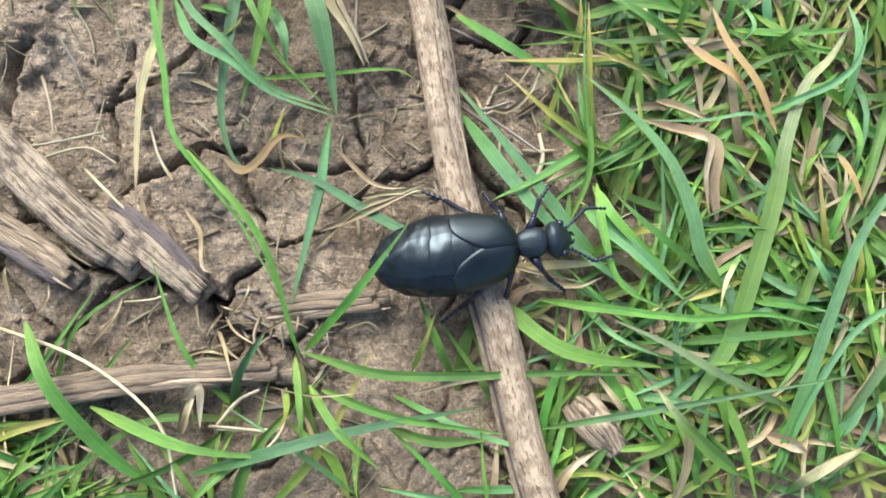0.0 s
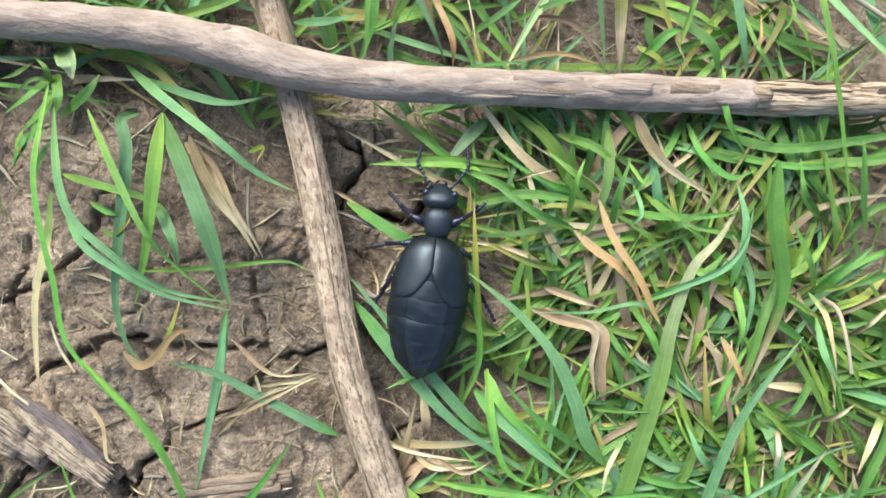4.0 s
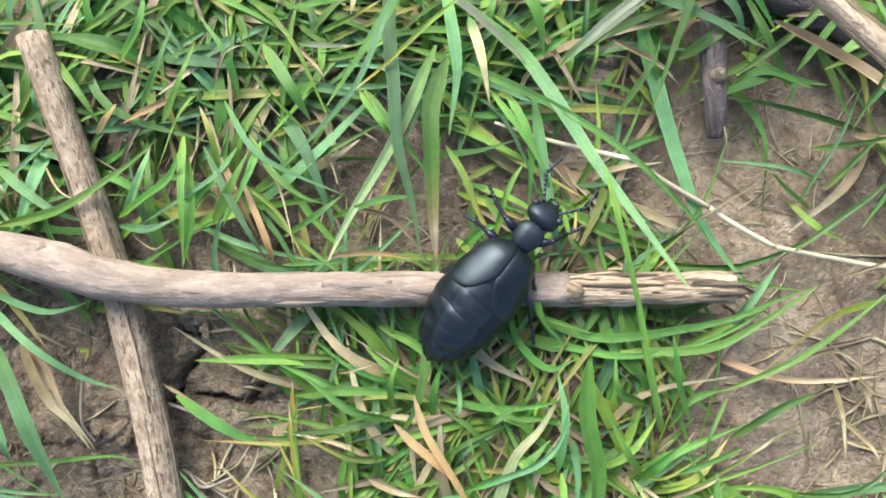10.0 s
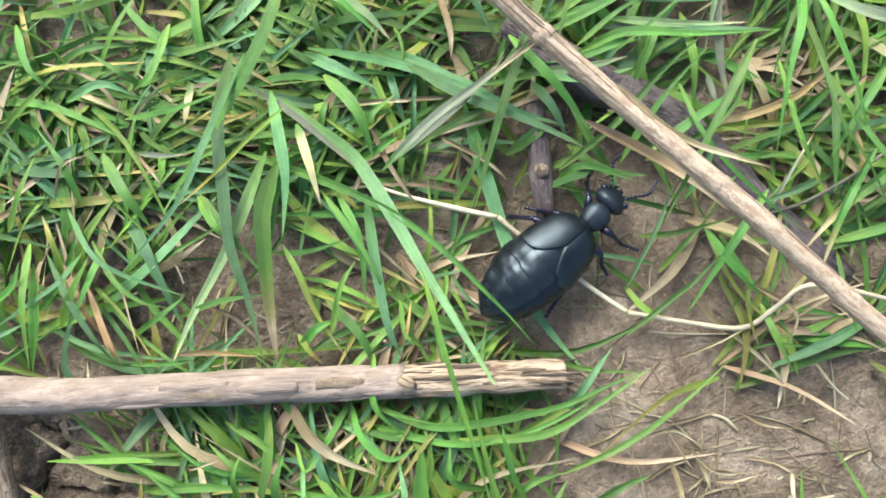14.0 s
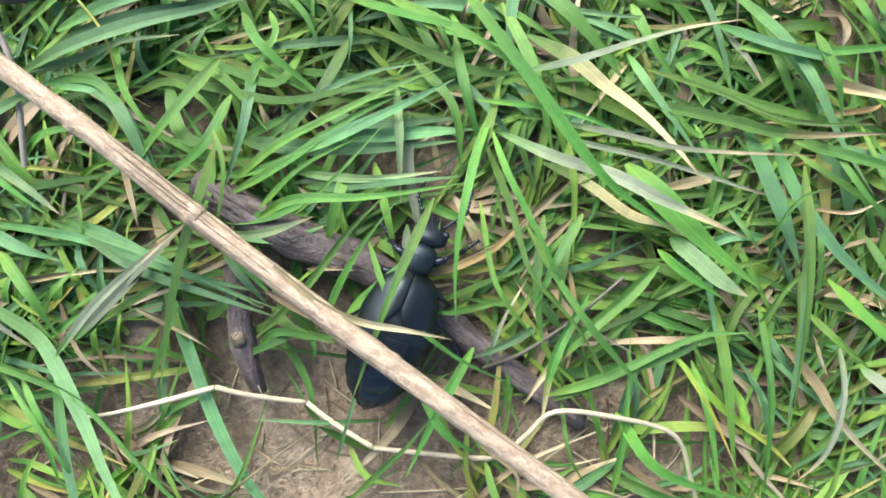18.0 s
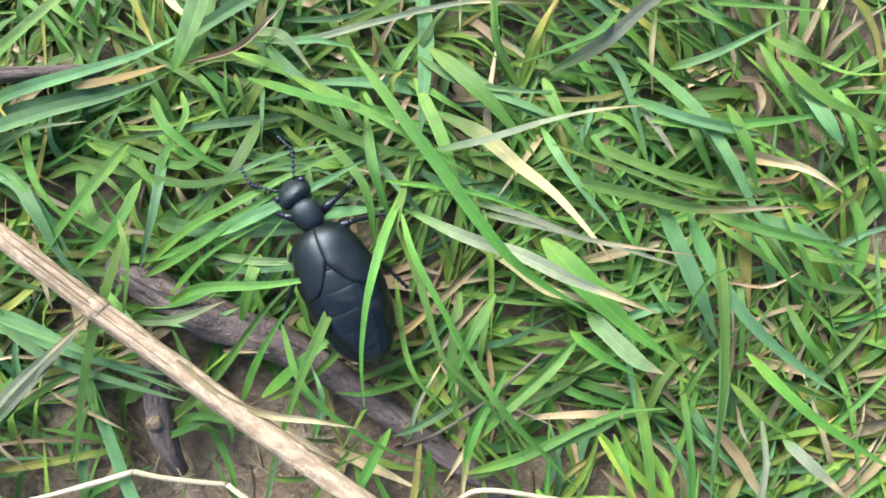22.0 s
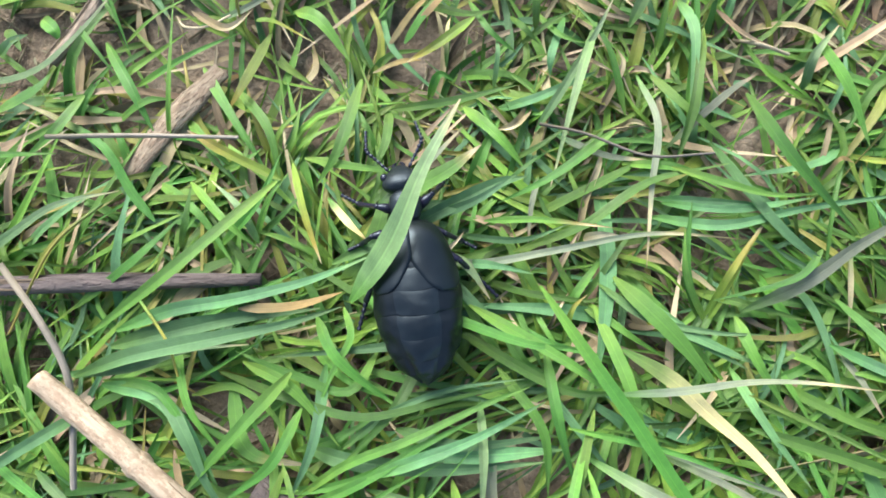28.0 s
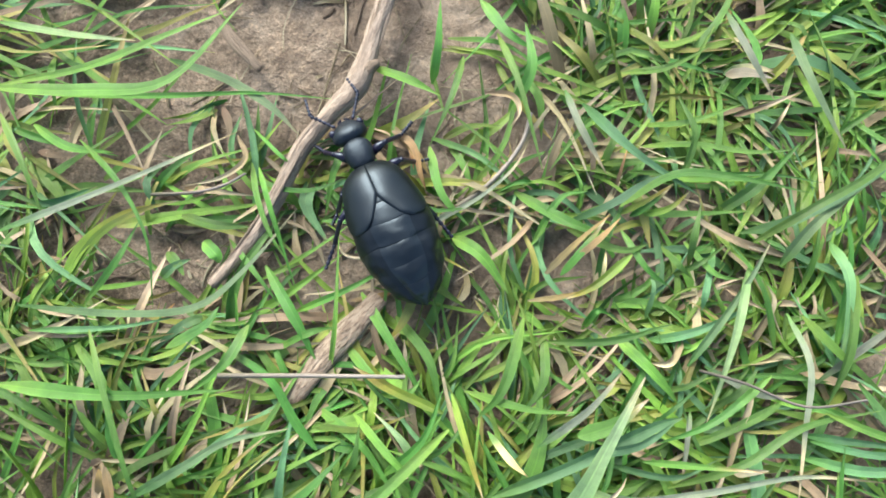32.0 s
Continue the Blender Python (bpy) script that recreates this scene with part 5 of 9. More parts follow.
blade("g", 1.7, (185.2, 107.4, 7.0), (193.7, 97.2, 9.0), (209.2, 85.6, 6.0))
blade("l", 3.2, (99.9, 156.9, 12.0), (106.0, 164.7, 17.0), (110.5, 173.9, 20.0), (115.8, 183.2, 20.0))
blade("g", 1.7, (89.3, 174.6, 11.0), (74.8, 161.8, 13.0), (59.6, 150.8, 11.0))
blade("Y", 0.5, (63.6, 172.0, 10.0), (56.8, 165.5, 11.0), (49.1, 153.3, 8.0))
blade("u", 0.8, (54.3, 182.4, 9.0), (67.7, 182.3, 9.0), (82.7, 181.9, 8.0))
blade("u", 1.3, (50.3, 163.2, 12.0), (56.8, 155.1, 13.0), (60.5, 146.3, 12.0), (60.3, 131.5, 10.0))
blade("g", 1.5, (45.9, 186.5, 8.0), (51.7, 189.9, 8.0), (53.6, 192.8, 7.0))
blade("g", 2.0, (158.3, 186.3, 10.0), (164.7, 174.4, 12.0), (173.7, 164.6, 10.0))
blade("g", 1.6, (116.7, 156.1, 8.0), (130.0, 147.9, 11.0), (143.0, 139.0, 9.0))
blade("g", 2.7, (138.6, 159.8, 6.0), (146.8, 150.5, 9.0), (154.4, 140.2, 8.0))
blade("g", 1.5, (153.4, 197.2, 8.0), (151.1, 185.5, 9.0), (148.3, 175.5, 6.0))
blade("g", 1.7, (110.7, 151.0, 4.0), (105.6, 141.4, 7.0), (97.1, 132.4, 6.0))
blade("g", 1.7, (114.2, 152.6, 4.0), (130.4, 143.5, 8.0), (140.5, 143.1, 7.0))
blade("g", 1.5, (120.9, 146.6, 5.0), (126.9, 137.9, 8.0), (127.7, 127.7, 6.0))
blade("g", 2.0, (135.9, 155.6, 4.0), (140.2, 142.5, 8.0), (142.7, 129.0, 6.0))
blade("g", 1.8, (156.5, 153.5, 6.0), (158.5, 147.0, 8.0), (164.0, 138.4, 6.0))
blade("y", 1.4, (118.8, 200.7, 6.0), (112.6, 195.9, 7.0), (108.1, 193.7, 6.0))
blade("y", 1.6, (86.2, 200.3, 2.5), (82.6, 190.9, 5.5), (79.5, 186.9, 4.0))
blade("y", 1.5, (88.6, 175.8, 5.0), (80.5, 179.9, 7.0), (74.5, 183.5, 7.0))
blade("g", 1.7, (101.2, 190.8, 7.0), (97.8, 180.1, 8.0), (93.8, 174.8, 5.0))
blade("g", 1.6, (105.1, 187.7, 2.5), (104.4, 180.6, 5.5), (100.6, 174.8, 4.0))
blade("g", 1.7, (116.8, 187.5, 2.5), (121.8, 182.0, 5.5), (126.2, 176.9, 4.0))
blade("g", 2.0, (170.1, 195.9, 8.0), (174.0, 187.6, 9.0), (178.0, 178.6, 7.0))
blade("g", 1.5, (139.4, 181.8, 8.0), (129.7, 174.9, 9.0), (121.4, 171.2, 7.0))
blade("d", 1.9, (127.6, 187.2, 2.5), (124.5, 183.7, 5.5), (122.0, 183.3, 4.0))
blade("d", 1.9, (74.4, 203.1, 5.0), (80.1, 199.8, 6.0), (84.2, 203.4, 5.0))
blade("g", 1.7, (75.3, 194.9, 2.5), (81.7, 184.7, 5.5), (85.7, 177.8, 4.0))
blade("g", 1.7, (82.9, 148.4, 6.0), (90.9, 144.3, 8.0), (97.1, 135.7, 6.0))
blade("b", 2.0, (105.5, 138.0, 6.0), (115.4, 135.8, 8.0), (129.7, 136.6, 6.0))
blade("g", 1.5, (94.1, 154.9, 7.0), (97.7, 148.4, 9.0), (106.4, 140.8, 6.0))
blade("g", 2.0, (17.8, 227.1, 9.0), (33.9, 226.0, 11.0), (46.7, 227.7, 11.0), (57.1, 240.7, 9.0))
blade("r", 1.4, (19.0, 204.4, 8.0), (37.6, 211.5, 9.0), (56.7, 220.4, 8.0))
blade("g", 1.6, (57.7, 189.9, 5.0), (54.9, 184.3, 7.0), (48.5, 179.0, 6.0))
blade("r", 1.6, (133.9, 239.4, 9.0), (137.2, 231.6, 10.0), (141.7, 225.0, 8.0))
blade("g", 1.8, (95.2, 244.3, 2.5), (99.6, 237.1, 5.5), (104.4, 234.9, 4.0))
blade("g", 1.8, (133.4, 207.5, 2.5), (139.6, 211.8, 5.5), (148.1, 219.5, 4.0))
blade("g", 1.6, (86.5, 219.1, 2.5), (88.3, 211.0, 5.5), (92.9, 205.6, 4.0))
blade("g", 2.0, (90.2, 203.9, 2.5), (94.6, 200.9, 5.5), (99.2, 194.6, 4.0))
blade("g", 1.8, (100.5, 211.4, 2.5), (108.3, 206.3, 5.5), (115.9, 203.7, 4.0))
blade("g", 1.6, (68.1, 176.5, 2.5), (75.8, 170.9, 5.5), (81.0, 162.6, 4.0))
blade("g", 1.8, (59.6, 199.4, 2.5), (65.0, 191.2, 5.5), (68.3, 183.9, 4.0))
blade("g", 1.6, (80.9, 191.0, 2.5), (86.4, 184.0, 5.5), (88.2, 174.9, 4.0))
blade("g", 2.1, (19.4, 181.1, 7.0), (39.1, 179.7, 10.0), (55.3, 180.1, 8.0))
blade("g", 1.8, (28.7, 187.6, 2.5), (35.0, 180.8, 5.5), (33.6, 173.5, 4.0))
blade("g", 1.6, (145.7, 190.8, 6.0), (151.3, 183.9, 8.0), (158.4, 178.3, 6.0))
blade("g", 1.8, (99.8, 224.8, 2.5), (103.2, 231.4, 5.5), (102.6, 239.7, 4.0))
blade("g", 1.5, (20.9, 223.0, 2.5), (28.4, 218.5, 5.5), (34.9, 217.9, 4.0))
blade("d", 0.8, (-32.9, -11.1, 2.5), (-30.3, -15.2, 5.5), (-29.5, -19.2, 4.0))
blade("d", 0.6, (-26.4, -11.0, 2.5), (-21.8, -8.3, 5.5), (-18.4, -9.4, 4.0))
blade("d", 0.6, (-32.2, -9.4, 2.5), (-28.6, -5.1, 5.5), (-28.6, -2.8, 4.0))
blade("d", 0.7, (-13.5, -9.3, 2.5), (-9.2, -7.5, 5.5), (-6.4, -9.6, 4.0))
blade("d", 0.4, (-24.1, -19.2, 2.5), (-15.4, -19.6, 5.5), (-6.4, -18.0, 4.0))
blade("y", 0.8, (-1.7, -15.1, 2.5), (0.1, -9.7, 5.5), (1.6, -4.1, 4.0))
blade("g", 1.3, (-20.6, -14.2, 2.5), (-18.4, -22.5, 5.5), (-17.6, -31.1, 4.0))
blade("g", 1.5, (-17.8, -18.4, 3.0), (-12.2, -24.7, 6.0), (-5.3, -30.3, 5.0))
blade("y", 0.9, (-21.6, -19.2, 2.5), (-20.6, -22.6, 5.5), (-22.0, -26.0, 4.0))
blade("g", 1.7, (-4.2, -24.4, 2.5), (3.0, -25.2, 5.5), (11.5, -24.7, 4.0))
blade("d", 1.0, (18.4, 2.0, 2.5), (23.2, 0.7, 5.5), (28.0, 2.7, 4.0))
blade("y", 1.2, (-48.8, 80.4, 2.5), (-40.4, 84.1, 5.5), (-34.1, 87.3, 4.0))
blade("d", 0.7, (-41.9, 74.5, 2.5), (-32.8, 76.9, 5.5), (-27.6, 77.5, 4.0))
blade("d", 0.5, (-28.5, 74.5, 2.5), (-27.8, 78.6, 5.5), (-31.3, 81.7, 4.0))
blade("d", 0.7, (-23.0, 83.5, 2.5), (-18.2, 78.8, 5.5), (-14.6, 77.1, 4.0))
blade("b", 1.5, (-8.9, 74.9, 2.5), (-5.5, 81.0, 5.5), (-4.2, 87.1, 4.0))
blade("d", 0.6, (13.0, 86.1, 2.5), (17.4, 81.9, 4.5), (19.7, 75.5, 5.0), (21.3, 67.9, 4.0))
blade("g", 1.0, (18.6, 72.9, 2.5), (24.3, 76.6, 5.5), (28.3, 80.2, 4.0))
blade("d", 0.5, (-8.1, 72.4, 2.0), (-4.0, 69.8, 2.0), (-1.1, 71.9, 2.0))
blade("g", 1.0, (43.3, 88.0, 2.5), (50.3, 88.4, 5.5), (57.6, 90.9, 4.0))
blade("g", 1.0, (54.2, 73.9, 5.0), (55.9, 82.0, 7.0), (58.5, 86.9, 7.0))
blade("o", 0.9, (65.6, 71.3, 2.5), (67.2, 74.9, 5.5), (67.9, 80.1, 4.0))
blade("g", 0.9, (65.8, 80.2, 2.5), (67.2, 74.0, 5.5), (71.1, 71.5, 4.0))
blade("o", 0.9, (26.6, 69.9, 2.5), (34.0, 70.8, 5.5), (41.2, 70.0, 4.0))
blade("d", 1.1, (85.4, 30.1, 2.5), (91.3, 34.3, 5.5), (94.5, 35.3, 4.0))
blade("d", 1.0, (96.5, 37.7, 2.5), (99.2, 40.5, 5.5), (103.7, 42.7, 4.0))
blade("d", 0.6, (7.4, 31.6, 1.0), (11.7, 33.3, 3.0), (15.3, 39.5, 2.0))
blade("d", 0.6, (5.1, 12.1, 1.0), (11.0, 10.6, 2.0), (15.5, 6.1, 1.0))
blade("g", 1.4, (24.7, 128.2, 2.5), (23.0, 118.8, 5.5), (19.2, 116.1, 4.0))
blade("b", 1.5, (8.7, 113.5, 6.0), (16.1, 115.8, 9.0), (21.3, 114.4, 7.0))
blade("g", 1.4, (-2.4, 127.8, 2.5), (1.7, 119.5, 5.5), (5.0, 115.9, 4.0))
blade("d", 1.2, (60.2, 110.7, 2.5), (64.7, 102.2, 5.5), (68.8, 96.4, 4.0))
blade("b", 2.1, (48.2, 123.4, 2.5), (55.7, 119.4, 5.5), (61.8, 116.8, 4.0))
blade("g", 1.4, (56.8, 107.3, 2.5), (60.7, 111.8, 5.5), (64.6, 115.8, 4.0))
blade("g", 1.2, (58.4, 104.4, 2.5), (62.7, 106.5, 5.5), (65.3, 108.5, 4.0))
blade("g", 1.9, (84.1, 125.3, 7.0), (91.4, 116.7, 10.0), (97.5, 109.0, 9.0))
blade("g", 1.4, (93.0, 100.9, 3.0), (97.3, 103.6, 6.0), (106.1, 101.2, 5.0))
blade("g", 1.5, (95.7, 121.9, 9.0), (102.2, 124.0, 13.0), (113.9, 123.8, 13.0), (128.0, 125.4, 11.0))
blade("g", 1.0, (112.3, 117.8, 8.0), (116.0, 107.7, 11.0), (125.0, 98.8, 10.0), (135.3, 92.6, 6.0))
blade("g", 1.2, (121.8, 105.4, 2.5), (127.3, 105.5, 5.5), (135.3, 106.7, 4.0))
blade("b", 1.4, (142.0, 103.2, 2.5), (133.2, 99.5, 5.5), (128.0, 97.4, 4.0))
blade("g", 1.7, (140.8, 120.2, 5.0), (138.4, 108.5, 9.0), (139.0, 99.1, 8.0))
blade("g", 1.4, (35.3, 58.2, 2.5), (42.2, 55.5, 5.5), (48.2, 49.1, 4.0))
blade("g", 0.7, (18.3, 68.0, 2.5), (25.6, 68.7, 5.5), (30.3, 69.1, 4.0))
blade("g", 1.6, (52.8, 79.9, 2.5), (59.3, 74.1, 5.5), (61.4, 68.9, 4.0))
blade("g", 1.6, (48.0, 70.5, 2.5), (51.6, 75.0, 5.5), (55.6, 76.6, 4.0))
blade("y", 1.1, (47.9, 73.8, 2.5), (50.7, 71.1, 5.5), (52.6, 68.8, 4.0))
blade("g", 1.6, (96.1, 41.2, 2.5), (103.2, 47.8, 5.5), (109.9, 50.0, 4.0))
blade("d", 0.7, (114.5, 70.1, 2.5), (120.2, 73.2, 5.5), (127.1, 76.3, 4.0))
blade("y", 0.9, (126.5, 86.1, 4.0), (126.1, 79.1, 5.0), (128.9, 72.4, 3.0))
blade("g", 1.2, (129.2, 80.2, 2.5), (130.7, 74.4, 5.5), (134.4, 68.6, 4.0))
blade("d", 0.6, (113.3, 57.7, 1.0), (116.2, 52.8, 2.0), (119.1, 49.3, 1.0))
blade("d", 0.6, (117.4, 53.7, 1.0), (122.2, 49.9, 2.0), (129.1, 49.7, 1.0))
blade("w", 0.5, (139.6, 69.3, 2.0), (142.9, 65.2, 2.0), (145.3, 63.1, 2.0))
blade("b", 1.9, (101.4, 131.6, 8.0), (115.5, 136.6, 10.0), (127.4, 142.0, 9.0))
blade("g", 1.6, (121.4, 154.9, 2.5), (124.3, 147.9, 5.5), (127.9, 145.7, 4.0))
blade("g", 0.6, (101.2, 121.9, 9.0), (109.2, 128.3, 11.0), (117.4, 136.7, 10.0))
blade("g", 1.3, (86.5, 135.6, 2.5), (87.0, 126.8, 5.5), (83.0, 120.6, 4.0))
blade("g", 1.1, (164.0, 148.3, 2.5), (169.5, 145.1, 5.5), (173.3, 137.7, 4.0))
blade("g", 0.8, (156.6, 142.3, 9.0), (166.8, 137.2, 12.0), (178.3, 132.0, 12.0), (193.4, 131.2, 10.0))
blade("g", 1.0, (186.0, 129.2, 8.0), (189.9, 119.7, 11.0), (198.5, 112.0, 8.0))
blade("g", 1.7, (181.1, 129.7, 7.0), (190.1, 125.8, 10.0), (204.6, 121.5, 8.0))
blade("g", 1.8, (195.9, 123.0, 2.5), (199.6, 121.3, 5.5), (207.4, 119.9, 4.0))
blade("d", 0.8, (182.6, 118.8, 8.0), (188.3, 117.8, 9.0), (194.7, 119.8, 8.0))
blade("o", 1.0, (190.2, 134.7, 2.5), (194.2, 134.4, 5.5), (197.7, 135.6, 4.0))
blade("g", 1.0, (74.6, 96.2, 2.5), (78.9, 103.9, 5.5), (80.9, 109.2, 4.0))
blade("d", 1.0, (65.3, 115.3, 2.5), (71.9, 114.9, 5.5), (74.7, 115.8, 4.0))
blade("d", 1.2, (72.6, 108.7, 3.0), (80.4, 104.5, 4.0), (84.7, 101.2, 3.0))
blade("d", 0.6, (89.1, 100.1, 2.0), (92.2, 95.3, 3.0), (94.0, 89.3, 2.0))
blade("d", 0.4, (93.7, 88.7, 1.0), (99.7, 88.1, 2.0), (106.2, 85.4, 1.0))
blade("d", 0.6, (90.6, 84.0, 1.0), (94.7, 81.5, 2.0), (96.5, 80.4, 1.0))
blade("g", 1.2, (88.4, 99.0, 2.5), (96.3, 101.9, 5.5), (101.7, 104.2, 4.0))
blade("g", 1.0, (100.4, 104.1, 2.5), (102.5, 101.5, 5.5), (102.0, 98.4, 4.0))
blade("y", 0.8, (160.4, 97.0, 6.0), (164.7, 88.2, 8.0), (169.5, 77.4, 6.0))
blade("o", 1.0, (185.1, 103.8, 2.5), (186.7, 105.9, 5.5), (191.6, 107.5, 4.0))
blade("g", 0.7, (142.4, 90.3, 2.5), (142.6, 81.8, 5.5), (145.4, 75.5, 4.0))
blade("y", 1.1, (65.1, 174.1, 2.5), (75.8, 173.4, 5.5), (83.7, 175.6, 4.0))
blade("g", 1.5, (72.7, 186.5, 2.5), (77.8, 181.1, 5.5), (80.1, 178.6, 4.0))
blade("g", 1.1, (78.1, 178.3, 2.5), (83.1, 179.1, 5.5), (85.1, 181.2, 4.0))
blade("q", 2.6, (108.7, 173.1, 10.0), (114.1, 175.5, 12.0), (118.9, 179.0, 12.0))
blade("g", 1.1, (103.0, 184.5, 2.5), (103.7, 176.5, 5.5), (101.2, 170.4, 4.0))
blade("g", 1.0, (116.3, 173.6, 2.5), (114.1, 165.1, 5.5), (109.9, 157.4, 4.0))
blade("g", 0.8, (106.1, 158.9, 2.5), (107.9, 154.5, 5.5), (108.1, 150.8, 4.0))
blade("Y", 0.5, (68.4, 158.3, 9.0), (73.2, 151.8, 10.0), (74.0, 146.6, 8.0))
blade("g", 1.0, (123.8, 178.6, 2.5), (128.4, 180.3, 5.5), (134.7, 184.9, 4.0))
blade("r", 1.3, (131.3, 182.6, 2.5), (138.4, 178.5, 5.5), (145.5, 177.9, 4.0))
blade("g", 1.2, (147.5, 176.0, 8.0), (154.1, 173.1, 10.0), (161.9, 171.0, 10.0), (171.6, 171.6, 9.0))
blade("g", 1.3, (169.2, 163.1, 8.0), (164.2, 158.8, 9.0), (153.0, 155.9, 7.0))
blade("d", 0.9, (129.0, 152.0, 2.5), (129.9, 154.5, 5.5), (132.2, 157.6, 4.0))
blade("g", 1.3, (122.7, 153.6, 2.5), (128.8, 150.0, 5.5), (139.3, 147.4, 4.0))
blade("o", 0.7, (170.9, 173.8, 6.0), (172.1, 176.4, 9.0), (176.1, 176.4, 6.0))
blade("b", 1.1, (187.4, 178.7, 2.5), (192.1, 176.7, 5.5), (198.1, 177.5, 4.0))
blade("g", 0.7, (69.0, 133.8, 2.5), (79.4, 132.9, 5.5), (88.0, 132.9, 4.0))
blade("g", 0.8, (90.5, 135.2, 13.0), (92.5, 128.7, 15.0), (90.0, 118.6, 13.0))
blade("g", 0.6, (64.1, 128.6, 2.5), (66.0, 123.5, 5.5), (65.8, 117.8, 4.0))
blade("g", 0.9, (95.4, 123.3, 8.0), (102.9, 129.3, 10.0), (112.7, 134.0, 9.0))
blade("g", 1.3, (89.8, 134.3, 2.5), (97.1, 137.0, 5.5), (102.6, 139.6, 4.0))
blade("d", 0.7, (102.9, 113.6, 4.0), (112.1, 112.5, 5.0), (117.7, 111.8, 4.0))
blade("g", 1.6, (108.3, 106.0, 7.0), (115.7, 111.7, 9.0), (121.4, 115.6, 8.0))
blade("g", 1.0, (132.5, 133.3, 11.0), (134.4, 125.9, 14.0), (139.7, 114.1, 13.0), (143.9, 105.0, 9.0))
blade("g", 0.9, (130.3, 138.4, 10.0), (144.4, 135.1, 12.0), (157.9, 129.2, 10.0))
blade("g", 0.9, (120.7, 105.9, 2.5), (131.4, 110.0, 5.5), (139.3, 112.0, 4.0))
blade("g", 1.0, (167.2, 134.1, 2.5), (168.3, 127.6, 5.5), (171.7, 122.6, 4.0))
blade("q", 1.0, (171.9, 120.0, 2.5), (173.8, 114.9, 5.5), (176.6, 111.6, 4.0))
blade("g", 0.6, (57.3, 222.1, 2.5), (62.5, 217.0, 5.5), (64.1, 215.9, 4.0))
blade("g", 0.9, (59.8, 214.6, 8.0), (62.2, 207.0, 9.0), (65.3, 194.9, 5.0))
blade("g", 0.9, (30.0, 219.8, 5.0), (38.0, 212.1, 8.0), (42.6, 203.1, 8.0), (42.0, 192.6, 4.0))
blade("g", 1.1, (30.2, 193.2, 2.5), (36.7, 200.1, 5.5), (39.6, 206.9, 4.0))
blade("b", 1.6, (42.9, 197.5, 3.0), (45.3, 199.3, 4.0), (47.9, 200.4, 4.0))
blade("g", 1.6, (43.6, 201.6, 3.0), (45.7, 199.8, 4.0), (46.9, 197.7, 4.0))
blade("g", 2.3, (49.5, 203.3, 3.0), (51.9, 201.2, 4.0), (52.3, 199.6, 3.0))
blade("g", 0.7, (62.7, 199.1, 2.5), (68.9, 202.3, 5.5), (74.2, 206.4, 4.0))
blade("d", 0.5, (65.8, 208.9, 2.0), (66.0, 205.6, 3.0), (68.1, 203.8, 2.0))
blade("d", 0.4, (55.9, 190.9, 2.5), (60.9, 192.5, 5.5), (62.3, 189.8, 4.0))
blade("g", 1.1, (115.0, 216.0, 2.5), (121.1, 216.0, 5.5), (129.1, 217.0, 4.0))
blade("g", 0.9, (121.7, 222.6, 2.5), (128.5, 222.4, 5.5), (138.6, 225.8, 4.0))
blade("b", 1.7, (111.1, 225.0, 7.0), (118.7, 216.6, 9.0), (129.8, 209.8, 7.0))
blade("g", 1.2, (117.0, 208.4, 6.0), (124.7, 213.0, 9.0), (133.4, 212.8, 9.0), (147.5, 210.4, 7.0))
blade("g", 1.4, (137.8, 202.5, 7.0), (144.7, 207.4, 12.0), (156.0, 214.0, 12.0), (167.6, 225.6, 10.0))
blade("g", 1.6, (158.7, 217.6, 2.5), (164.0, 210.7, 5.5), (173.6, 209.9, 4.0))
blade("g", 1.1, (119.4, 208.6, 2.5), (125.3, 207.3, 5.5), (139.7, 207.9, 4.0))
blade("g", 1.3, (109.2, 205.2, 2.5), (117.1, 201.5, 5.5), (122.3, 202.6, 4.0))
blade("g", 1.1, (128.5, 203.0, 2.5), (132.1, 197.7, 5.5), (137.4, 196.7, 4.0))
blade("g", 1.0, (124.8, 202.2, 2.5), (126.4, 199.1, 5.5), (129.1, 196.9, 4.0))
blade("y", 0.9, (117.5, 207.5, 2.5), (121.8, 209.6, 5.5), (126.6, 212.5, 4.0))
blade("o", 0.8, (102.5, 193.4, 2.5), (107.1, 194.0, 5.5), (110.3, 194.8, 4.0))
blade("d", 1.3, (137.6, 224.2, 2.5), (141.3, 224.9, 5.5), (148.8, 228.0, 4.0))
blade("d", 1.1, (143.2, 221.3, 2.5), (143.9, 223.0, 5.5), (146.7, 226.6, 4.0))
blade("d", 1.0, (140.3, 223.6, 2.5), (141.1, 220.7, 5.5), (143.8, 219.7, 4.0))
blade("d", 1.2, (157.9, 202.6, 2.5), (160.6, 197.2, 5.5), (168.0, 194.4, 4.0))
blade("g", 1.1, (156.2, 224.3, 2.5), (160.9, 219.0, 5.5), (167.6, 218.4, 4.0))
blade("y", 0.9, (159.0, 224.8, 2.5), (161.2, 225.5, 5.5), (168.3, 228.3, 4.0))
blade("g", 1.1, (103.6, 203.1, 2.5), (107.5, 209.8, 5.5), (112.5, 211.3, 4.0))
blade("o", 1.5, (37.7, 169.0, 9.0), (38.7, 163.8, 9.0), (37.2, 155.7, 7.0))
blade("g", 1.1, (34.1, 189.4, 8.0), (38.3, 179.8, 11.0), (41.9, 168.3, 11.0), (43.1, 161.6, 8.0))
blade("g", 1.0, (83.2, 165.2, 2.5), (86.6, 172.8, 5.5), (89.2, 177.2, 4.0))
blade("b", 1.5, (100.5, 166.7, 2.5), (108.4, 170.7, 5.5), (115.2, 172.4, 4.0))
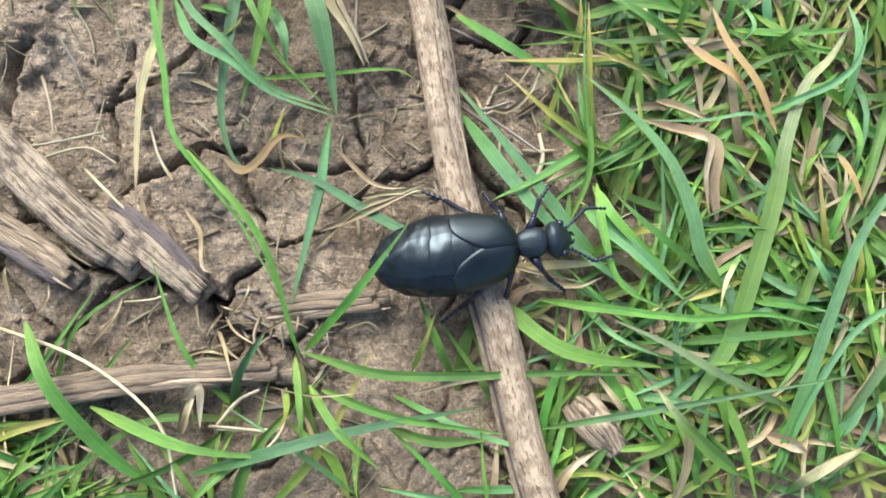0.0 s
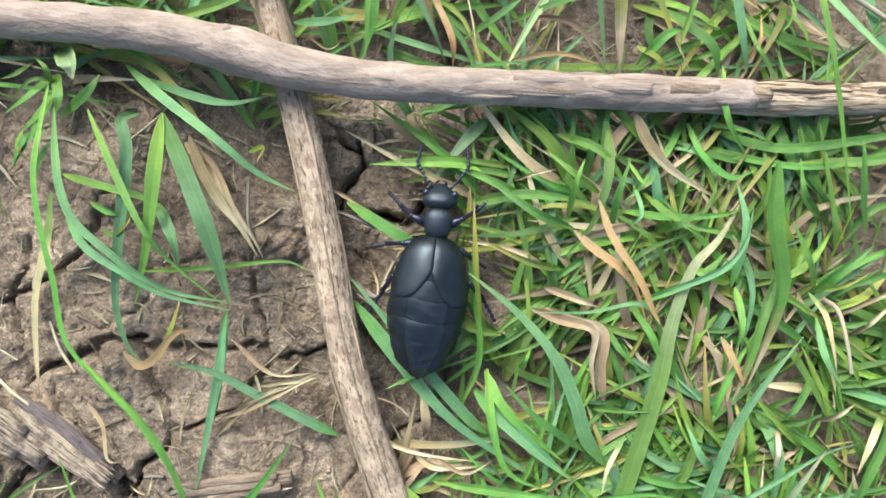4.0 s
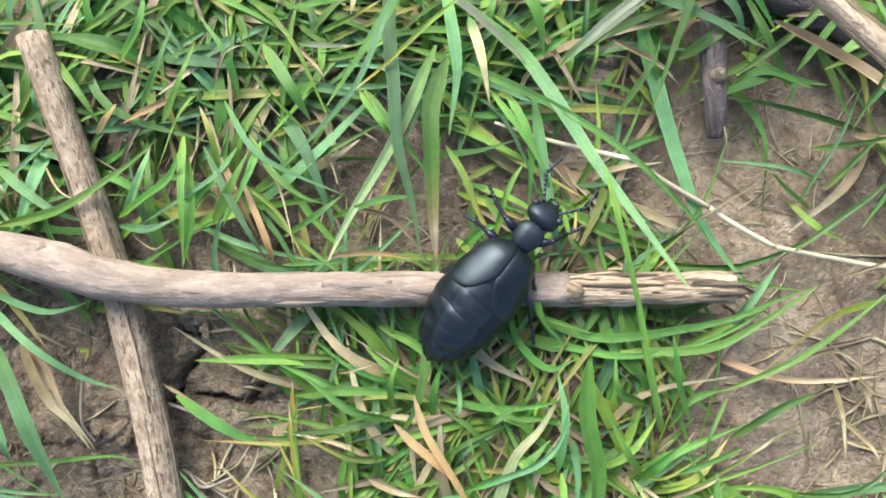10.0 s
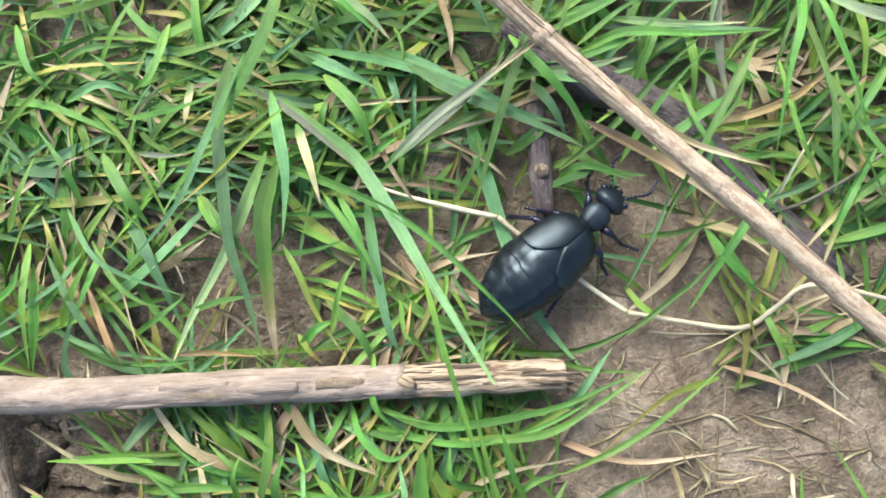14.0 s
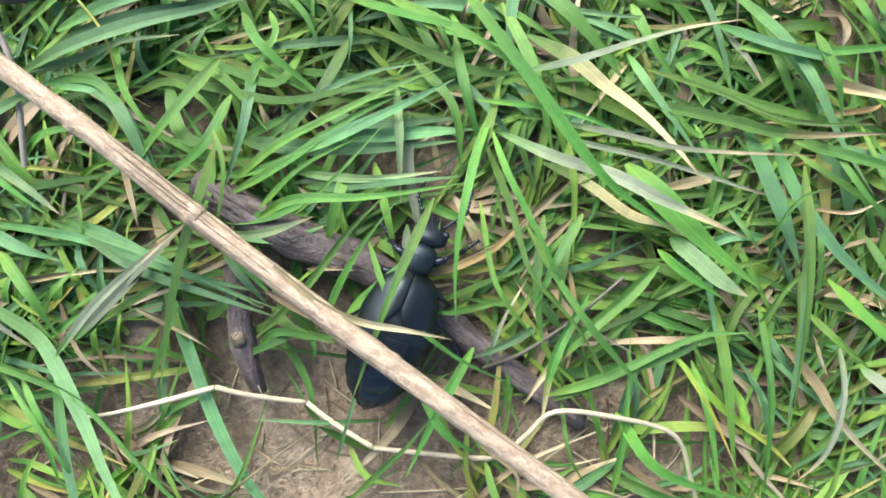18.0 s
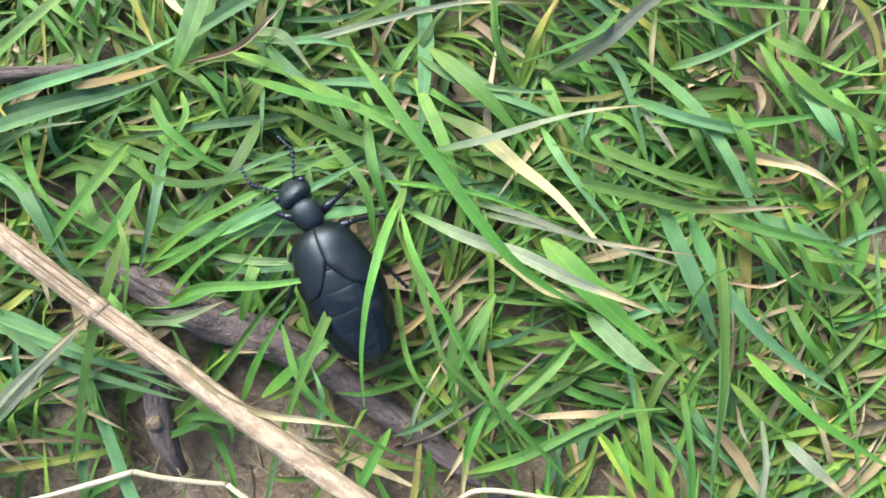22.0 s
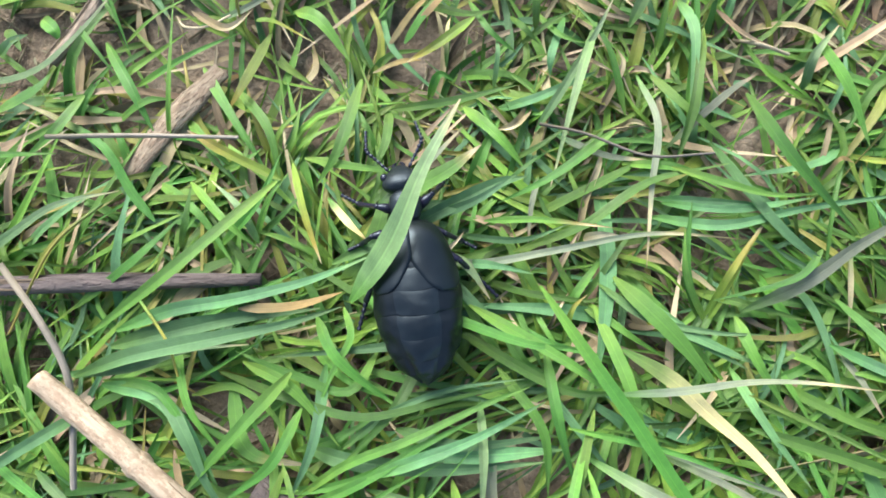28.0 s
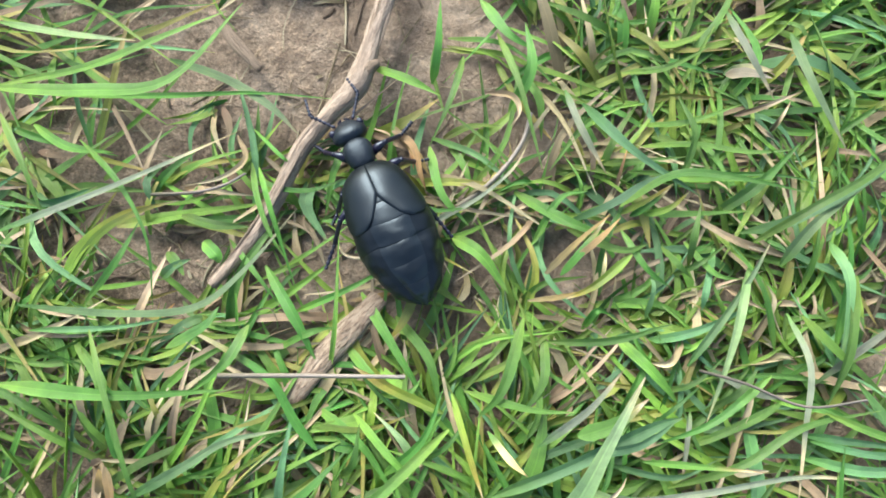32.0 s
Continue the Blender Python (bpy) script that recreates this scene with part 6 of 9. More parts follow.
blade("r", 1.5, (103.0, 170.8, 7.0), (110.8, 176.9, 9.0), (116.6, 182.9, 8.0))
blade("q", 1.1, (119.3, 168.6, 7.0), (127.5, 168.3, 9.0), (138.6, 167.0, 8.0))
blade("g", 0.7, (120.2, 171.8, 2.5), (125.2, 176.5, 5.5), (130.5, 180.1, 4.0))
blade("u", 0.5, (127.8, 182.7, 9.0), (134.4, 180.8, 10.0), (143.4, 177.3, 10.0), (154.1, 177.9, 8.0))
blade("g", 1.6, (152.0, 157.4, 2.5), (158.3, 155.3, 5.5), (170.0, 152.0, 4.0))
blade("g", 1.0, (134.0, 155.6, 2.5), (138.7, 162.5, 5.5), (143.4, 168.2, 4.0))
blade("y", 0.9, (131.2, 149.6, 2.5), (132.3, 154.9, 5.5), (135.0, 157.2, 4.0))
blade("g", 1.1, (119.9, 159.7, 2.5), (126.4, 157.5, 5.5), (137.6, 155.9, 4.0))
blade("p", 2.8, (42.9, -17.4, 4.0), (48.8, -6.8, 4.3), (51.9, 4.5, 4.6), (54.9, 17.7, 4.9), (56.3, 27.2, 4.9), (59.3, 37.0, 4.6), (63.5, 42.2, 4.3), (67.2, 49.3, 4.0))
blade("q", 2.9, (70.1, 55.1, 9.0), (70.3, 46.0, 8.6), (72.5, 37.0, 8.2), (72.7, 31.6, 7.4), (71.7, 25.2, 6.2), (69.7, 17.3, 5.0))
blade("b", 2.0, (57.3, -26.5, 4.0), (60.7, -13.2, 5.6), (63.9, 0.8, 7.2), (66.8, 11.0, 8.0), (71.0, 18.5, 8.0), (77.1, 27.2, 8.0))
blade("l", 2.1, (67.6, -17.4, 5.0), (71.4, -8.5, 7.7), (76.8, 0.9, 8.7), (82.4, 8.4, 8.0))
blade("b", 1.3, (58.3, -26.5, 4.0), (60.8, -15.9, 5.6), (66.9, -3.5, 7.2), (75.4, 3.4, 7.8), (82.8, 7.9, 7.4), (89.2, 9.9, 7.0))
blade("b", 2.2, (47.5, 2.3, 4.0), (43.1, 7.6, 5.6), (40.5, 13.9, 7.2), (36.2, 21.7, 8.0), (29.5, 28.6, 8.0), (21.4, 34.4, 8.0))
blade("y", 1.3, (28.1, 23.8, 3.0), (22.6, 25.0, 5.0), (15.8, 29.1, 5.7), (9.4, 34.4, 5.0))
blade("y", 0.9, (25.7, 23.6, 3.0), (23.8, 28.7, 5.7), (22.4, 38.4, 7.3), (21.6, 46.0, 8.0))
blade("g", 1.1, (39.9, 44.4, 3.0), (30.0, 41.2, 6.0), (19.8, 40.1, 6.0))
blade("y", 1.3, (37.5, 35.5, 3.0), (31.2, 36.6, 6.0), (22.2, 40.1, 5.0))
blade("o", 1.2, (42.0, 47.4, 7.0), (44.3, 41.6, 8.0), (48.9, 35.1, 9.0), (51.8, 30.1, 8.0), (53.6, 27.6, 7.0))
blade("d", 2.9, (46.3, 13.5, 3.0), (44.8, 19.0, 4.0), (44.6, 25.5, 5.0), (40.4, 27.2, 4.5), (34.3, 29.2, 4.0))
blade("g", 1.5, (18.3, -1.9, 3.0), (29.0, -2.5, 4.5), (42.6, -2.9, 6.0), (54.6, -1.3, 5.5), (66.1, -3.4, 5.0))
blade("l", 1.3, (60.6, -16.3, 4.0), (48.6, -12.0, 6.0), (38.2, -7.2, 6.3), (30.0, -4.2, 5.0))
blade("P", 1.1, (49.7, 8.1, 5.0), (46.6, 3.3, 7.0), (45.9, -1.2, 7.0))
blade("p", 2.2, (52.1, -27.4, 3.0), (44.4, -22.0, 6.3), (39.3, -17.5, 8.0), (36.0, -13.7, 8.0))
blade("b", 1.1, (81.4, 30.0, 4.0), (81.6, 23.9, 7.0), (85.7, 18.7, 6.0))
blade("w", 0.9, (80.9, 33.4, 6.0), (83.4, 31.5, 6.7), (85.4, 26.1, 6.7), (87.0, 21.1, 6.0))
blade("g", 1.8, (81.4, 34.1, 3.0), (82.9, 38.0, 7.0), (87.5, 42.7, 8.0))
blade("g", 1.3, (81.4, 34.6, 3.0), (77.7, 39.5, 7.0), (73.6, 46.4, 8.0))
blade("y", 0.7, (81.7, 34.6, 3.0), (83.9, 35.7, 7.0), (88.3, 38.4, 7.0))
blade("w", 0.7, (75.4, -3.2, 5.0), (78.6, -4.7, 6.0), (84.7, -0.8, 5.0))
blade("g", 0.9, (70.4, 5.7, 5.0), (71.9, -4.2, 6.3), (75.2, -12.2, 6.0), (78.8, -17.0, 4.0))
blade("o", 1.2, (64.8, 25.9, 5.0), (67.3, 21.2, 6.0), (69.4, 17.7, 5.0))
blade("g", 1.3, (45.3, 42.3, 3.0), (45.2, 48.5, 7.0), (46.8, 54.3, 7.0))
blade("g", 1.1, (38.0, 44.2, 3.0), (38.1, 49.9, 7.0), (39.3, 53.8, 7.0))
blade("g", 1.4, (38.8, 42.5, 4.0), (31.5, 44.8, 7.0), (22.9, 50.2, 6.0))
blade("g", 1.3, (43.6, 4.9, 4.0), (38.3, 8.3, 6.0), (33.5, 11.6, 6.3), (28.8, 16.0, 5.0))
blade("g", 1.4, (26.1, 17.9, 3.0), (27.3, 8.5, 5.7), (30.4, 1.4, 6.3), (38.2, -1.9, 5.0))
blade("b", 1.3, (66.3, 2.6, 4.0), (62.0, 6.1, 7.0), (59.4, 11.5, 6.0))
blade("b", 0.7, (54.4, 28.0, 5.0), (50.0, 30.8, 6.3), (41.7, 28.9, 6.7), (32.6, 28.3, 6.0))
blade("P", 3.0, (63.8, -26.3, 4.0), (66.5, -23.3, 6.0), (70.5, -21.0, 6.0))
blade("d", 2.9, (56.5, -20.9, 3.0), (59.5, -21.5, 5.0), (62.7, -23.0, 4.0))
blade("g", 1.3, (32.7, -14.5, 3.0), (35.3, -19.1, 6.0), (39.3, -22.8, 5.0))
blade("g", 1.6, (81.4, 46.8, 3.0), (75.3, 50.3, 8.0), (74.8, 56.3, 7.0))
blade("g", 1.3, (53.5, 42.9, 3.0), (55.2, 44.2, 8.0), (59.3, 46.7, 7.0))
blade("g", 2.4, (-28.2, 56.4, 8.0), (-29.1, 45.5, 8.0), (-30.3, 35.1, 6.7), (-32.8, 25.5, 4.0))
blade("b", 2.9, (-28.2, 56.4, 8.0), (-24.2, 47.6, 8.0), (-20.7, 39.6, 8.0), (-18.7, 32.0, 5.5), (-17.4, 25.6, 3.0))
blade("b", 1.6, (-36.5, 64.7, 3.0), (-29.0, 59.2, 6.0), (-19.9, 53.3, 9.0), (-13.5, 48.3, 6.5), (-7.8, 45.7, 4.0))
blade("g", 1.2, (-40.8, 56.6, 6.0), (-35.8, 47.7, 7.5), (-30.0, 38.2, 9.0), (-25.9, 32.5, 6.0), (-18.1, 25.7, 3.0))
blade("g", 1.3, (-45.4, 46.1, 4.0), (-38.9, 44.7, 5.3), (-32.1, 43.3, 5.7), (-28.7, 41.6, 5.0))
blade("b", 1.3, (-45.3, 42.3, 4.0), (-40.9, 35.3, 6.0), (-33.9, 31.4, 8.0), (-27.8, 27.6, 5.5), (-17.6, 25.3, 3.0))
blade("b", 2.0, (-29.8, 42.4, 4.0), (-26.6, 37.2, 6.0), (-26.0, 32.2, 4.0))
blade("b", 1.7, (1.5, 4.9, 2.0), (-3.5, 6.9, 2.0), (-12.4, 10.9, 2.0), (-20.2, 14.6, 2.5), (-27.7, 15.9, 3.0))
blade("b", 1.6, (-20.8, 4.2, 1.0), (-19.0, 15.6, 2.0), (-18.5, 24.5, 2.0))
blade("d", 2.8, (-27.1, 53.0, 1.0), (-22.0, 48.5, 2.0), (-18.8, 42.0, 2.0))
blade("d", 1.4, (-26.5, 52.1, 1.0), (-22.8, 44.6, 2.0), (-21.2, 41.4, 2.0))
blade("g", 0.8, (-33.8, 30.7, 1.0), (-21.1, 32.2, 2.3), (-9.4, 34.0, 3.0), (-5.0, 32.7, 3.0))
blade("d", 1.7, (-19.3, 3.3, 1.0), (-13.5, 9.9, 1.7), (-6.7, 13.5, 2.0), (-2.0, 15.7, 2.0))
blade("b", 1.3, (-34.5, 62.9, 3.0), (-23.3, 59.6, 6.3), (-17.5, 59.0, 7.0), (-12.4, 60.9, 5.0))
blade("g", 1.7, (-30.3, 72.6, 3.0), (-21.9, 74.6, 5.0), (-15.7, 76.8, 7.0), (-6.9, 83.2, 7.0), (-1.8, 88.0, 7.0))
blade("b", 1.7, (-30.7, 82.8, 3.0), (-24.9, 79.0, 5.0), (-18.9, 75.5, 5.7), (-14.5, 74.1, 5.0))
blade("b", 1.3, (-9.6, 73.5, 3.0), (-3.1, 73.3, 6.0), (0.9, 75.4, 4.0))
blade("g", 1.3, (-9.7, 74.9, 3.0), (-4.3, 78.3, 5.7), (0.5, 81.8, 7.3), (2.2, 86.2, 8.0))
blade("g", 1.3, (0.8, 89.6, 3.0), (2.8, 79.1, 8.0), (2.8, 67.8, 6.0))
blade("b", 1.3, (5.1, 87.4, 5.0), (9.5, 80.0, 6.3), (13.5, 73.1, 5.7), (15.8, 68.6, 3.0))
blade("o", 1.1, (8.0, 85.7, 5.0), (11.8, 78.4, 6.0), (14.1, 72.7, 3.0))
blade("g", 1.5, (6.4, 74.6, 3.0), (10.4, 80.8, 7.0), (13.8, 87.0, 8.0))
blade("g", 1.1, (12.2, 90.0, 4.0), (17.5, 83.1, 6.7), (22.3, 79.7, 7.3), (26.4, 78.5, 6.0))
blade("g", 1.5, (25.6, 25.4, 2.0), (21.1, 21.5, 3.3), (15.7, 17.5, 4.0), (9.2, 13.7, 4.0))
blade("b", 1.9, (26.8, 6.5, 2.0), (22.8, 9.8, 3.0), (14.7, 18.4, 4.0), (7.4, 26.5, 3.5), (1.2, 32.8, 3.0))
blade("P", 3.0, (-43.9, 73.6, 3.0), (-40.9, 76.7, 6.0), (-40.1, 80.4, 6.0))
blade("g", 1.5, (-46.5, 55.5, 3.0), (-40.9, 59.4, 6.0), (-39.2, 62.2, 6.0))
blade("u", 0.8, (-4.8, 43.8, 1.0), (1.1, 42.2, 1.0), (5.6, 40.6, 1.0))
blade("u", 0.6, (1.7, 31.5, 1.0), (7.8, 27.9, 1.0), (16.9, 22.6, 1.0))
blade("g", 1.5, (61.0, 61.7, 1.5), (66.5, 59.3, 3.0), (73.4, 58.1, 4.5), (83.9, 59.8, 5.5), (94.4, 62.4, 5.5), (101.3, 65.4, 5.0), (109.4, 68.4, 4.0))
blade("g", 1.3, (58.6, 58.4, 1.5), (66.6, 56.4, 3.0), (76.3, 55.2, 4.5), (86.0, 56.8, 5.0), (95.6, 60.9, 5.0), (102.6, 65.8, 4.0))
blade("g", 1.1, (61.6, 70.9, 5.0), (62.0, 62.4, 7.0), (67.3, 56.3, 4.0))
blade("d", 4.0, (47.5, 62.1, 5.0), (50.1, 57.3, 5.0), (55.0, 52.8, 4.5), (64.3, 48.6, 3.0))
blade("l", 2.1, (43.2, 105.2, 7.0), (37.0, 90.0, 5.7), (30.1, 77.3, 4.2), (25.8, 68.3, 2.5))
blade("l", 2.0, (23.6, 60.1, 1.5), (20.2, 56.3, 3.0), (14.0, 47.8, 3.0))
blade("b", 2.4, (37.5, 121.5, 8.0), (35.5, 110.2, 8.4), (36.7, 98.1, 8.8), (37.6, 88.9, 8.0), (40.2, 79.6, 6.0), (42.4, 68.8, 4.0))
blade("q", 2.8, (45.1, 103.3, 7.0), (42.9, 95.7, 7.0), (43.1, 89.1, 7.0), (43.9, 77.7, 5.5), (44.8, 68.9, 4.0))
blade("b", 2.0, (43.9, 115.5, 7.0), (45.7, 107.7, 8.3), (46.8, 100.4, 8.0), (45.9, 90.7, 6.0))
blade("b", 1.1, (40.0, 121.2, 9.0), (35.3, 108.6, 11.0), (31.6, 97.4, 13.0), (25.4, 90.3, 10.5), (19.0, 83.8, 8.0))
blade("y", 0.7, (46.7, 112.2, 9.0), (41.5, 107.1, 10.3), (35.0, 100.8, 9.3), (27.5, 95.5, 6.0))
blade("P", 2.1, (48.3, 110.0, 7.0), (50.4, 104.2, 8.0), (52.5, 95.9, 6.0))
blade("g", 1.1, (52.1, 99.1, 5.0), (58.1, 91.4, 7.0), (62.1, 84.8, 7.0), (63.1, 81.0, 5.0))
blade("y", 1.1, (45.4, 89.4, 4.0), (48.6, 84.5, 5.3), (51.6, 77.9, 5.3), (56.5, 70.1, 4.0))
blade("b", 1.9, (59.8, 98.4, 4.0), (62.1, 84.8, 6.0), (64.2, 75.3, 6.0), (66.3, 70.3, 4.0))
blade("g", 1.9, (14.0, 105.1, 4.0), (19.3, 98.0, 7.0), (22.8, 92.4, 5.0))
blade("d", 0.8, (6.4, 97.1, 5.0), (8.8, 102.5, 7.0), (12.6, 104.9, 5.0))
blade("b", 0.9, (10.4, 87.6, 4.0), (7.6, 82.6, 6.0), (1.0, 77.7, 6.0), (-5.9, 73.6, 4.0))
blade("g", 1.7, (2.2, 85.5, 4.0), (3.6, 74.9, 6.0), (1.4, 66.8, 3.0))
blade("b", 1.1, (7.9, 95.3, 4.0), (13.3, 87.5, 6.0), (19.1, 83.9, 6.0), (29.0, 80.2, 4.0))
blade("g", 1.3, (14.3, 88.7, 4.0), (12.9, 81.8, 7.0), (8.7, 74.0, 5.0))
blade("o", 1.1, (11.5, 81.8, 4.0), (16.4, 72.3, 6.0), (17.1, 68.1, 3.0))
blade("g", 0.9, (18.2, 110.8, 5.0), (27.9, 112.0, 8.0), (35.9, 115.3, 7.0))
blade("r", 1.2, (20.2, 105.1, 5.0), (25.8, 104.3, 7.0), (30.2, 104.9, 6.0))
blade("o", 1.2, (-1.4, 95.1, 4.0), (-4.6, 93.0, 5.0), (-9.1, 90.8, 4.0))
blade("P", 1.9, (29.3, 117.1, 4.0), (29.4, 113.1, 6.0), (28.9, 109.8, 6.0))
blade("g", 1.4, (33.2, 45.2, 3.0), (26.0, 48.9, 5.0), (17.8, 51.6, 4.0))
blade("g", 1.3, (43.1, 48.7, 3.0), (37.8, 51.6, 6.0), (33.2, 55.1, 5.0))
blade("g", 1.7, (43.5, 60.0, 4.0), (43.6, 51.8, 6.0), (41.8, 44.0, 6.0), (37.6, 37.3, 4.0))
blade("y", 1.1, (20.7, 36.1, 2.0), (21.3, 42.8, 4.0), (21.1, 48.7, 4.0))
blade("g", 1.5, (76.4, 55.9, 4.0), (90.6, 57.4, 6.0), (99.9, 62.7, 6.3), (108.7, 68.3, 5.0))
blade("g", 1.2, (94.5, 49.6, 3.0), (105.7, 55.6, 4.3), (114.9, 62.8, 5.0), (123.4, 70.8, 5.0))
blade("r", 2.1, (63.5, 103.7, 5.0), (70.9, 109.2, 8.3), (77.1, 114.4, 10.0), (83.3, 121.0, 10.0))
blade("b", 1.7, (66.0, 121.1, 6.0), (76.3, 114.8, 8.7), (87.4, 110.3, 9.3), (97.2, 106.2, 8.0))
blade("d", 2.6, (96.5, 110.3, 10.0), (106.5, 104.9, 10.7), (113.9, 100.6, 10.7), (120.4, 95.8, 10.0))
blade("o", 1.3, (120.2, 111.2, 5.0), (126.7, 112.8, 7.0), (132.6, 115.4, 8.0), (137.0, 119.3, 8.0))
blade("r", 1.4, (118.5, 119.8, 5.0), (118.5, 115.1, 8.0), (121.6, 111.0, 6.0))
blade("b", 0.6, (105.0, 82.0, 4.0), (108.9, 92.4, 8.0), (112.4, 101.9, 8.0))
blade("g", 1.0, (105.6, 74.1, 3.0), (113.4, 81.2, 5.0), (116.7, 84.2, 6.0), (122.3, 90.1, 6.0))
blade("g", 1.5, (118.9, 93.0, 4.0), (122.8, 86.2, 7.0), (128.5, 81.5, 4.0))
blade("g", 0.9, (130.5, 123.0, 5.0), (132.1, 109.6, 9.0), (138.3, 100.0, 6.0))
blade("d", 1.4, (116.1, 84.2, 1.0), (121.1, 77.3, 1.5), (126.0, 73.5, 2.0), (133.5, 66.6, 1.5), (134.6, 61.5, 1.0))
blade("d", 1.1, (118.1, 54.0, 1.0), (120.2, 50.0, 1.0), (121.8, 46.0, 1.0))
blade("d", 1.3, (114.1, 51.9, 1.0), (116.3, 45.9, 1.0), (117.5, 37.8, 1.0))
blade("w", 1.0, (136.2, 49.4, 1.0), (135.8, 46.6, 2.0), (136.8, 43.1, 1.0))
blade("w", 0.8, (126.6, 38.0, 1.0), (131.2, 42.4, 1.7), (137.1, 44.5, 1.7), (143.6, 45.5, 1.0))
blade("d", 1.1, (122.3, 48.0, 1.0), (126.3, 48.3, 1.0), (130.3, 49.2, 1.0))
blade("d", 1.0, (109.9, 55.9, 1.0), (114.9, 57.0, 1.0), (120.1, 54.1, 1.0))
blade("d", 1.0, (126.9, 60.3, 1.0), (131.0, 58.3, 1.0), (137.1, 57.5, 1.0))
blade("d", 1.1, (115.3, 45.9, 1.0), (121.5, 40.9, 1.0), (123.6, 37.7, 1.0))
blade("g", 1.3, (-2.3, 91.2, 4.0), (1.4, 97.6, 7.0), (3.5, 104.4, 6.0))
blade("g", 1.1, (-6.2, 93.0, 4.0), (-2.4, 99.4, 7.0), (-0.3, 107.2, 6.0))
blade("g", 1.3, (10.3, 96.3, 4.0), (8.8, 102.5, 7.0), (3.5, 109.2, 6.0))
blade("y", 1.1, (7.5, 83.6, 4.0), (6.6, 89.3, 6.0), (4.1, 94.1, 5.0))
blade("g", 1.3, (-10.1, 100.7, 4.0), (-5.4, 106.8, 7.0), (-5.2, 113.7, 6.0))
blade("g", 1.3, (20.6, 116.9, 4.0), (18.0, 118.6, 7.0), (12.8, 121.7, 6.0))
blade("g", 1.3, (30.6, 97.8, 4.0), (34.5, 92.7, 7.0), (36.9, 90.1, 5.0))
blade("r", 1.5, (38.8, 117.0, 5.0), (47.2, 112.0, 7.0), (54.4, 106.2, 7.3), (58.2, 102.8, 6.0))
blade("g", 1.9, (40.8, 145.3, 7.0), (47.5, 136.9, 9.7), (55.6, 130.2, 10.3), (62.8, 123.9, 9.0))
blade("r", 1.7, (63.1, 101.9, 9.0), (70.4, 109.2, 11.7), (78.4, 114.9, 14.7), (87.7, 120.9, 18.0))
blade("b", 1.5, (49.5, 123.7, 4.0), (65.1, 120.5, 6.0), (79.3, 115.2, 8.0), (86.2, 112.3, 7.0), (94.7, 107.5, 6.0))
blade("g", 1.2, (54.9, 98.7, 5.0), (59.2, 90.6, 7.0), (59.9, 79.7, 4.0))
blade("g", 1.8, (88.9, 121.7, 4.0), (95.8, 122.1, 6.7), (101.4, 123.6, 7.7), (106.1, 124.9, 7.0))
blade("b", 1.7, (88.4, 117.9, 5.0), (91.8, 113.0, 7.0), (95.0, 107.8, 4.0))
blade("g", 1.3, (90.2, 127.7, 5.0), (98.0, 133.1, 7.0), (107.4, 136.9, 9.0), (118.6, 141.7, 8.5), (125.3, 144.0, 8.0))
blade("b", 2.6, (92.2, 135.0, 4.0), (99.8, 133.3, 6.0), (113.8, 132.2, 6.7), (128.0, 132.8, 6.0))
blade("b", 1.8, (102.4, 126.8, 5.0), (113.4, 126.3, 8.0), (127.5, 126.9, 7.0))
blade("l", 1.3, (118.0, 142.1, 6.0), (118.2, 133.7, 9.0), (117.7, 123.2, 6.0))
blade("d", 1.7, (145.4, 125.4, 4.0), (134.8, 117.0, 6.0), (130.8, 114.3, 6.3), (123.5, 112.6, 5.0))
blade("g", 1.1, (131.0, 133.3, 9.0), (134.7, 121.9, 10.5), (137.3, 111.0, 12.0), (143.9, 102.7, 10.0), (149.7, 92.3, 8.0))
blade("q", 1.6, (147.1, 107.1, 6.0), (140.7, 97.2, 8.0), (138.4, 85.8, 5.0))
blade("g", 1.8, (140.8, 89.8, 4.0), (150.7, 93.9, 6.0), (161.8, 97.2, 6.7), (166.2, 100.7, 6.0))
blade("d", 1.9, (162.0, 89.0, 2.0), (168.4, 83.4, 4.0), (174.6, 79.0, 3.0))
blade("d", 1.7, (71.5, 135.0, 3.0), (74.2, 126.9, 5.0), (74.4, 121.8, 4.0))
blade("P", 2.8, (139.3, 149.0, 7.0), (146.0, 144.6, 8.2), (150.8, 139.6, 9.4), (155.4, 135.1, 10.8), (159.0, 130.3, 12.4), (163.5, 123.3, 14.0))
blade("r", 2.5, (133.0, 133.9, 8.0), (142.2, 128.7, 10.0), (150.3, 125.3, 12.0), (156.8, 121.5, 12.4), (163.8, 118.2, 11.2), (170.9, 114.8, 10.0))
blade("r", 1.2, (142.7, 134.5, 9.0), (151.7, 130.7, 15.0), (157.9, 126.9, 23.3), (168.7, 123.8, 34.0))
blade("r", 1.4, (136.2, 142.6, 8.0), (145.6, 143.3, 11.0), (154.4, 144.8, 14.0), (160.7, 145.1, 18.0), (167.0, 144.5, 22.0))
blade("q", 1.9, (157.4, 137.2, 7.0), (169.0, 133.4, 9.0), (178.9, 130.4, 10.0), (194.5, 129.7, 10.0))
blade("d", 2.8, (182.3, 140.5, 6.0), (189.6, 137.9, 7.3), (196.4, 135.6, 7.7), (202.7, 131.4, 7.0))
blade("b", 2.4, (196.7, 151.4, 6.0), (199.5, 143.0, 9.0), (202.5, 138.7, 8.0))
blade("b", 1.7, (169.8, 149.0, 7.0), (176.7, 145.2, 9.0), (185.0, 142.3, 9.7), (189.3, 141.3, 9.0))
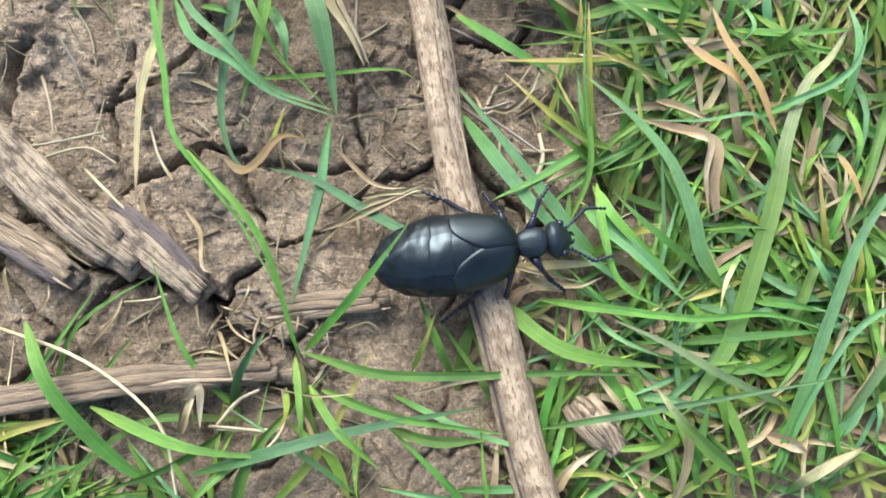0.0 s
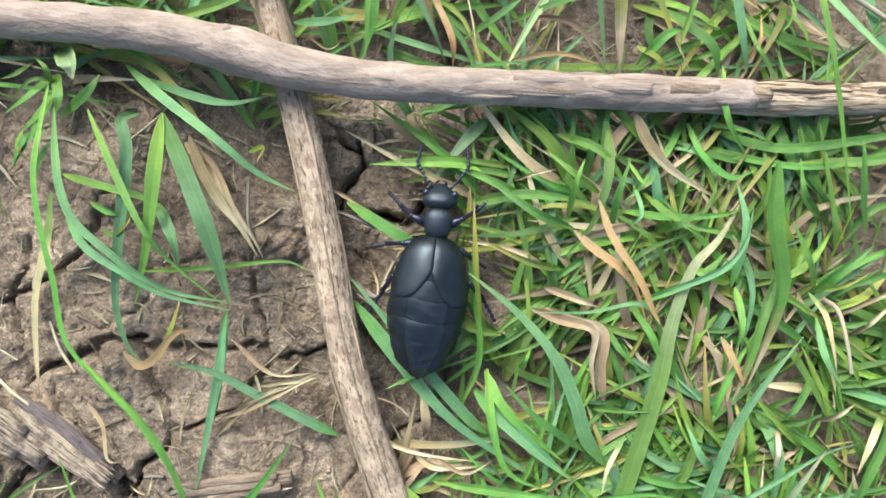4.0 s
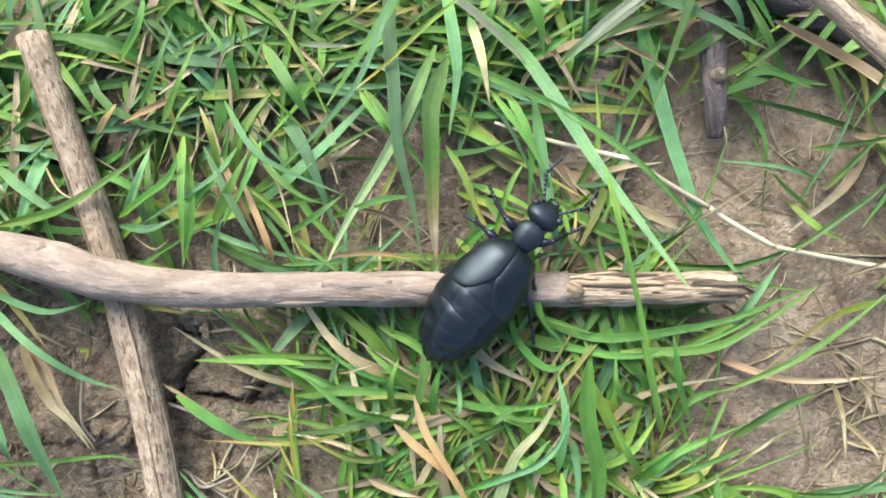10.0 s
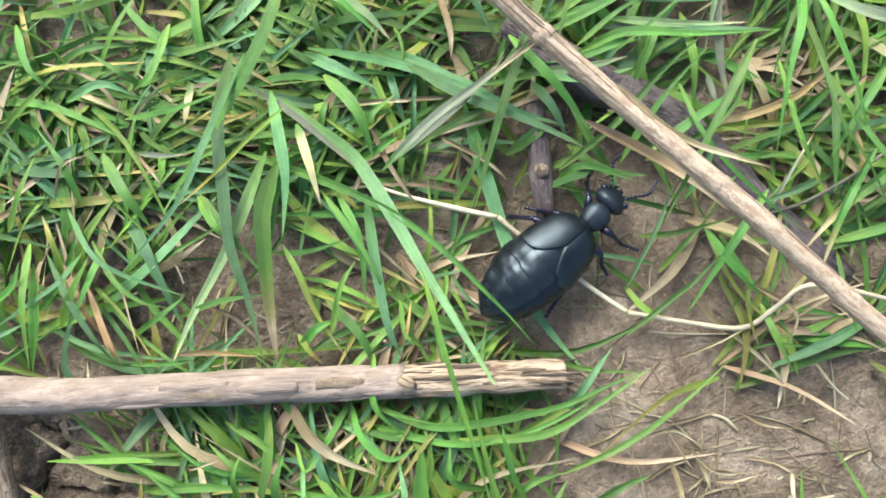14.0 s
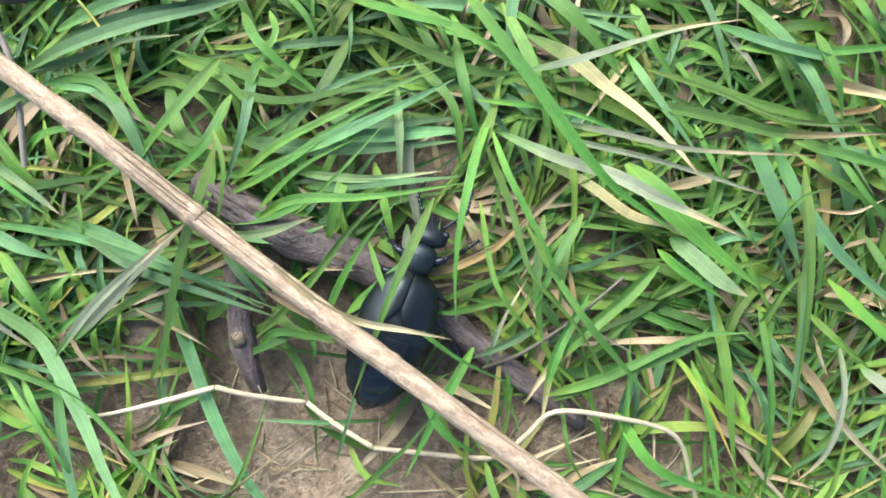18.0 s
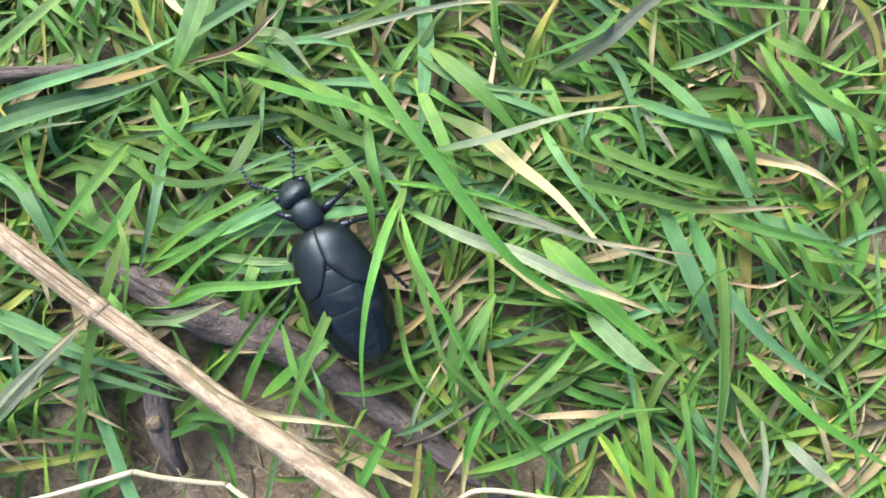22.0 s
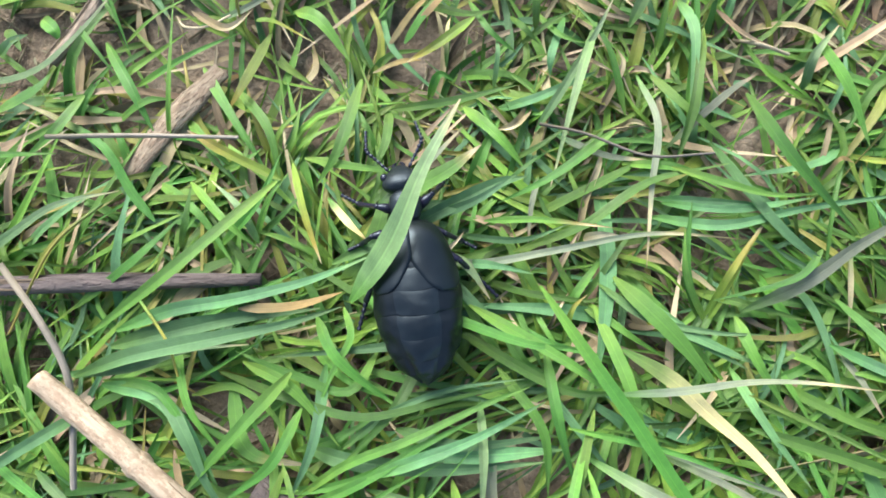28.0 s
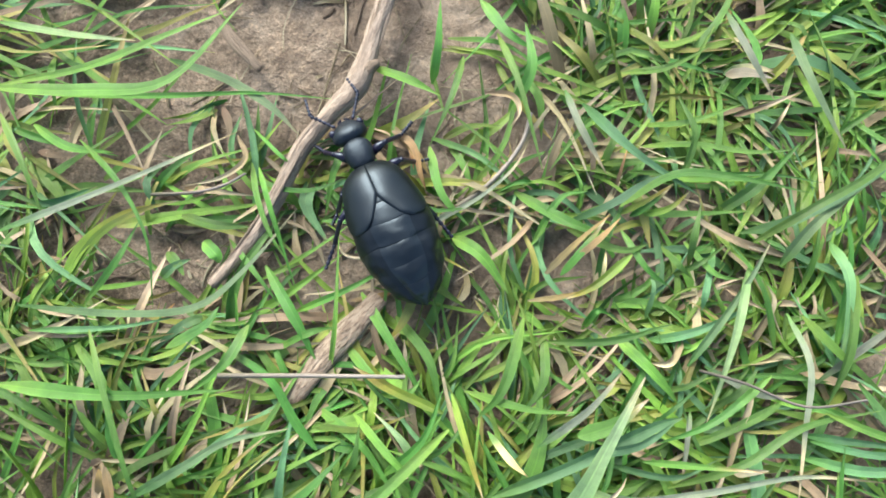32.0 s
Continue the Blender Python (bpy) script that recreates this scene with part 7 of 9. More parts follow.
blade("b", 1.6, (180.5, 147.3, 5.0), (184.7, 137.1, 8.0), (189.9, 131.0, 6.0))
blade("g", 1.2, (193.3, 131.9, 5.0), (195.3, 120.5, 8.0), (200.4, 112.2, 5.0))
blade("b", 2.2, (177.6, 130.6, 7.0), (179.3, 123.2, 8.2), (182.6, 115.9, 9.4), (187.5, 109.4, 9.4), (194.1, 103.7, 8.2), (200.7, 98.7, 7.0))
blade("b", 1.6, (181.4, 112.4, 8.0), (180.7, 101.8, 8.0), (178.8, 91.1, 7.0), (178.4, 83.4, 5.0))
blade("r", 1.3, (187.5, 97.5, 5.0), (186.7, 88.8, 7.0), (183.5, 80.1, 7.0), (178.7, 74.3, 5.0))
blade("d", 2.3, (178.8, 96.9, 4.0), (183.4, 90.4, 5.0), (185.3, 86.0, 6.0), (190.1, 80.0, 5.0), (198.5, 71.7, 4.0))
blade("r", 2.2, (190.9, 92.7, 5.0), (193.3, 89.5, 8.0), (200.4, 82.3, 6.0))
blade("q", 2.1, (159.0, 111.1, 5.0), (152.9, 106.1, 6.5), (146.1, 101.3, 8.0), (140.7, 96.0, 6.0), (135.9, 89.3, 4.0))
blade("g", 1.6, (139.6, 90.6, 4.0), (149.4, 93.8, 6.7), (162.9, 99.3, 7.7), (172.1, 99.6, 7.0))
blade("g", 1.1, (137.3, 118.6, 9.0), (141.0, 110.6, 11.0), (145.4, 102.8, 13.0), (151.2, 95.4, 11.0), (157.4, 87.6, 9.0))
blade("g", 1.1, (149.9, 73.5, 3.0), (151.8, 85.4, 6.0), (153.5, 99.7, 6.0))
blade("g", 1.8, (168.1, 104.0, 4.0), (168.6, 94.2, 6.0), (168.9, 84.3, 6.0), (169.9, 72.6, 4.0))
blade("g", 1.2, (175.9, 103.5, 3.0), (175.1, 89.6, 7.0), (174.5, 72.3, 4.0))
blade("y", 1.2, (159.7, 98.0, 3.0), (167.9, 87.6, 4.3), (175.8, 80.6, 4.3), (179.9, 76.3, 3.0))
blade("o", 0.9, (144.6, 111.0, 4.0), (144.8, 104.7, 6.0), (144.7, 98.1, 4.0))
blade("g", 0.7, (175.1, 111.0, 8.0), (175.6, 116.2, 11.3), (178.4, 120.2, 13.0), (182.8, 121.6, 13.0))
blade("g", 4.0, (154.6, 127.8, 5.0), (159.8, 120.9, 7.7), (166.1, 113.4, 8.7), (173.5, 106.9, 8.0))
blade("l", 2.7, (160.8, 115.5, 6.0), (163.1, 112.2, 9.3), (166.8, 108.1, 10.7), (170.8, 105.7, 10.0))
blade("b", 2.8, (63.1, 151.0, 6.0), (73.4, 153.3, 8.0), (82.8, 155.0, 9.0), (95.0, 156.1, 9.0))
blade("g", 1.7, (62.8, 146.1, 6.0), (71.1, 144.6, 8.0), (76.2, 137.2, 8.3), (79.4, 130.2, 7.0))
blade("b", 1.8, (60.1, 123.4, 4.0), (68.2, 120.2, 5.5), (76.9, 117.0, 7.0), (84.4, 112.9, 6.5), (96.4, 107.5, 6.0))
blade("g", 1.2, (65.2, 105.0, 5.0), (74.7, 110.0, 7.0), (82.3, 114.0, 7.7), (87.6, 118.1, 7.0))
blade("g", 1.6, (79.3, 146.8, 5.0), (89.7, 143.0, 6.5), (100.7, 140.2, 8.0), (113.1, 142.3, 7.5), (123.8, 144.5, 7.0))
blade("g", 1.4, (89.9, 126.1, 5.0), (100.1, 130.6, 7.7), (109.5, 136.1, 8.7), (118.4, 140.1, 8.0))
blade("l", 1.4, (100.9, 129.1, 5.0), (112.3, 127.2, 8.0), (124.6, 127.9, 7.0))
blade("b", 2.5, (105.5, 134.5, 4.0), (116.1, 134.2, 7.0), (130.4, 134.5, 6.0))
blade("r", 2.0, (119.8, 137.8, 6.0), (119.3, 128.7, 6.7), (120.5, 119.7, 6.3), (122.8, 114.2, 5.0))
blade("g", 1.6, (113.7, 130.2, 5.0), (115.4, 121.8, 7.0), (116.6, 112.7, 4.0))
blade("g", 1.8, (109.3, 128.5, 6.0), (107.7, 123.9, 8.0), (104.7, 115.3, 5.0))
blade("g", 1.6, (127.7, 149.6, 7.0), (129.0, 139.0, 10.0), (131.8, 129.0, 6.0))
blade("g", 1.3, (134.3, 140.7, 9.0), (131.1, 130.8, 11.7), (128.2, 124.9, 12.7), (125.5, 114.9, 12.0))
blade("g", 1.2, (72.5, 153.5, 5.0), (75.4, 142.6, 8.0), (80.9, 133.8, 6.0))
blade("g", 1.2, (97.7, 156.1, 4.0), (99.0, 151.6, 6.0), (96.2, 146.2, 6.7), (91.8, 135.8, 6.0))
blade("g", 1.4, (102.8, 149.3, 4.0), (98.5, 143.6, 6.0), (90.0, 146.6, 6.7), (81.8, 149.9, 6.0))
blade("b", 2.2, (58.2, 146.8, 7.0), (67.5, 149.8, 9.5), (79.8, 152.1, 12.0), (90.1, 153.9, 12.0), (98.7, 156.3, 12.0))
blade("b", 2.1, (64.4, 153.4, 7.0), (73.3, 156.3, 9.0), (83.8, 157.8, 11.0), (94.2, 160.2, 11.0), (103.9, 163.9, 11.0))
blade("o", 1.3, (83.4, 156.3, 10.0), (91.8, 156.5, 12.0), (98.5, 158.3, 11.0))
blade("d", 1.3, (100.5, 159.3, 8.0), (108.8, 160.6, 9.3), (114.4, 164.8, 9.7), (116.2, 166.8, 9.0))
blade("l", 1.8, (52.3, 133.2, 6.0), (59.4, 128.7, 9.0), (64.1, 124.1, 8.0))
blade("b", 2.0, (62.6, 123.6, 4.0), (71.3, 119.8, 5.3), (81.2, 114.2, 6.0), (94.5, 110.1, 6.0))
blade("g", 2.2, (52.5, 118.8, 5.0), (58.7, 112.2, 8.0), (61.3, 104.3, 5.0))
blade("r", 1.6, (66.2, 104.4, 6.0), (73.9, 111.9, 9.3), (80.9, 117.2, 11.7), (88.2, 123.8, 13.0))
blade("b", 2.0, (63.8, 145.3, 6.0), (71.6, 143.2, 7.5), (75.8, 137.7, 9.0), (78.5, 130.5, 7.5), (82.3, 124.8, 6.0))
blade("b", 1.8, (95.1, 147.6, 5.0), (93.8, 137.0, 8.0), (89.2, 127.2, 5.0))
blade("b", 1.4, (88.8, 119.8, 4.0), (98.3, 118.4, 6.0), (105.5, 120.3, 6.0))
blade("g", 1.2, (93.2, 102.8, 5.0), (101.9, 110.2, 7.7), (109.3, 118.8, 8.7), (116.6, 125.5, 8.0))
blade("y", 0.7, (51.6, 164.3, 5.0), (59.4, 169.4, 9.0), (64.7, 172.8, 9.0))
blade("g", 1.1, (72.5, 165.8, 4.0), (74.8, 169.2, 8.0), (75.7, 174.9, 8.0))
blade("g", 1.3, (74.4, 175.9, 5.0), (81.0, 169.1, 8.0), (85.6, 164.9, 6.0))
blade("g", 1.3, (92.0, 179.2, 5.0), (101.9, 176.8, 8.0), (109.0, 176.1, 7.0))
blade("P", 1.4, (95.6, 172.9, 5.0), (98.8, 168.9, 7.0), (101.7, 166.1, 6.0))
blade("b", 1.5, (110.4, 169.2, 5.0), (118.1, 171.4, 9.0), (124.1, 175.1, 9.0))
blade("r", 1.0, (99.9, 127.6, 4.0), (106.6, 127.5, 6.0), (110.0, 123.6, 5.0))
blade("g", 1.3, (85.3, 129.0, 4.0), (94.9, 129.7, 6.0), (102.4, 132.2, 7.0), (109.7, 136.4, 7.0))
blade("g", 1.3, (106.5, 161.7, 5.0), (114.0, 158.2, 7.0), (119.3, 154.3, 7.3), (123.9, 153.4, 6.0))
blade("l", 1.4, (110.4, 164.2, 6.0), (116.0, 162.3, 9.0), (119.9, 156.9, 7.0))
blade("b", 1.9, (154.2, 180.1, 6.0), (160.2, 169.4, 8.7), (165.3, 163.6, 9.0), (171.6, 160.2, 7.0))
blade("r", 2.7, (157.6, 154.2, 6.0), (166.6, 158.3, 7.5), (173.6, 163.3, 9.0), (182.3, 167.7, 9.0), (196.6, 173.0, 9.0))
blade("g", 1.4, (123.8, 164.0, 5.0), (134.6, 167.8, 7.0), (144.0, 173.8, 8.0), (156.2, 176.3, 8.0))
blade("b", 1.6, (144.2, 168.8, 6.0), (154.8, 167.0, 8.0), (166.7, 169.2, 8.7), (184.1, 171.3, 8.0))
blade("y", 1.1, (152.8, 153.0, 3.0), (155.6, 159.7, 7.0), (160.3, 166.8, 8.0))
blade("g", 1.4, (152.3, 152.9, 3.0), (149.3, 160.8, 7.0), (150.3, 170.8, 8.0))
blade("b", 1.3, (136.4, 158.9, 5.0), (143.2, 153.6, 7.0), (152.2, 151.3, 7.7), (159.8, 150.7, 7.0))
blade("b", 1.8, (171.8, 155.7, 6.0), (179.9, 146.7, 7.5), (184.0, 138.2, 9.0), (188.1, 129.9, 7.5), (194.1, 120.4, 6.0))
blade("b", 1.4, (177.6, 154.0, 4.0), (183.9, 154.9, 8.0), (197.1, 160.4, 7.0))
blade("g", 1.4, (133.7, 138.3, 8.0), (130.2, 130.5, 13.0), (128.2, 124.2, 16.5), (126.7, 118.7, 17.0), (125.6, 111.6, 16.5), (125.4, 104.6, 15.0))
blade("g", 1.3, (56.4, 156.9, 4.0), (66.2, 163.4, 7.0), (73.9, 170.8, 6.0))
blade("g", 1.3, (78.5, 165.6, 4.0), (85.2, 172.0, 7.0), (88.6, 179.9, 6.0))
blade("g", 1.3, (74.5, 143.3, 4.0), (81.7, 144.7, 6.0), (88.1, 139.9, 6.7), (91.4, 131.7, 6.0))
blade("y", 1.1, (89.9, 178.7, 4.0), (92.4, 170.0, 7.0), (94.7, 162.7, 6.0))
blade("g", 1.3, (141.2, 177.4, 4.0), (149.0, 176.0, 7.0), (156.7, 172.3, 6.0))
blade("g", 1.3, (130.5, 175.7, 4.0), (135.1, 179.2, 7.0), (138.2, 182.4, 6.0))
blade("r", 1.3, (171.4, 148.1, 6.0), (173.8, 143.2, 8.0), (176.3, 138.5, 8.0))
blade("l", 1.5, (55.0, 146.9, 6.0), (67.0, 148.1, 8.0), (75.6, 150.5, 9.0), (84.6, 151.1, 9.0))
blade("b", 2.2, (61.8, 145.5, 6.0), (70.0, 143.9, 7.3), (74.9, 138.8, 7.0), (78.8, 130.1, 5.0))
blade("y", 1.2, (153.4, 152.2, 3.0), (157.4, 161.9, 7.0), (160.6, 166.8, 8.0))
blade("g", 1.2, (153.4, 152.2, 3.0), (149.3, 159.5, 7.0), (149.0, 167.1, 8.0))
blade("b", 1.8, (140.1, 158.1, 5.0), (146.0, 152.9, 7.0), (152.3, 149.5, 7.3), (160.3, 145.9, 6.0))
blade("l", 1.4, (137.7, 199.4, 6.0), (133.5, 187.7, 9.0), (129.7, 173.8, 6.0))
blade("b", 1.2, (146.7, 171.0, 5.0), (156.5, 169.4, 8.0), (169.0, 171.0, 7.0))
blade("b", 1.8, (150.6, 202.7, 6.0), (151.7, 195.9, 9.0), (151.2, 184.4, 7.0))
blade("l", 1.8, (169.5, 188.2, 5.0), (169.2, 192.0, 9.0), (173.4, 196.8, 9.0))
blade("g", 1.5, (115.2, 159.5, 4.0), (118.4, 152.7, 6.0), (121.4, 148.6, 4.0))
blade("b", 1.3, (114.4, 162.6, 4.0), (120.3, 161.9, 7.0), (126.7, 160.5, 6.0))
blade("b", 1.2, (96.9, 134.7, 5.0), (104.8, 140.6, 7.0), (113.9, 143.9, 8.0), (124.7, 145.2, 8.0))
blade("b", 1.3, (155.7, 145.9, 5.0), (159.6, 137.2, 8.0), (166.6, 127.7, 6.0))
blade("b", 1.2, (127.6, 144.0, 5.0), (132.6, 137.0, 8.0), (138.5, 129.1, 6.0))
blade("l", 1.7, (39.3, 163.0, 5.0), (48.2, 168.1, 7.0), (55.5, 172.3, 8.0), (64.9, 174.2, 8.0))
blade("g", 1.2, (73.8, 218.7, 4.0), (79.8, 214.0, 6.0), (86.0, 208.3, 6.3), (92.9, 208.4, 5.0))
blade("g", 0.9, (70.3, 182.3, 3.0), (71.7, 189.9, 7.0), (72.3, 205.8, 7.0))
blade("q", 1.4, (68.5, 170.0, 4.0), (65.3, 174.5, 5.0), (61.3, 181.5, 6.0), (53.8, 186.2, 5.0), (46.9, 189.5, 4.0))
blade("l", 1.3, (84.7, 166.2, 4.0), (82.2, 171.6, 6.0), (77.6, 176.0, 5.0))
blade("l", 1.4, (127.9, 182.8, 4.0), (133.0, 190.4, 6.0), (137.2, 197.1, 7.3), (140.0, 202.3, 8.0))
blade("b", 1.7, (136.2, 204.1, 6.0), (142.5, 205.5, 8.0), (149.6, 209.1, 10.0), (156.6, 213.2, 10.0), (162.8, 218.3, 10.0))
blade("b", 2.4, (159.4, 210.4, 6.0), (165.9, 207.6, 8.0), (173.9, 204.2, 7.0))
blade("g", 1.4, (151.9, 184.9, 4.0), (152.5, 199.2, 8.0), (152.3, 207.9, 8.0))
blade("r", 1.4, (148.0, 179.6, 4.0), (156.6, 187.1, 7.0), (161.9, 190.4, 7.0))
blade("r", 1.6, (110.5, 163.2, 5.0), (119.0, 162.3, 6.0), (129.9, 163.9, 7.0), (144.4, 166.1, 7.0), (158.7, 164.9, 7.0))
blade("b", 1.6, (112.2, 162.3, 5.0), (117.7, 156.0, 8.0), (123.7, 150.4, 6.0))
blade("b", 1.9, (138.8, 159.1, 5.0), (144.9, 154.2, 6.3), (152.0, 149.2, 6.7), (158.0, 145.6, 6.0))
blade("b", 1.3, (145.9, 171.8, 4.0), (155.3, 170.8, 6.0), (166.4, 169.7, 6.0))
blade("d", 1.8, (135.2, 167.4, 1.0), (137.0, 172.8, 3.0), (139.4, 178.1, 2.0))
blade("d", 1.5, (129.2, 157.9, 2.0), (131.5, 162.6, 4.0), (134.6, 167.6, 3.0))
blade("w", 1.5, (135.0, 165.8, 3.0), (137.0, 166.3, 5.0), (140.4, 166.2, 4.0))
blade("o", 1.0, (107.9, 198.5, 4.0), (113.2, 203.0, 7.0), (117.1, 206.6, 6.0))
blade("r", 1.2, (128.1, 175.7, 4.0), (126.6, 170.6, 6.0), (126.1, 165.0, 5.0))
blade("g", 1.2, (105.3, 186.8, 4.0), (115.3, 187.2, 7.0), (125.1, 189.7, 6.0))
blade("r", 1.5, (143.8, 191.2, 5.0), (146.1, 183.0, 7.0), (144.6, 172.8, 7.3), (143.7, 160.9, 6.0))
blade("d", 1.8, (137.9, 189.1, 1.0), (140.8, 187.0, 3.0), (144.2, 184.8, 2.0))
blade("d", 1.5, (141.8, 192.7, 1.0), (144.7, 192.8, 3.0), (149.1, 191.9, 2.0))
blade("d", 1.5, (140.4, 182.7, 1.0), (143.4, 184.3, 3.0), (147.3, 183.3, 2.0))
blade("g", 1.2, (125.5, 213.6, 4.0), (133.6, 212.8, 7.0), (142.7, 212.4, 6.0))
blade("g", 1.2, (128.5, 198.9, 4.0), (128.5, 203.5, 7.0), (130.2, 209.1, 6.0))
blade("y", 1.1, (121.6, 207.3, 4.0), (124.7, 208.1, 7.0), (128.5, 211.0, 6.0))
blade("g", 1.2, (142.1, 185.1, 4.0), (139.0, 195.3, 7.0), (134.4, 202.8, 6.0))
blade("l", 1.2, (21.0, 193.2, 5.0), (36.7, 191.8, 6.0), (49.5, 192.6, 7.0), (57.4, 198.3, 7.5), (65.8, 208.0, 8.0))
blade("b", 0.9, (22.3, 189.1, 4.0), (36.8, 189.6, 6.0), (47.3, 191.3, 6.0))
blade("g", 1.2, (16.8, 228.9, 5.0), (31.5, 231.0, 7.0), (45.3, 236.1, 8.0), (54.2, 239.8, 8.0))
blade("l", 1.2, (16.3, 239.3, 5.0), (29.2, 236.1, 8.0), (39.5, 235.4, 7.0))
blade("g", 0.9, (25.4, 227.3, 4.0), (44.7, 226.7, 6.0), (58.5, 226.9, 6.7), (71.0, 226.1, 6.0))
blade("l", 1.4, (44.1, 233.1, 5.0), (53.8, 229.3, 6.3), (61.1, 224.7, 6.3), (65.4, 220.4, 5.0))
blade("y", 1.8, (26.8, 196.8, 3.0), (31.4, 203.0, 5.0), (37.8, 207.5, 5.7), (44.7, 209.4, 5.0))
blade("g", 1.2, (16.3, 224.5, 4.0), (22.3, 215.4, 7.0), (25.9, 204.0, 5.0))
blade("o", 1.3, (79.9, 223.0, 2.0), (84.2, 217.6, 5.0), (86.5, 214.0, 4.0))
blade("o", 0.9, (82.9, 221.1, 2.0), (83.6, 217.6, 5.0), (83.9, 215.0, 4.0))
blade("g", 1.4, (77.1, 232.4, 3.0), (82.9, 229.4, 6.0), (88.4, 226.9, 5.0))
blade("g", 1.4, (87.0, 229.5, 3.0), (88.0, 234.6, 7.0), (88.4, 241.7, 8.0))
blade("u", 0.9, (87.4, 206.8, 2.0), (95.8, 212.2, 3.3), (101.4, 218.7, 4.0), (103.3, 224.4, 4.0))
blade("r", 1.5, (109.0, 228.2, 4.0), (111.2, 221.0, 6.0), (115.7, 213.9, 4.0))
blade("o", 1.0, (104.9, 197.3, 3.0), (109.9, 202.6, 6.0), (115.5, 207.2, 6.0))
blade("l", 1.9, (143.0, 198.9, 5.0), (147.3, 205.8, 9.0), (158.2, 213.8, 9.0))
blade("l", 1.5, (145.9, 236.9, 6.0), (148.0, 227.7, 8.0), (154.3, 217.2, 6.0))
blade("P", 2.3, (135.9, 231.2, 3.0), (140.2, 231.8, 4.0), (143.9, 231.4, 4.0))
blade("b", 2.1, (96.1, 162.8, 5.0), (107.3, 167.6, 7.0), (120.3, 173.7, 7.7), (125.9, 175.2, 7.0))
blade("o", 1.9, (34.8, 162.8, 4.0), (36.6, 166.3, 8.0), (36.8, 168.7, 9.0))
blade("g", 1.2, (118.4, 231.0, 4.0), (124.9, 230.9, 7.0), (132.8, 235.0, 6.0))
blade("g", 1.2, (127.3, 212.0, 4.0), (129.1, 219.8, 7.0), (127.0, 226.5, 6.0))
blade("g", 1.2, (97.9, 237.8, 4.0), (101.1, 228.1, 7.0), (104.7, 214.5, 6.0))
blade("g", 1.2, (92.2, 233.9, 4.0), (90.2, 226.3, 7.0), (86.5, 218.2, 6.0))
blade("b", 2.5, (76.8, 114.8, 2.0), (80.8, 102.0, 2.2), (84.9, 89.4, 2.5), (90.3, 77.5, 2.0), (98.7, 67.5, 1.5))
blade("b", 2.3, (45.5, 114.5, 5.0), (51.0, 110.0, 5.5), (57.5, 105.0, 5.0), (61.3, 100.0, 6.0), (64.5, 95.0, 7.5), (67.5, 90.0, 9.0), (70.6, 85.0, 11.0), (74.0, 80.0, 13.0), (77.2, 75.0, 15.5), (80.5, 70.0, 18.0), (81.5, 68.5, 18.7))
blade("g", 1.5, (36.5, 106.0, 4.0), (45.5, 103.0, 6.0), (54.0, 100.0, 6.5), (61.0, 97.0, 7.0), (66.5, 94.0, 8.0), (72.0, 90.0, 10.5), (76.5, 86.0, 12.5), (80.5, 82.0, 13.0), (84.5, 78.0, 13.0), (88.5, 73.5, 11.5))
blade("d", 2.4, (-25.7, 53.9, 3.0), (-23.2, 48.5, 3.5), (-19.8, 43.3, 4.0), (-16.6, 39.4, 3.0), (-13.8, 34.6, 2.0))
blade("o", 1.5, (-35.2, 17.0, 2.0), (-32.0, 15.1, 2.8), (-29.2, 16.8, 3.6), (-27.1, 20.0, 3.8), (-25.0, 21.5, 3.4), (-22.1, 21.1, 3.0))
blade("d", 1.2, (6.8, 29.8, 1.5), (10.5, 28.9, 2.2), (14.2, 32.6, 2.3), (15.9, 38.6, 2.0))
blade("d", 1.6, (-18.6, 6.5, 1.5), (-12.0, 9.7, 2.0), (-4.7, 13.9, 2.1), (-2.4, 14.5, 2.0))
blade("d", 1.2, (-40.7, 8.2, 2.0), (-37.6, 4.6, 2.7), (-36.7, -0.9, 2.7), (-34.7, -1.8, 2.0))
blade("w", 1.6, (-37.7, -22.4, 2.0), (-34.9, -19.8, 4.0), (-34.4, -26.4, 3.0))
blade("d", 1.3, (-25.6, 53.1, 2.0), (-21.1, 48.6, 3.0), (-18.0, 43.2, 4.0), (-14.4, 37.6, 3.0), (-12.7, 34.1, 2.0))
blade("d", 1.0, (-1.9, 46.5, 1.5), (1.7, 44.8, 1.8), (5.2, 42.6, 1.8), (7.2, 40.7, 1.5))
blade("o", 1.4, (38.8, 42.2, 5.0), (42.2, 39.3, 6.0), (46.4, 36.4, 7.0), (49.8, 32.6, 5.5), (52.3, 27.6, 4.0))
blade("d", 2.0, (34.8, 32.3, 4.0), (39.6, 30.9, 5.0), (44.5, 29.5, 4.0))
blade("q", 1.6, (75.0, 37.6, 3.0), (71.9, 30.1, 5.0), (69.6, 21.4, 5.3), (67.8, 14.2, 4.0))
blade("P", 1.2, (79.7, 34.2, 4.0), (82.1, 30.8, 5.3), (84.2, 25.1, 5.0), (86.7, 19.9, 3.0))
blade("o", 1.3, (80.4, 221.4, 4.0), (83.8, 218.6, 5.3), (85.1, 213.9, 5.3), (85.9, 211.5, 4.0))
blade("d", 1.4, (95.7, 227.4, 5.0), (99.8, 226.7, 5.7), (101.1, 224.3, 5.7), (99.8, 221.8, 5.0))
blade("q", 1.3, (107.7, 197.5, 4.0), (111.1, 201.7, 6.0), (115.5, 207.3, 5.0))
blade("q", 1.1, (119.5, 207.2, 3.0), (122.1, 208.9, 6.0), (126.3, 212.1, 4.0))
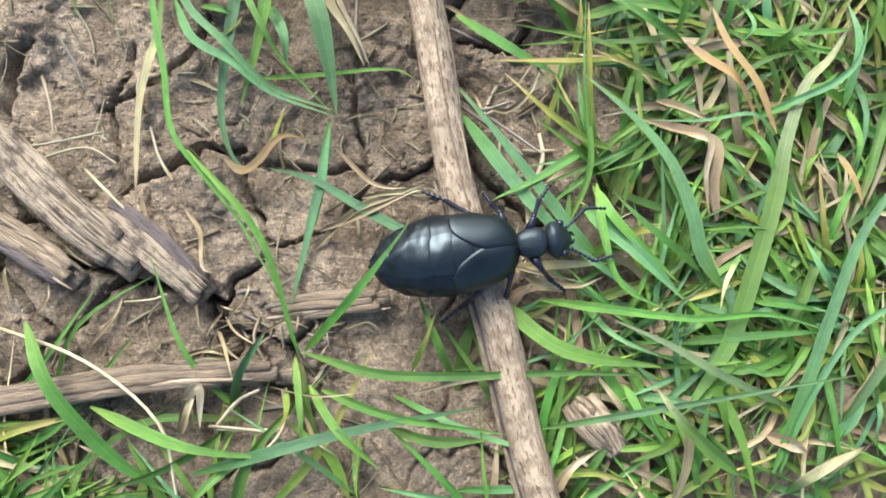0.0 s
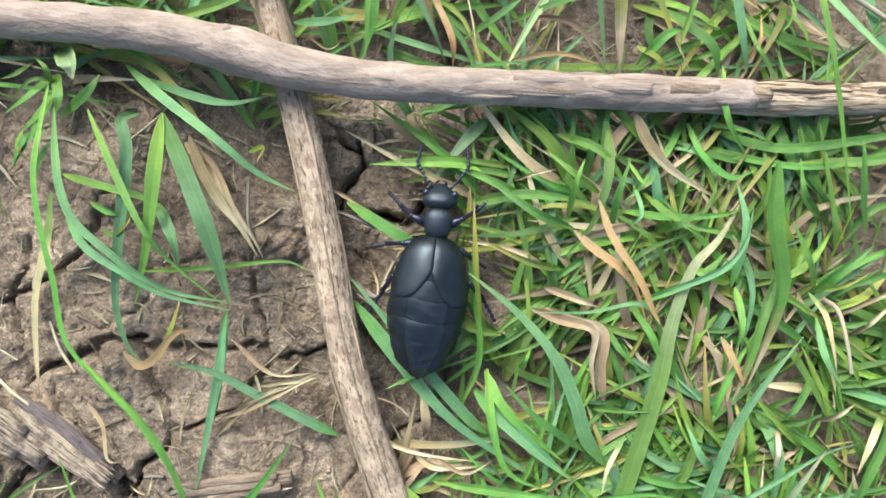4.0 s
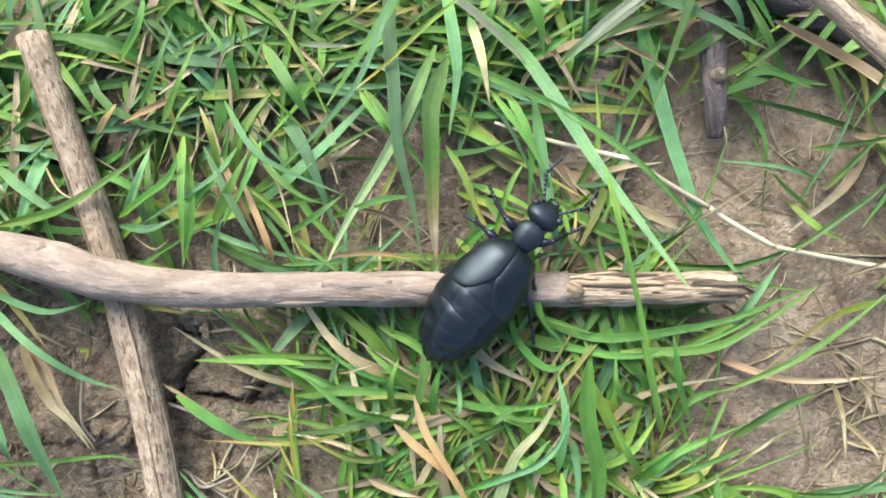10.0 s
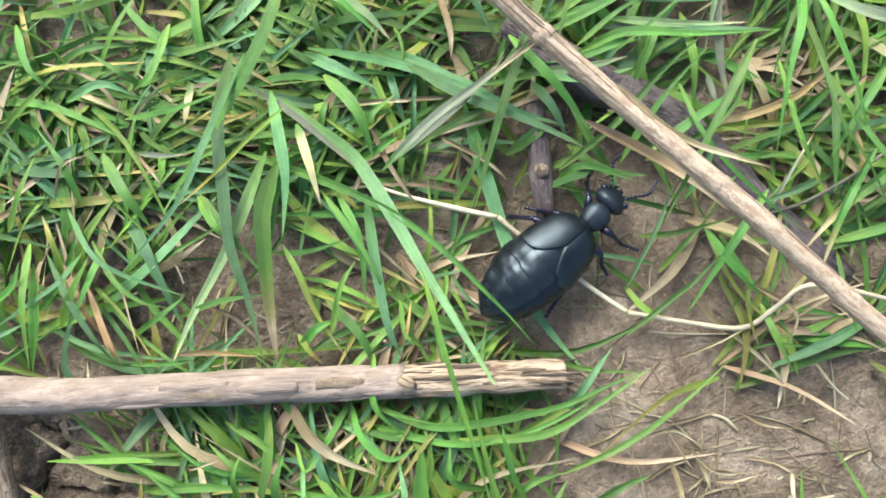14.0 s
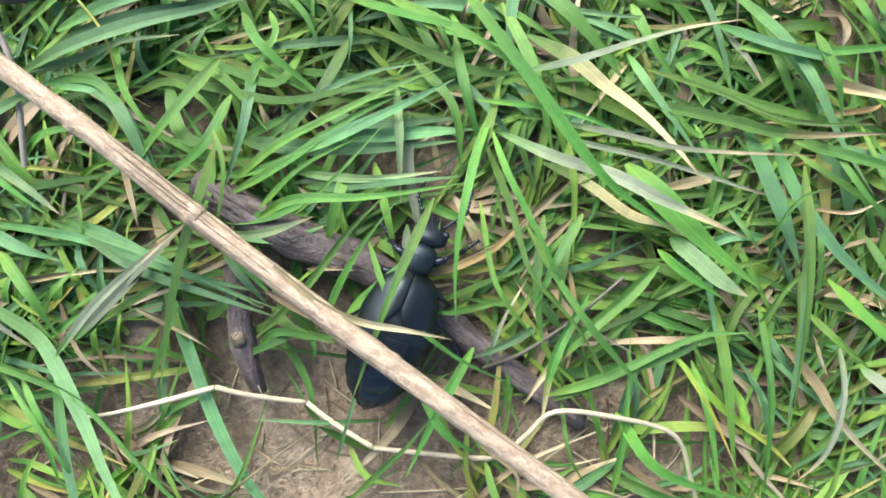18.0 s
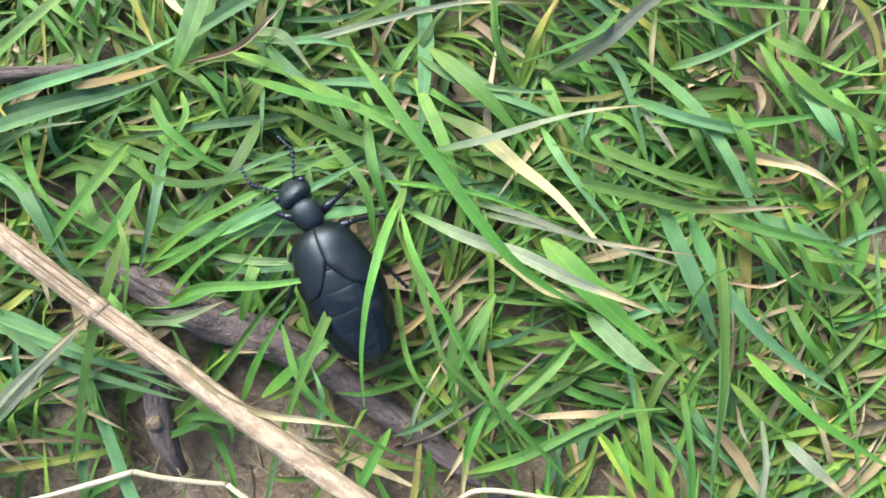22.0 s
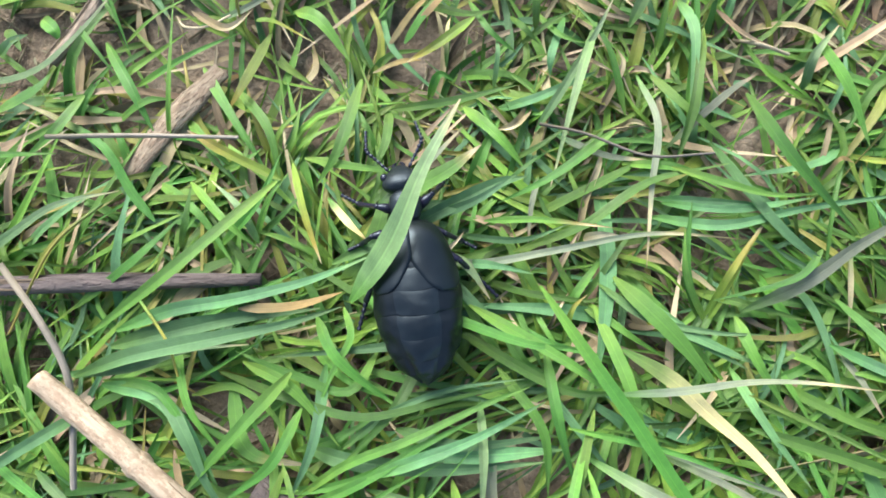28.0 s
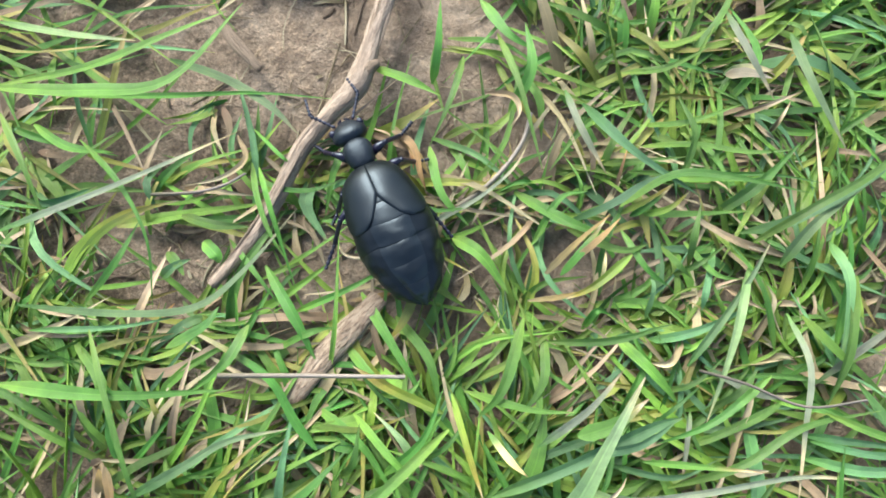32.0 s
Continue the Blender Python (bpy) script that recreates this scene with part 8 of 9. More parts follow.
blade("y", 1.2, (45.8, 155.0, 3.0), (50.9, 161.4, 5.7), (55.0, 167.5, 6.3), (60.6, 172.4, 5.0))
blade("d", 1.8, (138.3, 185.8, 3.0), (140.1, 189.4, 4.3), (141.9, 193.0, 4.7), (141.4, 195.8, 4.0))
blade("d", 1.6, (134.0, 165.5, 3.0), (135.0, 171.5, 4.3), (137.3, 176.9, 4.7), (138.1, 179.5, 4.0))
blade("d", 1.3, (54.7, 221.0, 3.0), (56.6, 216.8, 4.3), (52.7, 213.5, 4.7), (46.0, 212.3, 4.0))
blade("y", 1.4, (27.5, 197.0, 3.0), (33.6, 203.9, 5.7), (40.1, 207.8, 6.3), (46.1, 209.8, 5.0))
blade("d", 2.2, (33.7, 167.9, 5.0), (35.4, 168.5, 5.7), (34.7, 162.2, 5.0), (35.0, 155.6, 3.0))
blade("w", 1.8, (135.3, 230.4, 5.0), (138.6, 230.4, 6.0), (143.1, 229.8, 5.0))
blade("w", 0.5, (-71.4, 15.4, 2.0), (-64.0, 16.8, 2.5), (-55.5, 19.6, 2.0))
blade("w", 0.5, (-70.5, 11.7, 2.0), (-65.6, 13.9, 2.3), (-57.7, 16.8, 2.3), (-52.6, 14.7, 2.0))
blade("w", 0.5, (-70.6, 8.9, 2.0), (-67.1, 12.4, 2.5), (-65.1, 15.6, 2.0))
blade("w", 0.6, (-66.4, 28.2, 1.5), (-64.3, 23.5, 2.0), (-63.5, 19.0, 1.5))
blade("u", 0.5, (-64.9, 35.5, 1.5), (-61.3, 30.9, 2.0), (-59.3, 26.5, 1.5))
blade("d", 2.4, (32.7, 28.7, 5.0), (37.9, 27.2, 6.0), (42.6, 25.9, 7.0), (43.0, 20.3, 5.5), (44.7, 13.7, 4.0))
blade("d", 1.6, (14.6, 2.5, 2.0), (18.3, 0.7, 3.0), (26.2, 0.7, 2.0))
blade("P", 2.4, (59.4, -29.4, 4.0), (62.9, -25.0, 7.0), (70.6, -20.8, 6.0))
blade("w", 0.6, (-33.3, -26.3, 2.0), (-27.6, -26.1, 3.0), (-21.4, -26.5, 2.5))
blade("w", 0.6, (-21.6, -19.4, 3.0), (-21.3, -25.5, 3.7), (-25.3, -30.7, 3.3), (-28.1, -33.1, 2.0))
blade("d", 1.8, (-37.6, -27.8, 2.0), (-36.6, -24.1, 3.0), (-35.9, -20.7, 2.0))
blade("d", 1.1, (-18.2, -23.8, 2.0), (-15.9, -27.0, 3.0), (-12.2, -29.7, 2.0))
blade("d", 1.2, (-12.3, 12.5, 1.5), (-7.7, 13.6, 2.2), (-1.2, 13.9, 1.5))
blade("d", 2.2, (22.5, -32.6, 3.0), (24.7, -28.2, 4.0), (29.3, -25.0, 3.0))
blade("u", 0.7, (3.1, 31.1, 1.5), (6.1, 28.8, 2.0), (11.2, 30.8, 1.5))
blade("u", 0.6, (3.2, 29.1, 1.5), (9.2, 25.2, 2.0), (13.8, 21.9, 1.5))
blade("g", 1.2, (103.8, 104.2, 4.0), (107.4, 110.9, 6.7), (111.6, 117.0, 8.3), (117.2, 123.3, 9.0))
blade("g", 1.2, (108.4, 104.8, 4.0), (116.2, 108.6, 6.7), (121.9, 113.8, 8.0), (124.0, 120.2, 8.0))
blade("g", 1.0, (130.3, 106.0, 4.0), (124.9, 105.3, 7.0), (119.5, 105.7, 6.0))
blade("b", 1.3, (115.3, 98.1, 4.0), (117.9, 105.3, 8.0), (116.3, 110.8, 7.0))
blade("l", 1.5, (86.8, 119.6, 5.0), (96.2, 119.4, 9.0), (103.9, 121.6, 8.0))
blade("d", 1.1, (101.6, 113.4, 4.0), (107.4, 113.2, 6.0), (113.5, 112.4, 5.0))
blade("d", 1.2, (120.6, 110.9, 4.0), (127.1, 113.7, 6.7), (133.5, 116.5, 7.7), (138.7, 120.5, 7.0))


def straw_bits(seed, count, cx, cy, rx, ry, size, kinds="dw"):
    """Loose broken straws lying every way on the soil."""
    rng = random.Random(seed)
    for k in range(count):
        a, n = rng.uniform(0, 6.283), rng.uniform(*size)
        x, y = cx + rng.gauss(0, 0.5) * rx, cy + rng.gauss(0, 0.5) * ry
        mid = (x + 0.12 * n * math.sin(a) * rng.uniform(-1, 1), y + 0.12 * n * math.cos(a) * rng.uniform(-1, 1))
        ends = [(x - math.cos(a) * n / 2, y - math.sin(a) * n / 2), mid, (x + math.cos(a) * n / 2, y + math.sin(a) * n / 2)]
        blade(kinds[k % len(kinds)], rng.uniform(0.4, 1.1), *[(px, py, floor_at(px, py) + 0.6) for px, py in ends])


straw_bits(1, 26, -28, -13, 13, 11, (3, 8), "dud")
straw_bits(2, 16, -58, 2, 22, 16, (4, 12), "wdd")
straw_bits(3, 18, 130, 47, 20, 13, (4, 14), "dwd")
straw_bits(4, 16, 146, 193, 14, 10, (5, 11))
straw_bits(5, 14, 6, 80, 26, 8, (5, 12), "ddw")
straw_bits(6, 12, 10, 30, 12, 16, (4, 9))
straw_bits(7, 16, 75, 205, 40, 16, (5, 11), "dwo")


# ---- turf: what nobody could count ----
def build_turf(name, label, count, area, size, pick, seed, low, rise, broad=1.0, hole=None):
    worn = (0.22, 0.32, 0.07, 0.23, 0.16)
    rng = np.random.RandomState(seed)
    verts, faces, uvs, slots = [], [], [], []
    made = 0
    while made < count:
        tx, ty = rng.uniform(area[0], area[1]), rng.uniform(area[2], area[3])
        if hole and (hole[0] < tx < hole[1] and hole[2] < ty < hole[3] or rng.rand() > 1.15 * math.exp(-(math.hypot(tx - 70, ty - 100) / 620) ** 2)):
            continue
        bare = bare_at(tx, ty)
        if rng.rand() < bare * 0.985:
            continue
        lean = 2.2 * float(SOFT_A(np.array([tx + 40]), np.array([ty]), 38)[0]) * math.pi + 0.8
        fan = rng.rand() < 0.6
        heart = lean + rng.normal(0, 0.8)
        for _ in range(rng.randint(6, 13) if fan else rng.randint(2, 5)):
            spot = 1.0 if fan else 3.0
            x, y = tx + rng.normal(0, spot), ty + rng.normal(0, spot)
            a = heart + rng.normal(0, 0.75) if fan else lean + rng.normal(0, 1.0) + (math.pi if rng.rand() < 0.3 else 0)
            length = rng.uniform(*size) * (1.15 if fan else 0.9) * (0.8 if y > 165 and x < 175 else 1.0)
            hump = rng.uniform(*rise)
            bend = rng.normal(0, 0.4)
            z0 = low + floor_at(x, y) * 0.5
            ex, ey = x + math.cos(a) * length * 0.8, y + math.sin(a) * length * 0.8
            if rng.rand() < 0.9 * bare_at(ex, ey):
                continue
            p0 = (x, y, z0)
            p1 = (x + math.cos(a) * length * 0.45, y + math.sin(a) * length * 0.45, z0 + hump)
            p2 = (x + math.cos(a) * length * 0.5 + math.cos(a + bend) * length * 0.5, y + math.sin(a) * length * 0.5 + math.sin(a + bend) * length * 0.5, z0 + hump * rng.uniform(0.3, 0.95))
            v, f, u = ribbon([p0, p1, p2], min(2.5, max(0.75, rng.lognormal(0.22, 0.32))) * broad * (0.88 if y > 165 and x < 175 else 1.0), 4, twist=rng.normal(0, 0.5), fold=rng.uniform(0.05, 0.4), seed=rng.uniform(0, 6), tip=rng.uniform(0.4, 0.85), root=0.4)
            start = len(verts)
            verts += v
            uvs += u
            faces += [tuple(start + q for q in g) for g in f]
            slots += [int(rng.choice(len(MEADOW), p=worn if y > 165 and x < 155 and rng.rand() < 0.7 else (0.40, 0.20, 0.15, 0.16, 0.09) if y < 112 and size[0] > 10 else pick))] * len(f)
            made += 1
    tagged(new(name, mesh_of(name, verts, faces, MEADOW, uvs, slots)), label, "grass", kind="stuff")


build_turf("turf", "dense short green meadow turf with pale and dry blades", 8600, (-85, 222, -50, 258), (12, 32), (0.47, 0.27, 0.14, 0.06, 0.06), 3, 0.0, (1.0, 5.0))
build_turf("thatch", "flattened dead and green grass thatch near the soil", 3400, (-85, 222, -50, 258), (8, 18), (0.20, 0.17, 0.08, 0.43, 0.12), 8, 0.0, (0.4, 2.2))
build_turf("rough_grass", "rough green meadow grass beyond the beetle's way", 9000, (-1200, 1340, -1170, 1370), (35, 80), (0.45, 0.28, 0.12, 0.08, 0.07), 21, 0.0, (6, 18), 3.2, (-135, 272, -100, 308))


def build_litter():
    rng = np.random.RandomState(17)
    verts, faces, uvs, slots = [], [], [], []
    mats = [LEAVES["d"], LEAVES["w"], OLD_WOOD]
    for _ in range(6500):
        x, y = rng.uniform(-85, 222), rng.uniform(-50, 258)
        if rng.rand() > 0.15 + 0.85 * bare_at(x, y):
            continue
        a, n = rng.uniform(0, 6.28), 1.5 + (10 if x < 60 else 16) * rng.rand() ** 2.2
        pts = []
        for s in (0, 0.5, 1):
            px, py = x + math.cos(a) * n * s + rng.normal(0, 0.05 * n), y + math.sin(a) * n * s + rng.normal(0, 0.05 * n)
            pts.append((px, py, floor_at(px, py) + 0.35))
        v, f, u = ribbon(pts, rng.choice([0.16, 0.2, 0.28, 0.5]), 3, stem=rng.rand() < 0.6, seed=rng.uniform(0, 6))
        start = len(verts)
        verts += v
        uvs += u
        faces += [tuple(start + q for q in g) for g in f]
        slots += [int(rng.choice(3, p=(0.4, 0.4, 0.2)))] * len(f)
    tagged(new("straw_litter", mesh_of("straw_litter", verts, faces, mats, uvs, slots)), "fine dry straw fibres scattered on the soil", "straw", kind="stuff")
    verts, faces = [], []
    ball = bmesh.new()
    bmesh.ops.create_icosphere(ball, subdivisions=1, radius=1.0)
    shape = [v.co.copy() for v in ball.verts]
    tris = [tuple(q.index for q in t.verts) for t in ball.faces]
    ball.free()
    for _ in range(9000):
        x, y = rng.uniform(-85, 222), rng.uniform(-50, 258)
        if rng.rand() > 0.05 + 0.95 * bare_at(x, y):
            continue
        if x > 60 and rng.rand() < 0.75:
            continue
        r = 0.24 * rng.lognormal(0, 0.55)
        z = floor_at(x, y) + 0.1 * r
        start = len(verts)
        s = rng.uniform(0.6, 1.3, 3)
        verts += [(x + p.x * r * s[0] * rng.uniform(0.8, 1.2), y + p.y * r * s[1] * rng.uniform(0.8, 1.2), z + p.z * r * 0.8) for p in shape]
        faces += [tuple(start + q for q in t) for t in tris]
    tagged(new("soil_crumbs", mesh_of("soil_crumbs", verts, faces, [SOIL])), "small brown soil crumbs lying on the ground", "soil", kind="stuff")


build_litter()


# ---- beetle ----
BODY_Y = [11.6, 11.0, 10.0, 8.0, 4.0, 0.0, -4.0, -8.0, -10.5, -11.6, -12.0]
BODY_W = [0.6, 2.3, 3.9, 5.0, 6.0, 6.45, 6.2, 4.8, 3.1, 1.8, 0.4]


def girth(y):
    return float(np.interp(-y, [-q for q in BODY_Y], BODY_W))


def smooth_girth(y):
    return sum(girth(y + d) for d in (-0.9, -0.45, 0, 0.45, 0.9)) / 5


def skin(y, a, grow=0.0):
    w = smooth_girth(y) + grow
    return (w * math.sin(a), y, 5.6 + (0.78 if math.cos(a) > 0 else 0.68) * w * math.cos(a))


def segment(y0, y1, number, rings=14, sides=48):
    """One ring of the abdomen: a swollen plate along the back with a proud rear edge, soft wrinkled sides."""
    verts, faces, slots = [], [], []
    for i in range(rings + 1):
        s = i / rings
        for k in range(sides):
            a = 2 * math.pi * k / sides
            plate = max(0.0, 1 - (math.sin(a) / 0.47) ** 2) ** 0.5 if math.cos(a) > 0 else 0.0
            y = y0 + (y1 - y0) * s + 0.30 * noise.noise((math.sin(a) * 2.4, number * 3.7, 1.3)) - 0.5 * plate
            lobe = math.sin(math.pi * min(1.0, max(0.0, s * 0.96 + 0.02))) ** 0.42
            grow = 0.50 * plate * lobe + (1 - plate) * 0.32 * lobe - 0.36
            grow *= (0.4, 0.4, 0.4, 0.5)[number] if number < 4 else 0.75
            crease = -0.26 * math.exp(-((abs(math.sin(a)) - 0.48) / 0.07) ** 2) * lobe if math.cos(a) > 0 else 0.0
            swell = 0.46 * noise.noise((math.sin(a) * 2.3 + 5, y * 0.40, math.cos(a) * 2.1)) + 0.16 * noise.noise((math.sin(a) * 5 + 2, y * 0.9, 4.0)) if math.cos(a) > -0.2 else 0
            verts.append(skin(y, a, grow + crease + swell * min(1.0, max(0.0, (2.5 - y) / 4))))
    for i in range(rings):
        for k in range(sides):
            q = i * sides + k
            r = i * sides + (k + 1) % sides
            faces.append((q, q + sides, r + sides, r))
            a = 2 * math.pi * (k + 0.5) / sides
            slots.append(1 if math.cos(a) > 0 and abs(math.sin(a)) < 0.46 and 0 < i < rings - 1 else 0)
    for row, flip in ((0, False), (rings, True)):
        ring = tuple(row * sides + k for k in range(sides))
        faces.append(ring[::-1] if flip else ring)
        slots.append(0)
    return verts, faces, slots


def elytron(sign):
    """A short soft wing case: meets its twin in front, parts in a small notch, slanting rounded end."""
    nu, nv = 34, 16
    end = 0.5 if sign > 0 else 1.0
    verts, faces = [], []
    for layer, lift in ((0, 0.34), (1, 0.10)):
        for i in range(nu + 1):
            s = i / nu
            y = 10.9 + (end - 10.9) * s
            notch = max(0.0, (s - 0.50) / 0.50)
            inner = -0.02 - (0.03 if sign > 0 else 0.0) + 0.50 * notch ** 1.25 + 0.16 * max(0.0, (s - 0.86) / 0.14) ** 2
            outer = 1.45 - 0.48 * max(0.0, (s - 0.70) / 0.30) ** 2.5
            for j in range(nv + 1):
                a = inner + (max(outer, inner + 0.02) - inner) * j / nv
                edge = 0.25 * (1 - min(1, (nv - j) / 2.0)) + 0.2 * max(0, (s - 0.93) / 0.07) + (0.28 if sign > 0 else 0.1) * (1 - min(1, j / 2.0))
                dent = 0.16 * noise.noise((sign * a * 1.6, y * 0.3, sign * 2.0)) - 0.1 * math.exp(-((a - 0.75) / 0.2) ** 2) * s
                x, yy, z = skin(y, a, lift + dent - (edge if layer == 0 else 0) * 0.8 + (0.02 if sign > 0 else 0))
                verts.append((sign * x, yy, z))
    w = nv + 1
    top = (nu + 1) * w
    for i in range(nu):
        for j in range(nv):
            q = (i * w + j, i * w + j + 1, (i + 1) * w + j + 1, (i + 1) * w + j)
            faces.append(q if sign < 0 else q[::-1])
            b = tuple(top + p for p in q)
            faces.append(b[::-1] if sign < 0 else b)
    rim = [j for j in range(w)] + [i * w + nv for i in range(1, nu + 1)] + [nu * w + j for j in range(nv - 1, -1, -1)] + [i * w for i in range(nu - 1, 0, -1)]
    for p, q in zip(rim, rim[1:] + rim[:1]):
        f = (p, q, top + q, top + p)
        faces.append(f if sign > 0 else f[::-1])
    return verts, faces


def lump(profile, sides=24, flat=0.8, groove=0.0, sink=0.0):
    """A closed body turned along y from (y, half width) pairs."""
    verts, faces = [], []
    line = smooth_line([(y, w, 0) for y, w in profile], 4)
    for p in line:
        for k in range(sides):
            a = 2 * math.pi * k / sides
            d = groove * math.exp(-(math.sin(a) / 0.16) ** 2) if math.cos(a) > 0 else 0
            verts.append((max(p.y, 0.02) * math.sin(a), p.x, (max(p.y, 0.02) * flat - d) * math.cos(a) - sink * (p.x - profile[0][0])))
    n = len(line)
    for i in range(n - 1):
        for k in range(sides):
            q, r = i * sides + k, i * sides + (k + 1) % sides
            faces.append((q, r, r + sides, q + sides))
    faces += [tuple(range(sides))[::-1], tuple((n - 1) * sides + k for k in range(sides))]
    return verts, faces


def build_beetle():
    root = tagged(new("beetle"), "large matt black oil beetle with swollen abdomen walking over grass", "beetle")
    cuts = [11.4, 7.6, 4.4, 1.2, -2.2, -5.6, -8.6, -10.7, -11.95]
    for number, (y0, y1) in enumerate(zip(cuts, cuts[1:])):
        v, f, plated = segment(y0 + 0.5 if y0 < 11 else y0, y1, number)
        part("abdomen_segment", crisp(mesh_of("abdomen_segment", v, f, [SKIN, PLATE], None, plated), 2), root)
    for sign in (-1, 1):
        v, f = elytron(sign)
        part("wing_case", crisp(mesh_of("wing_case", v, f, [SHELL]), 100), root, "short leathery black wing case")
    thorax = part("thorax", mesh_of("thorax", *lump([(-0.4, 1.3), (0.3, 1.9), (1.6, 2.3), (3.0, 2.35), (3.9, 1.9), (4.4, 1.1)], flat=0.78, groove=0.12), [PITTED]), root, "narrow pitted black thorax")
    head = part("head", mesh_of("head", *lump([(-0.3, 0.9), (0.2, 2.0), (0.9, 2.75), (2.0, 2.85), (3.0, 2.3), (3.9, 1.5), (4.5, 0.7)], flat=0.72, groove=0.08, sink=0.28), [PITTED]), root, "broad black head with bead-like feelers")
    for sign in (-1, 1):
        bm = bmesh.new()
        bmesh.ops.create_uvsphere(bm, u_segments=12, v_segments=8, radius=0.00062, matrix=Matrix.Translation((sign * 2.35 * MM, 2.5 * MM, 0.1 * MM)))
        me = bpy.data.meshes.new("eye")
        bm.to_mesh(me)
        bm.free()
        me.materials.append(LIMB)
        part("eye", me, head)
        # feelers: eleven beads on one string, bent at the middle
        p, a = Vector((sign * 1.5, 3.3, 0.2)), sign * 0.62
        points, radii = [], []
        for k in range(11):
            if k == 6:
                a -= sign * 0.75
            step = 0.9 if k in (0, 2) else 0.72
            d = Vector((math.sin(a), math.cos(a), 0.10 - 0.02 * k)).normalized()
            r = 0.36 if k in (4, 5, 6) else 0.29
            points += [p + d * step * q for q in (0.0, 0.25, 0.5, 0.75)]
            radii += [0.12, 0.8 * r, r, 0.85 * r]
            p = p + d * step
        points.append(p)
        radii.append(0.08)
        v, f, u = tube(points, radii, 9, steps=1)
        me = mesh_of("feeler", v, f, [LIMB], u)
        part("feeler", me, head)
        v, f, u = tube([(sign * 0.5, 4.0, -1.2), (sign * 0.75, 4.8, -1.5), (sign * 0.25, 5.3, -1.6)], [0.4, 0.3, 0.1], 8, steps=4)
        part("jaw", mesh_of("jaw", v, f, [LIMB], u), head)
    legs = []
    for y, base, reach, ahead, phase in ((12.6, 1.3, 6.2, 3.6, 0.0), (9.8, 2.6, 6.0, -1.6, 0.5), (6.8, 3.4, 6.2, -6.2, 0.0)):
        for sign in (-1, 1):
            v, f, u = tube([(0, 0, 0), (sign * 0.25 * reach, 0.25 * ahead, 1.2), (sign * 0.46 * reach, 0.42 * ahead, 1.3)], [0.55, 0.75, 0.42], 10, steps=5)
            leg = part("leg", mesh_of("thigh", v, f, [LIMB], u), root, "thin blue-black jointed leg")
            v, f, u = tube([(sign * 0.45 * reach, 0.41 * ahead, 1.35), (sign * 0.62 * reach, 0.66 * ahead, -0.8), (sign * 0.78 * reach, 0.9 * ahead, -3.0)], [0.42, 0.36, 0.46], 8, steps=5)
            part("shin", mesh_of("shin", v, f, [LIMB], u), leg)
            points, radii = [], []
            for k in range(5):
                for q, r in ((0.0, 0.16), (0.3, 0.33), (0.7, 0.36)):
                    points.append((sign * (0.78 + 0.075 * (k + q)) * reach, (0.9 + 0.13 * (k + q)) * ahead, -3.0 - 0.14 * (k + q)))
                    radii.append(r)
            v, f, u = tube(points, radii, 8, steps=1)
            me = mesh_of("foot", v, f, [LIMB], u)
            part("foot", me, leg)
            legs.append((leg, sign, (sign * base, y, 4.4), (phase + (0.5 if sign > 0 else 0)) % 1))
    return root, thorax, head, legs


BEETLE, THORAX, HEAD, LEGS = build_beetle()

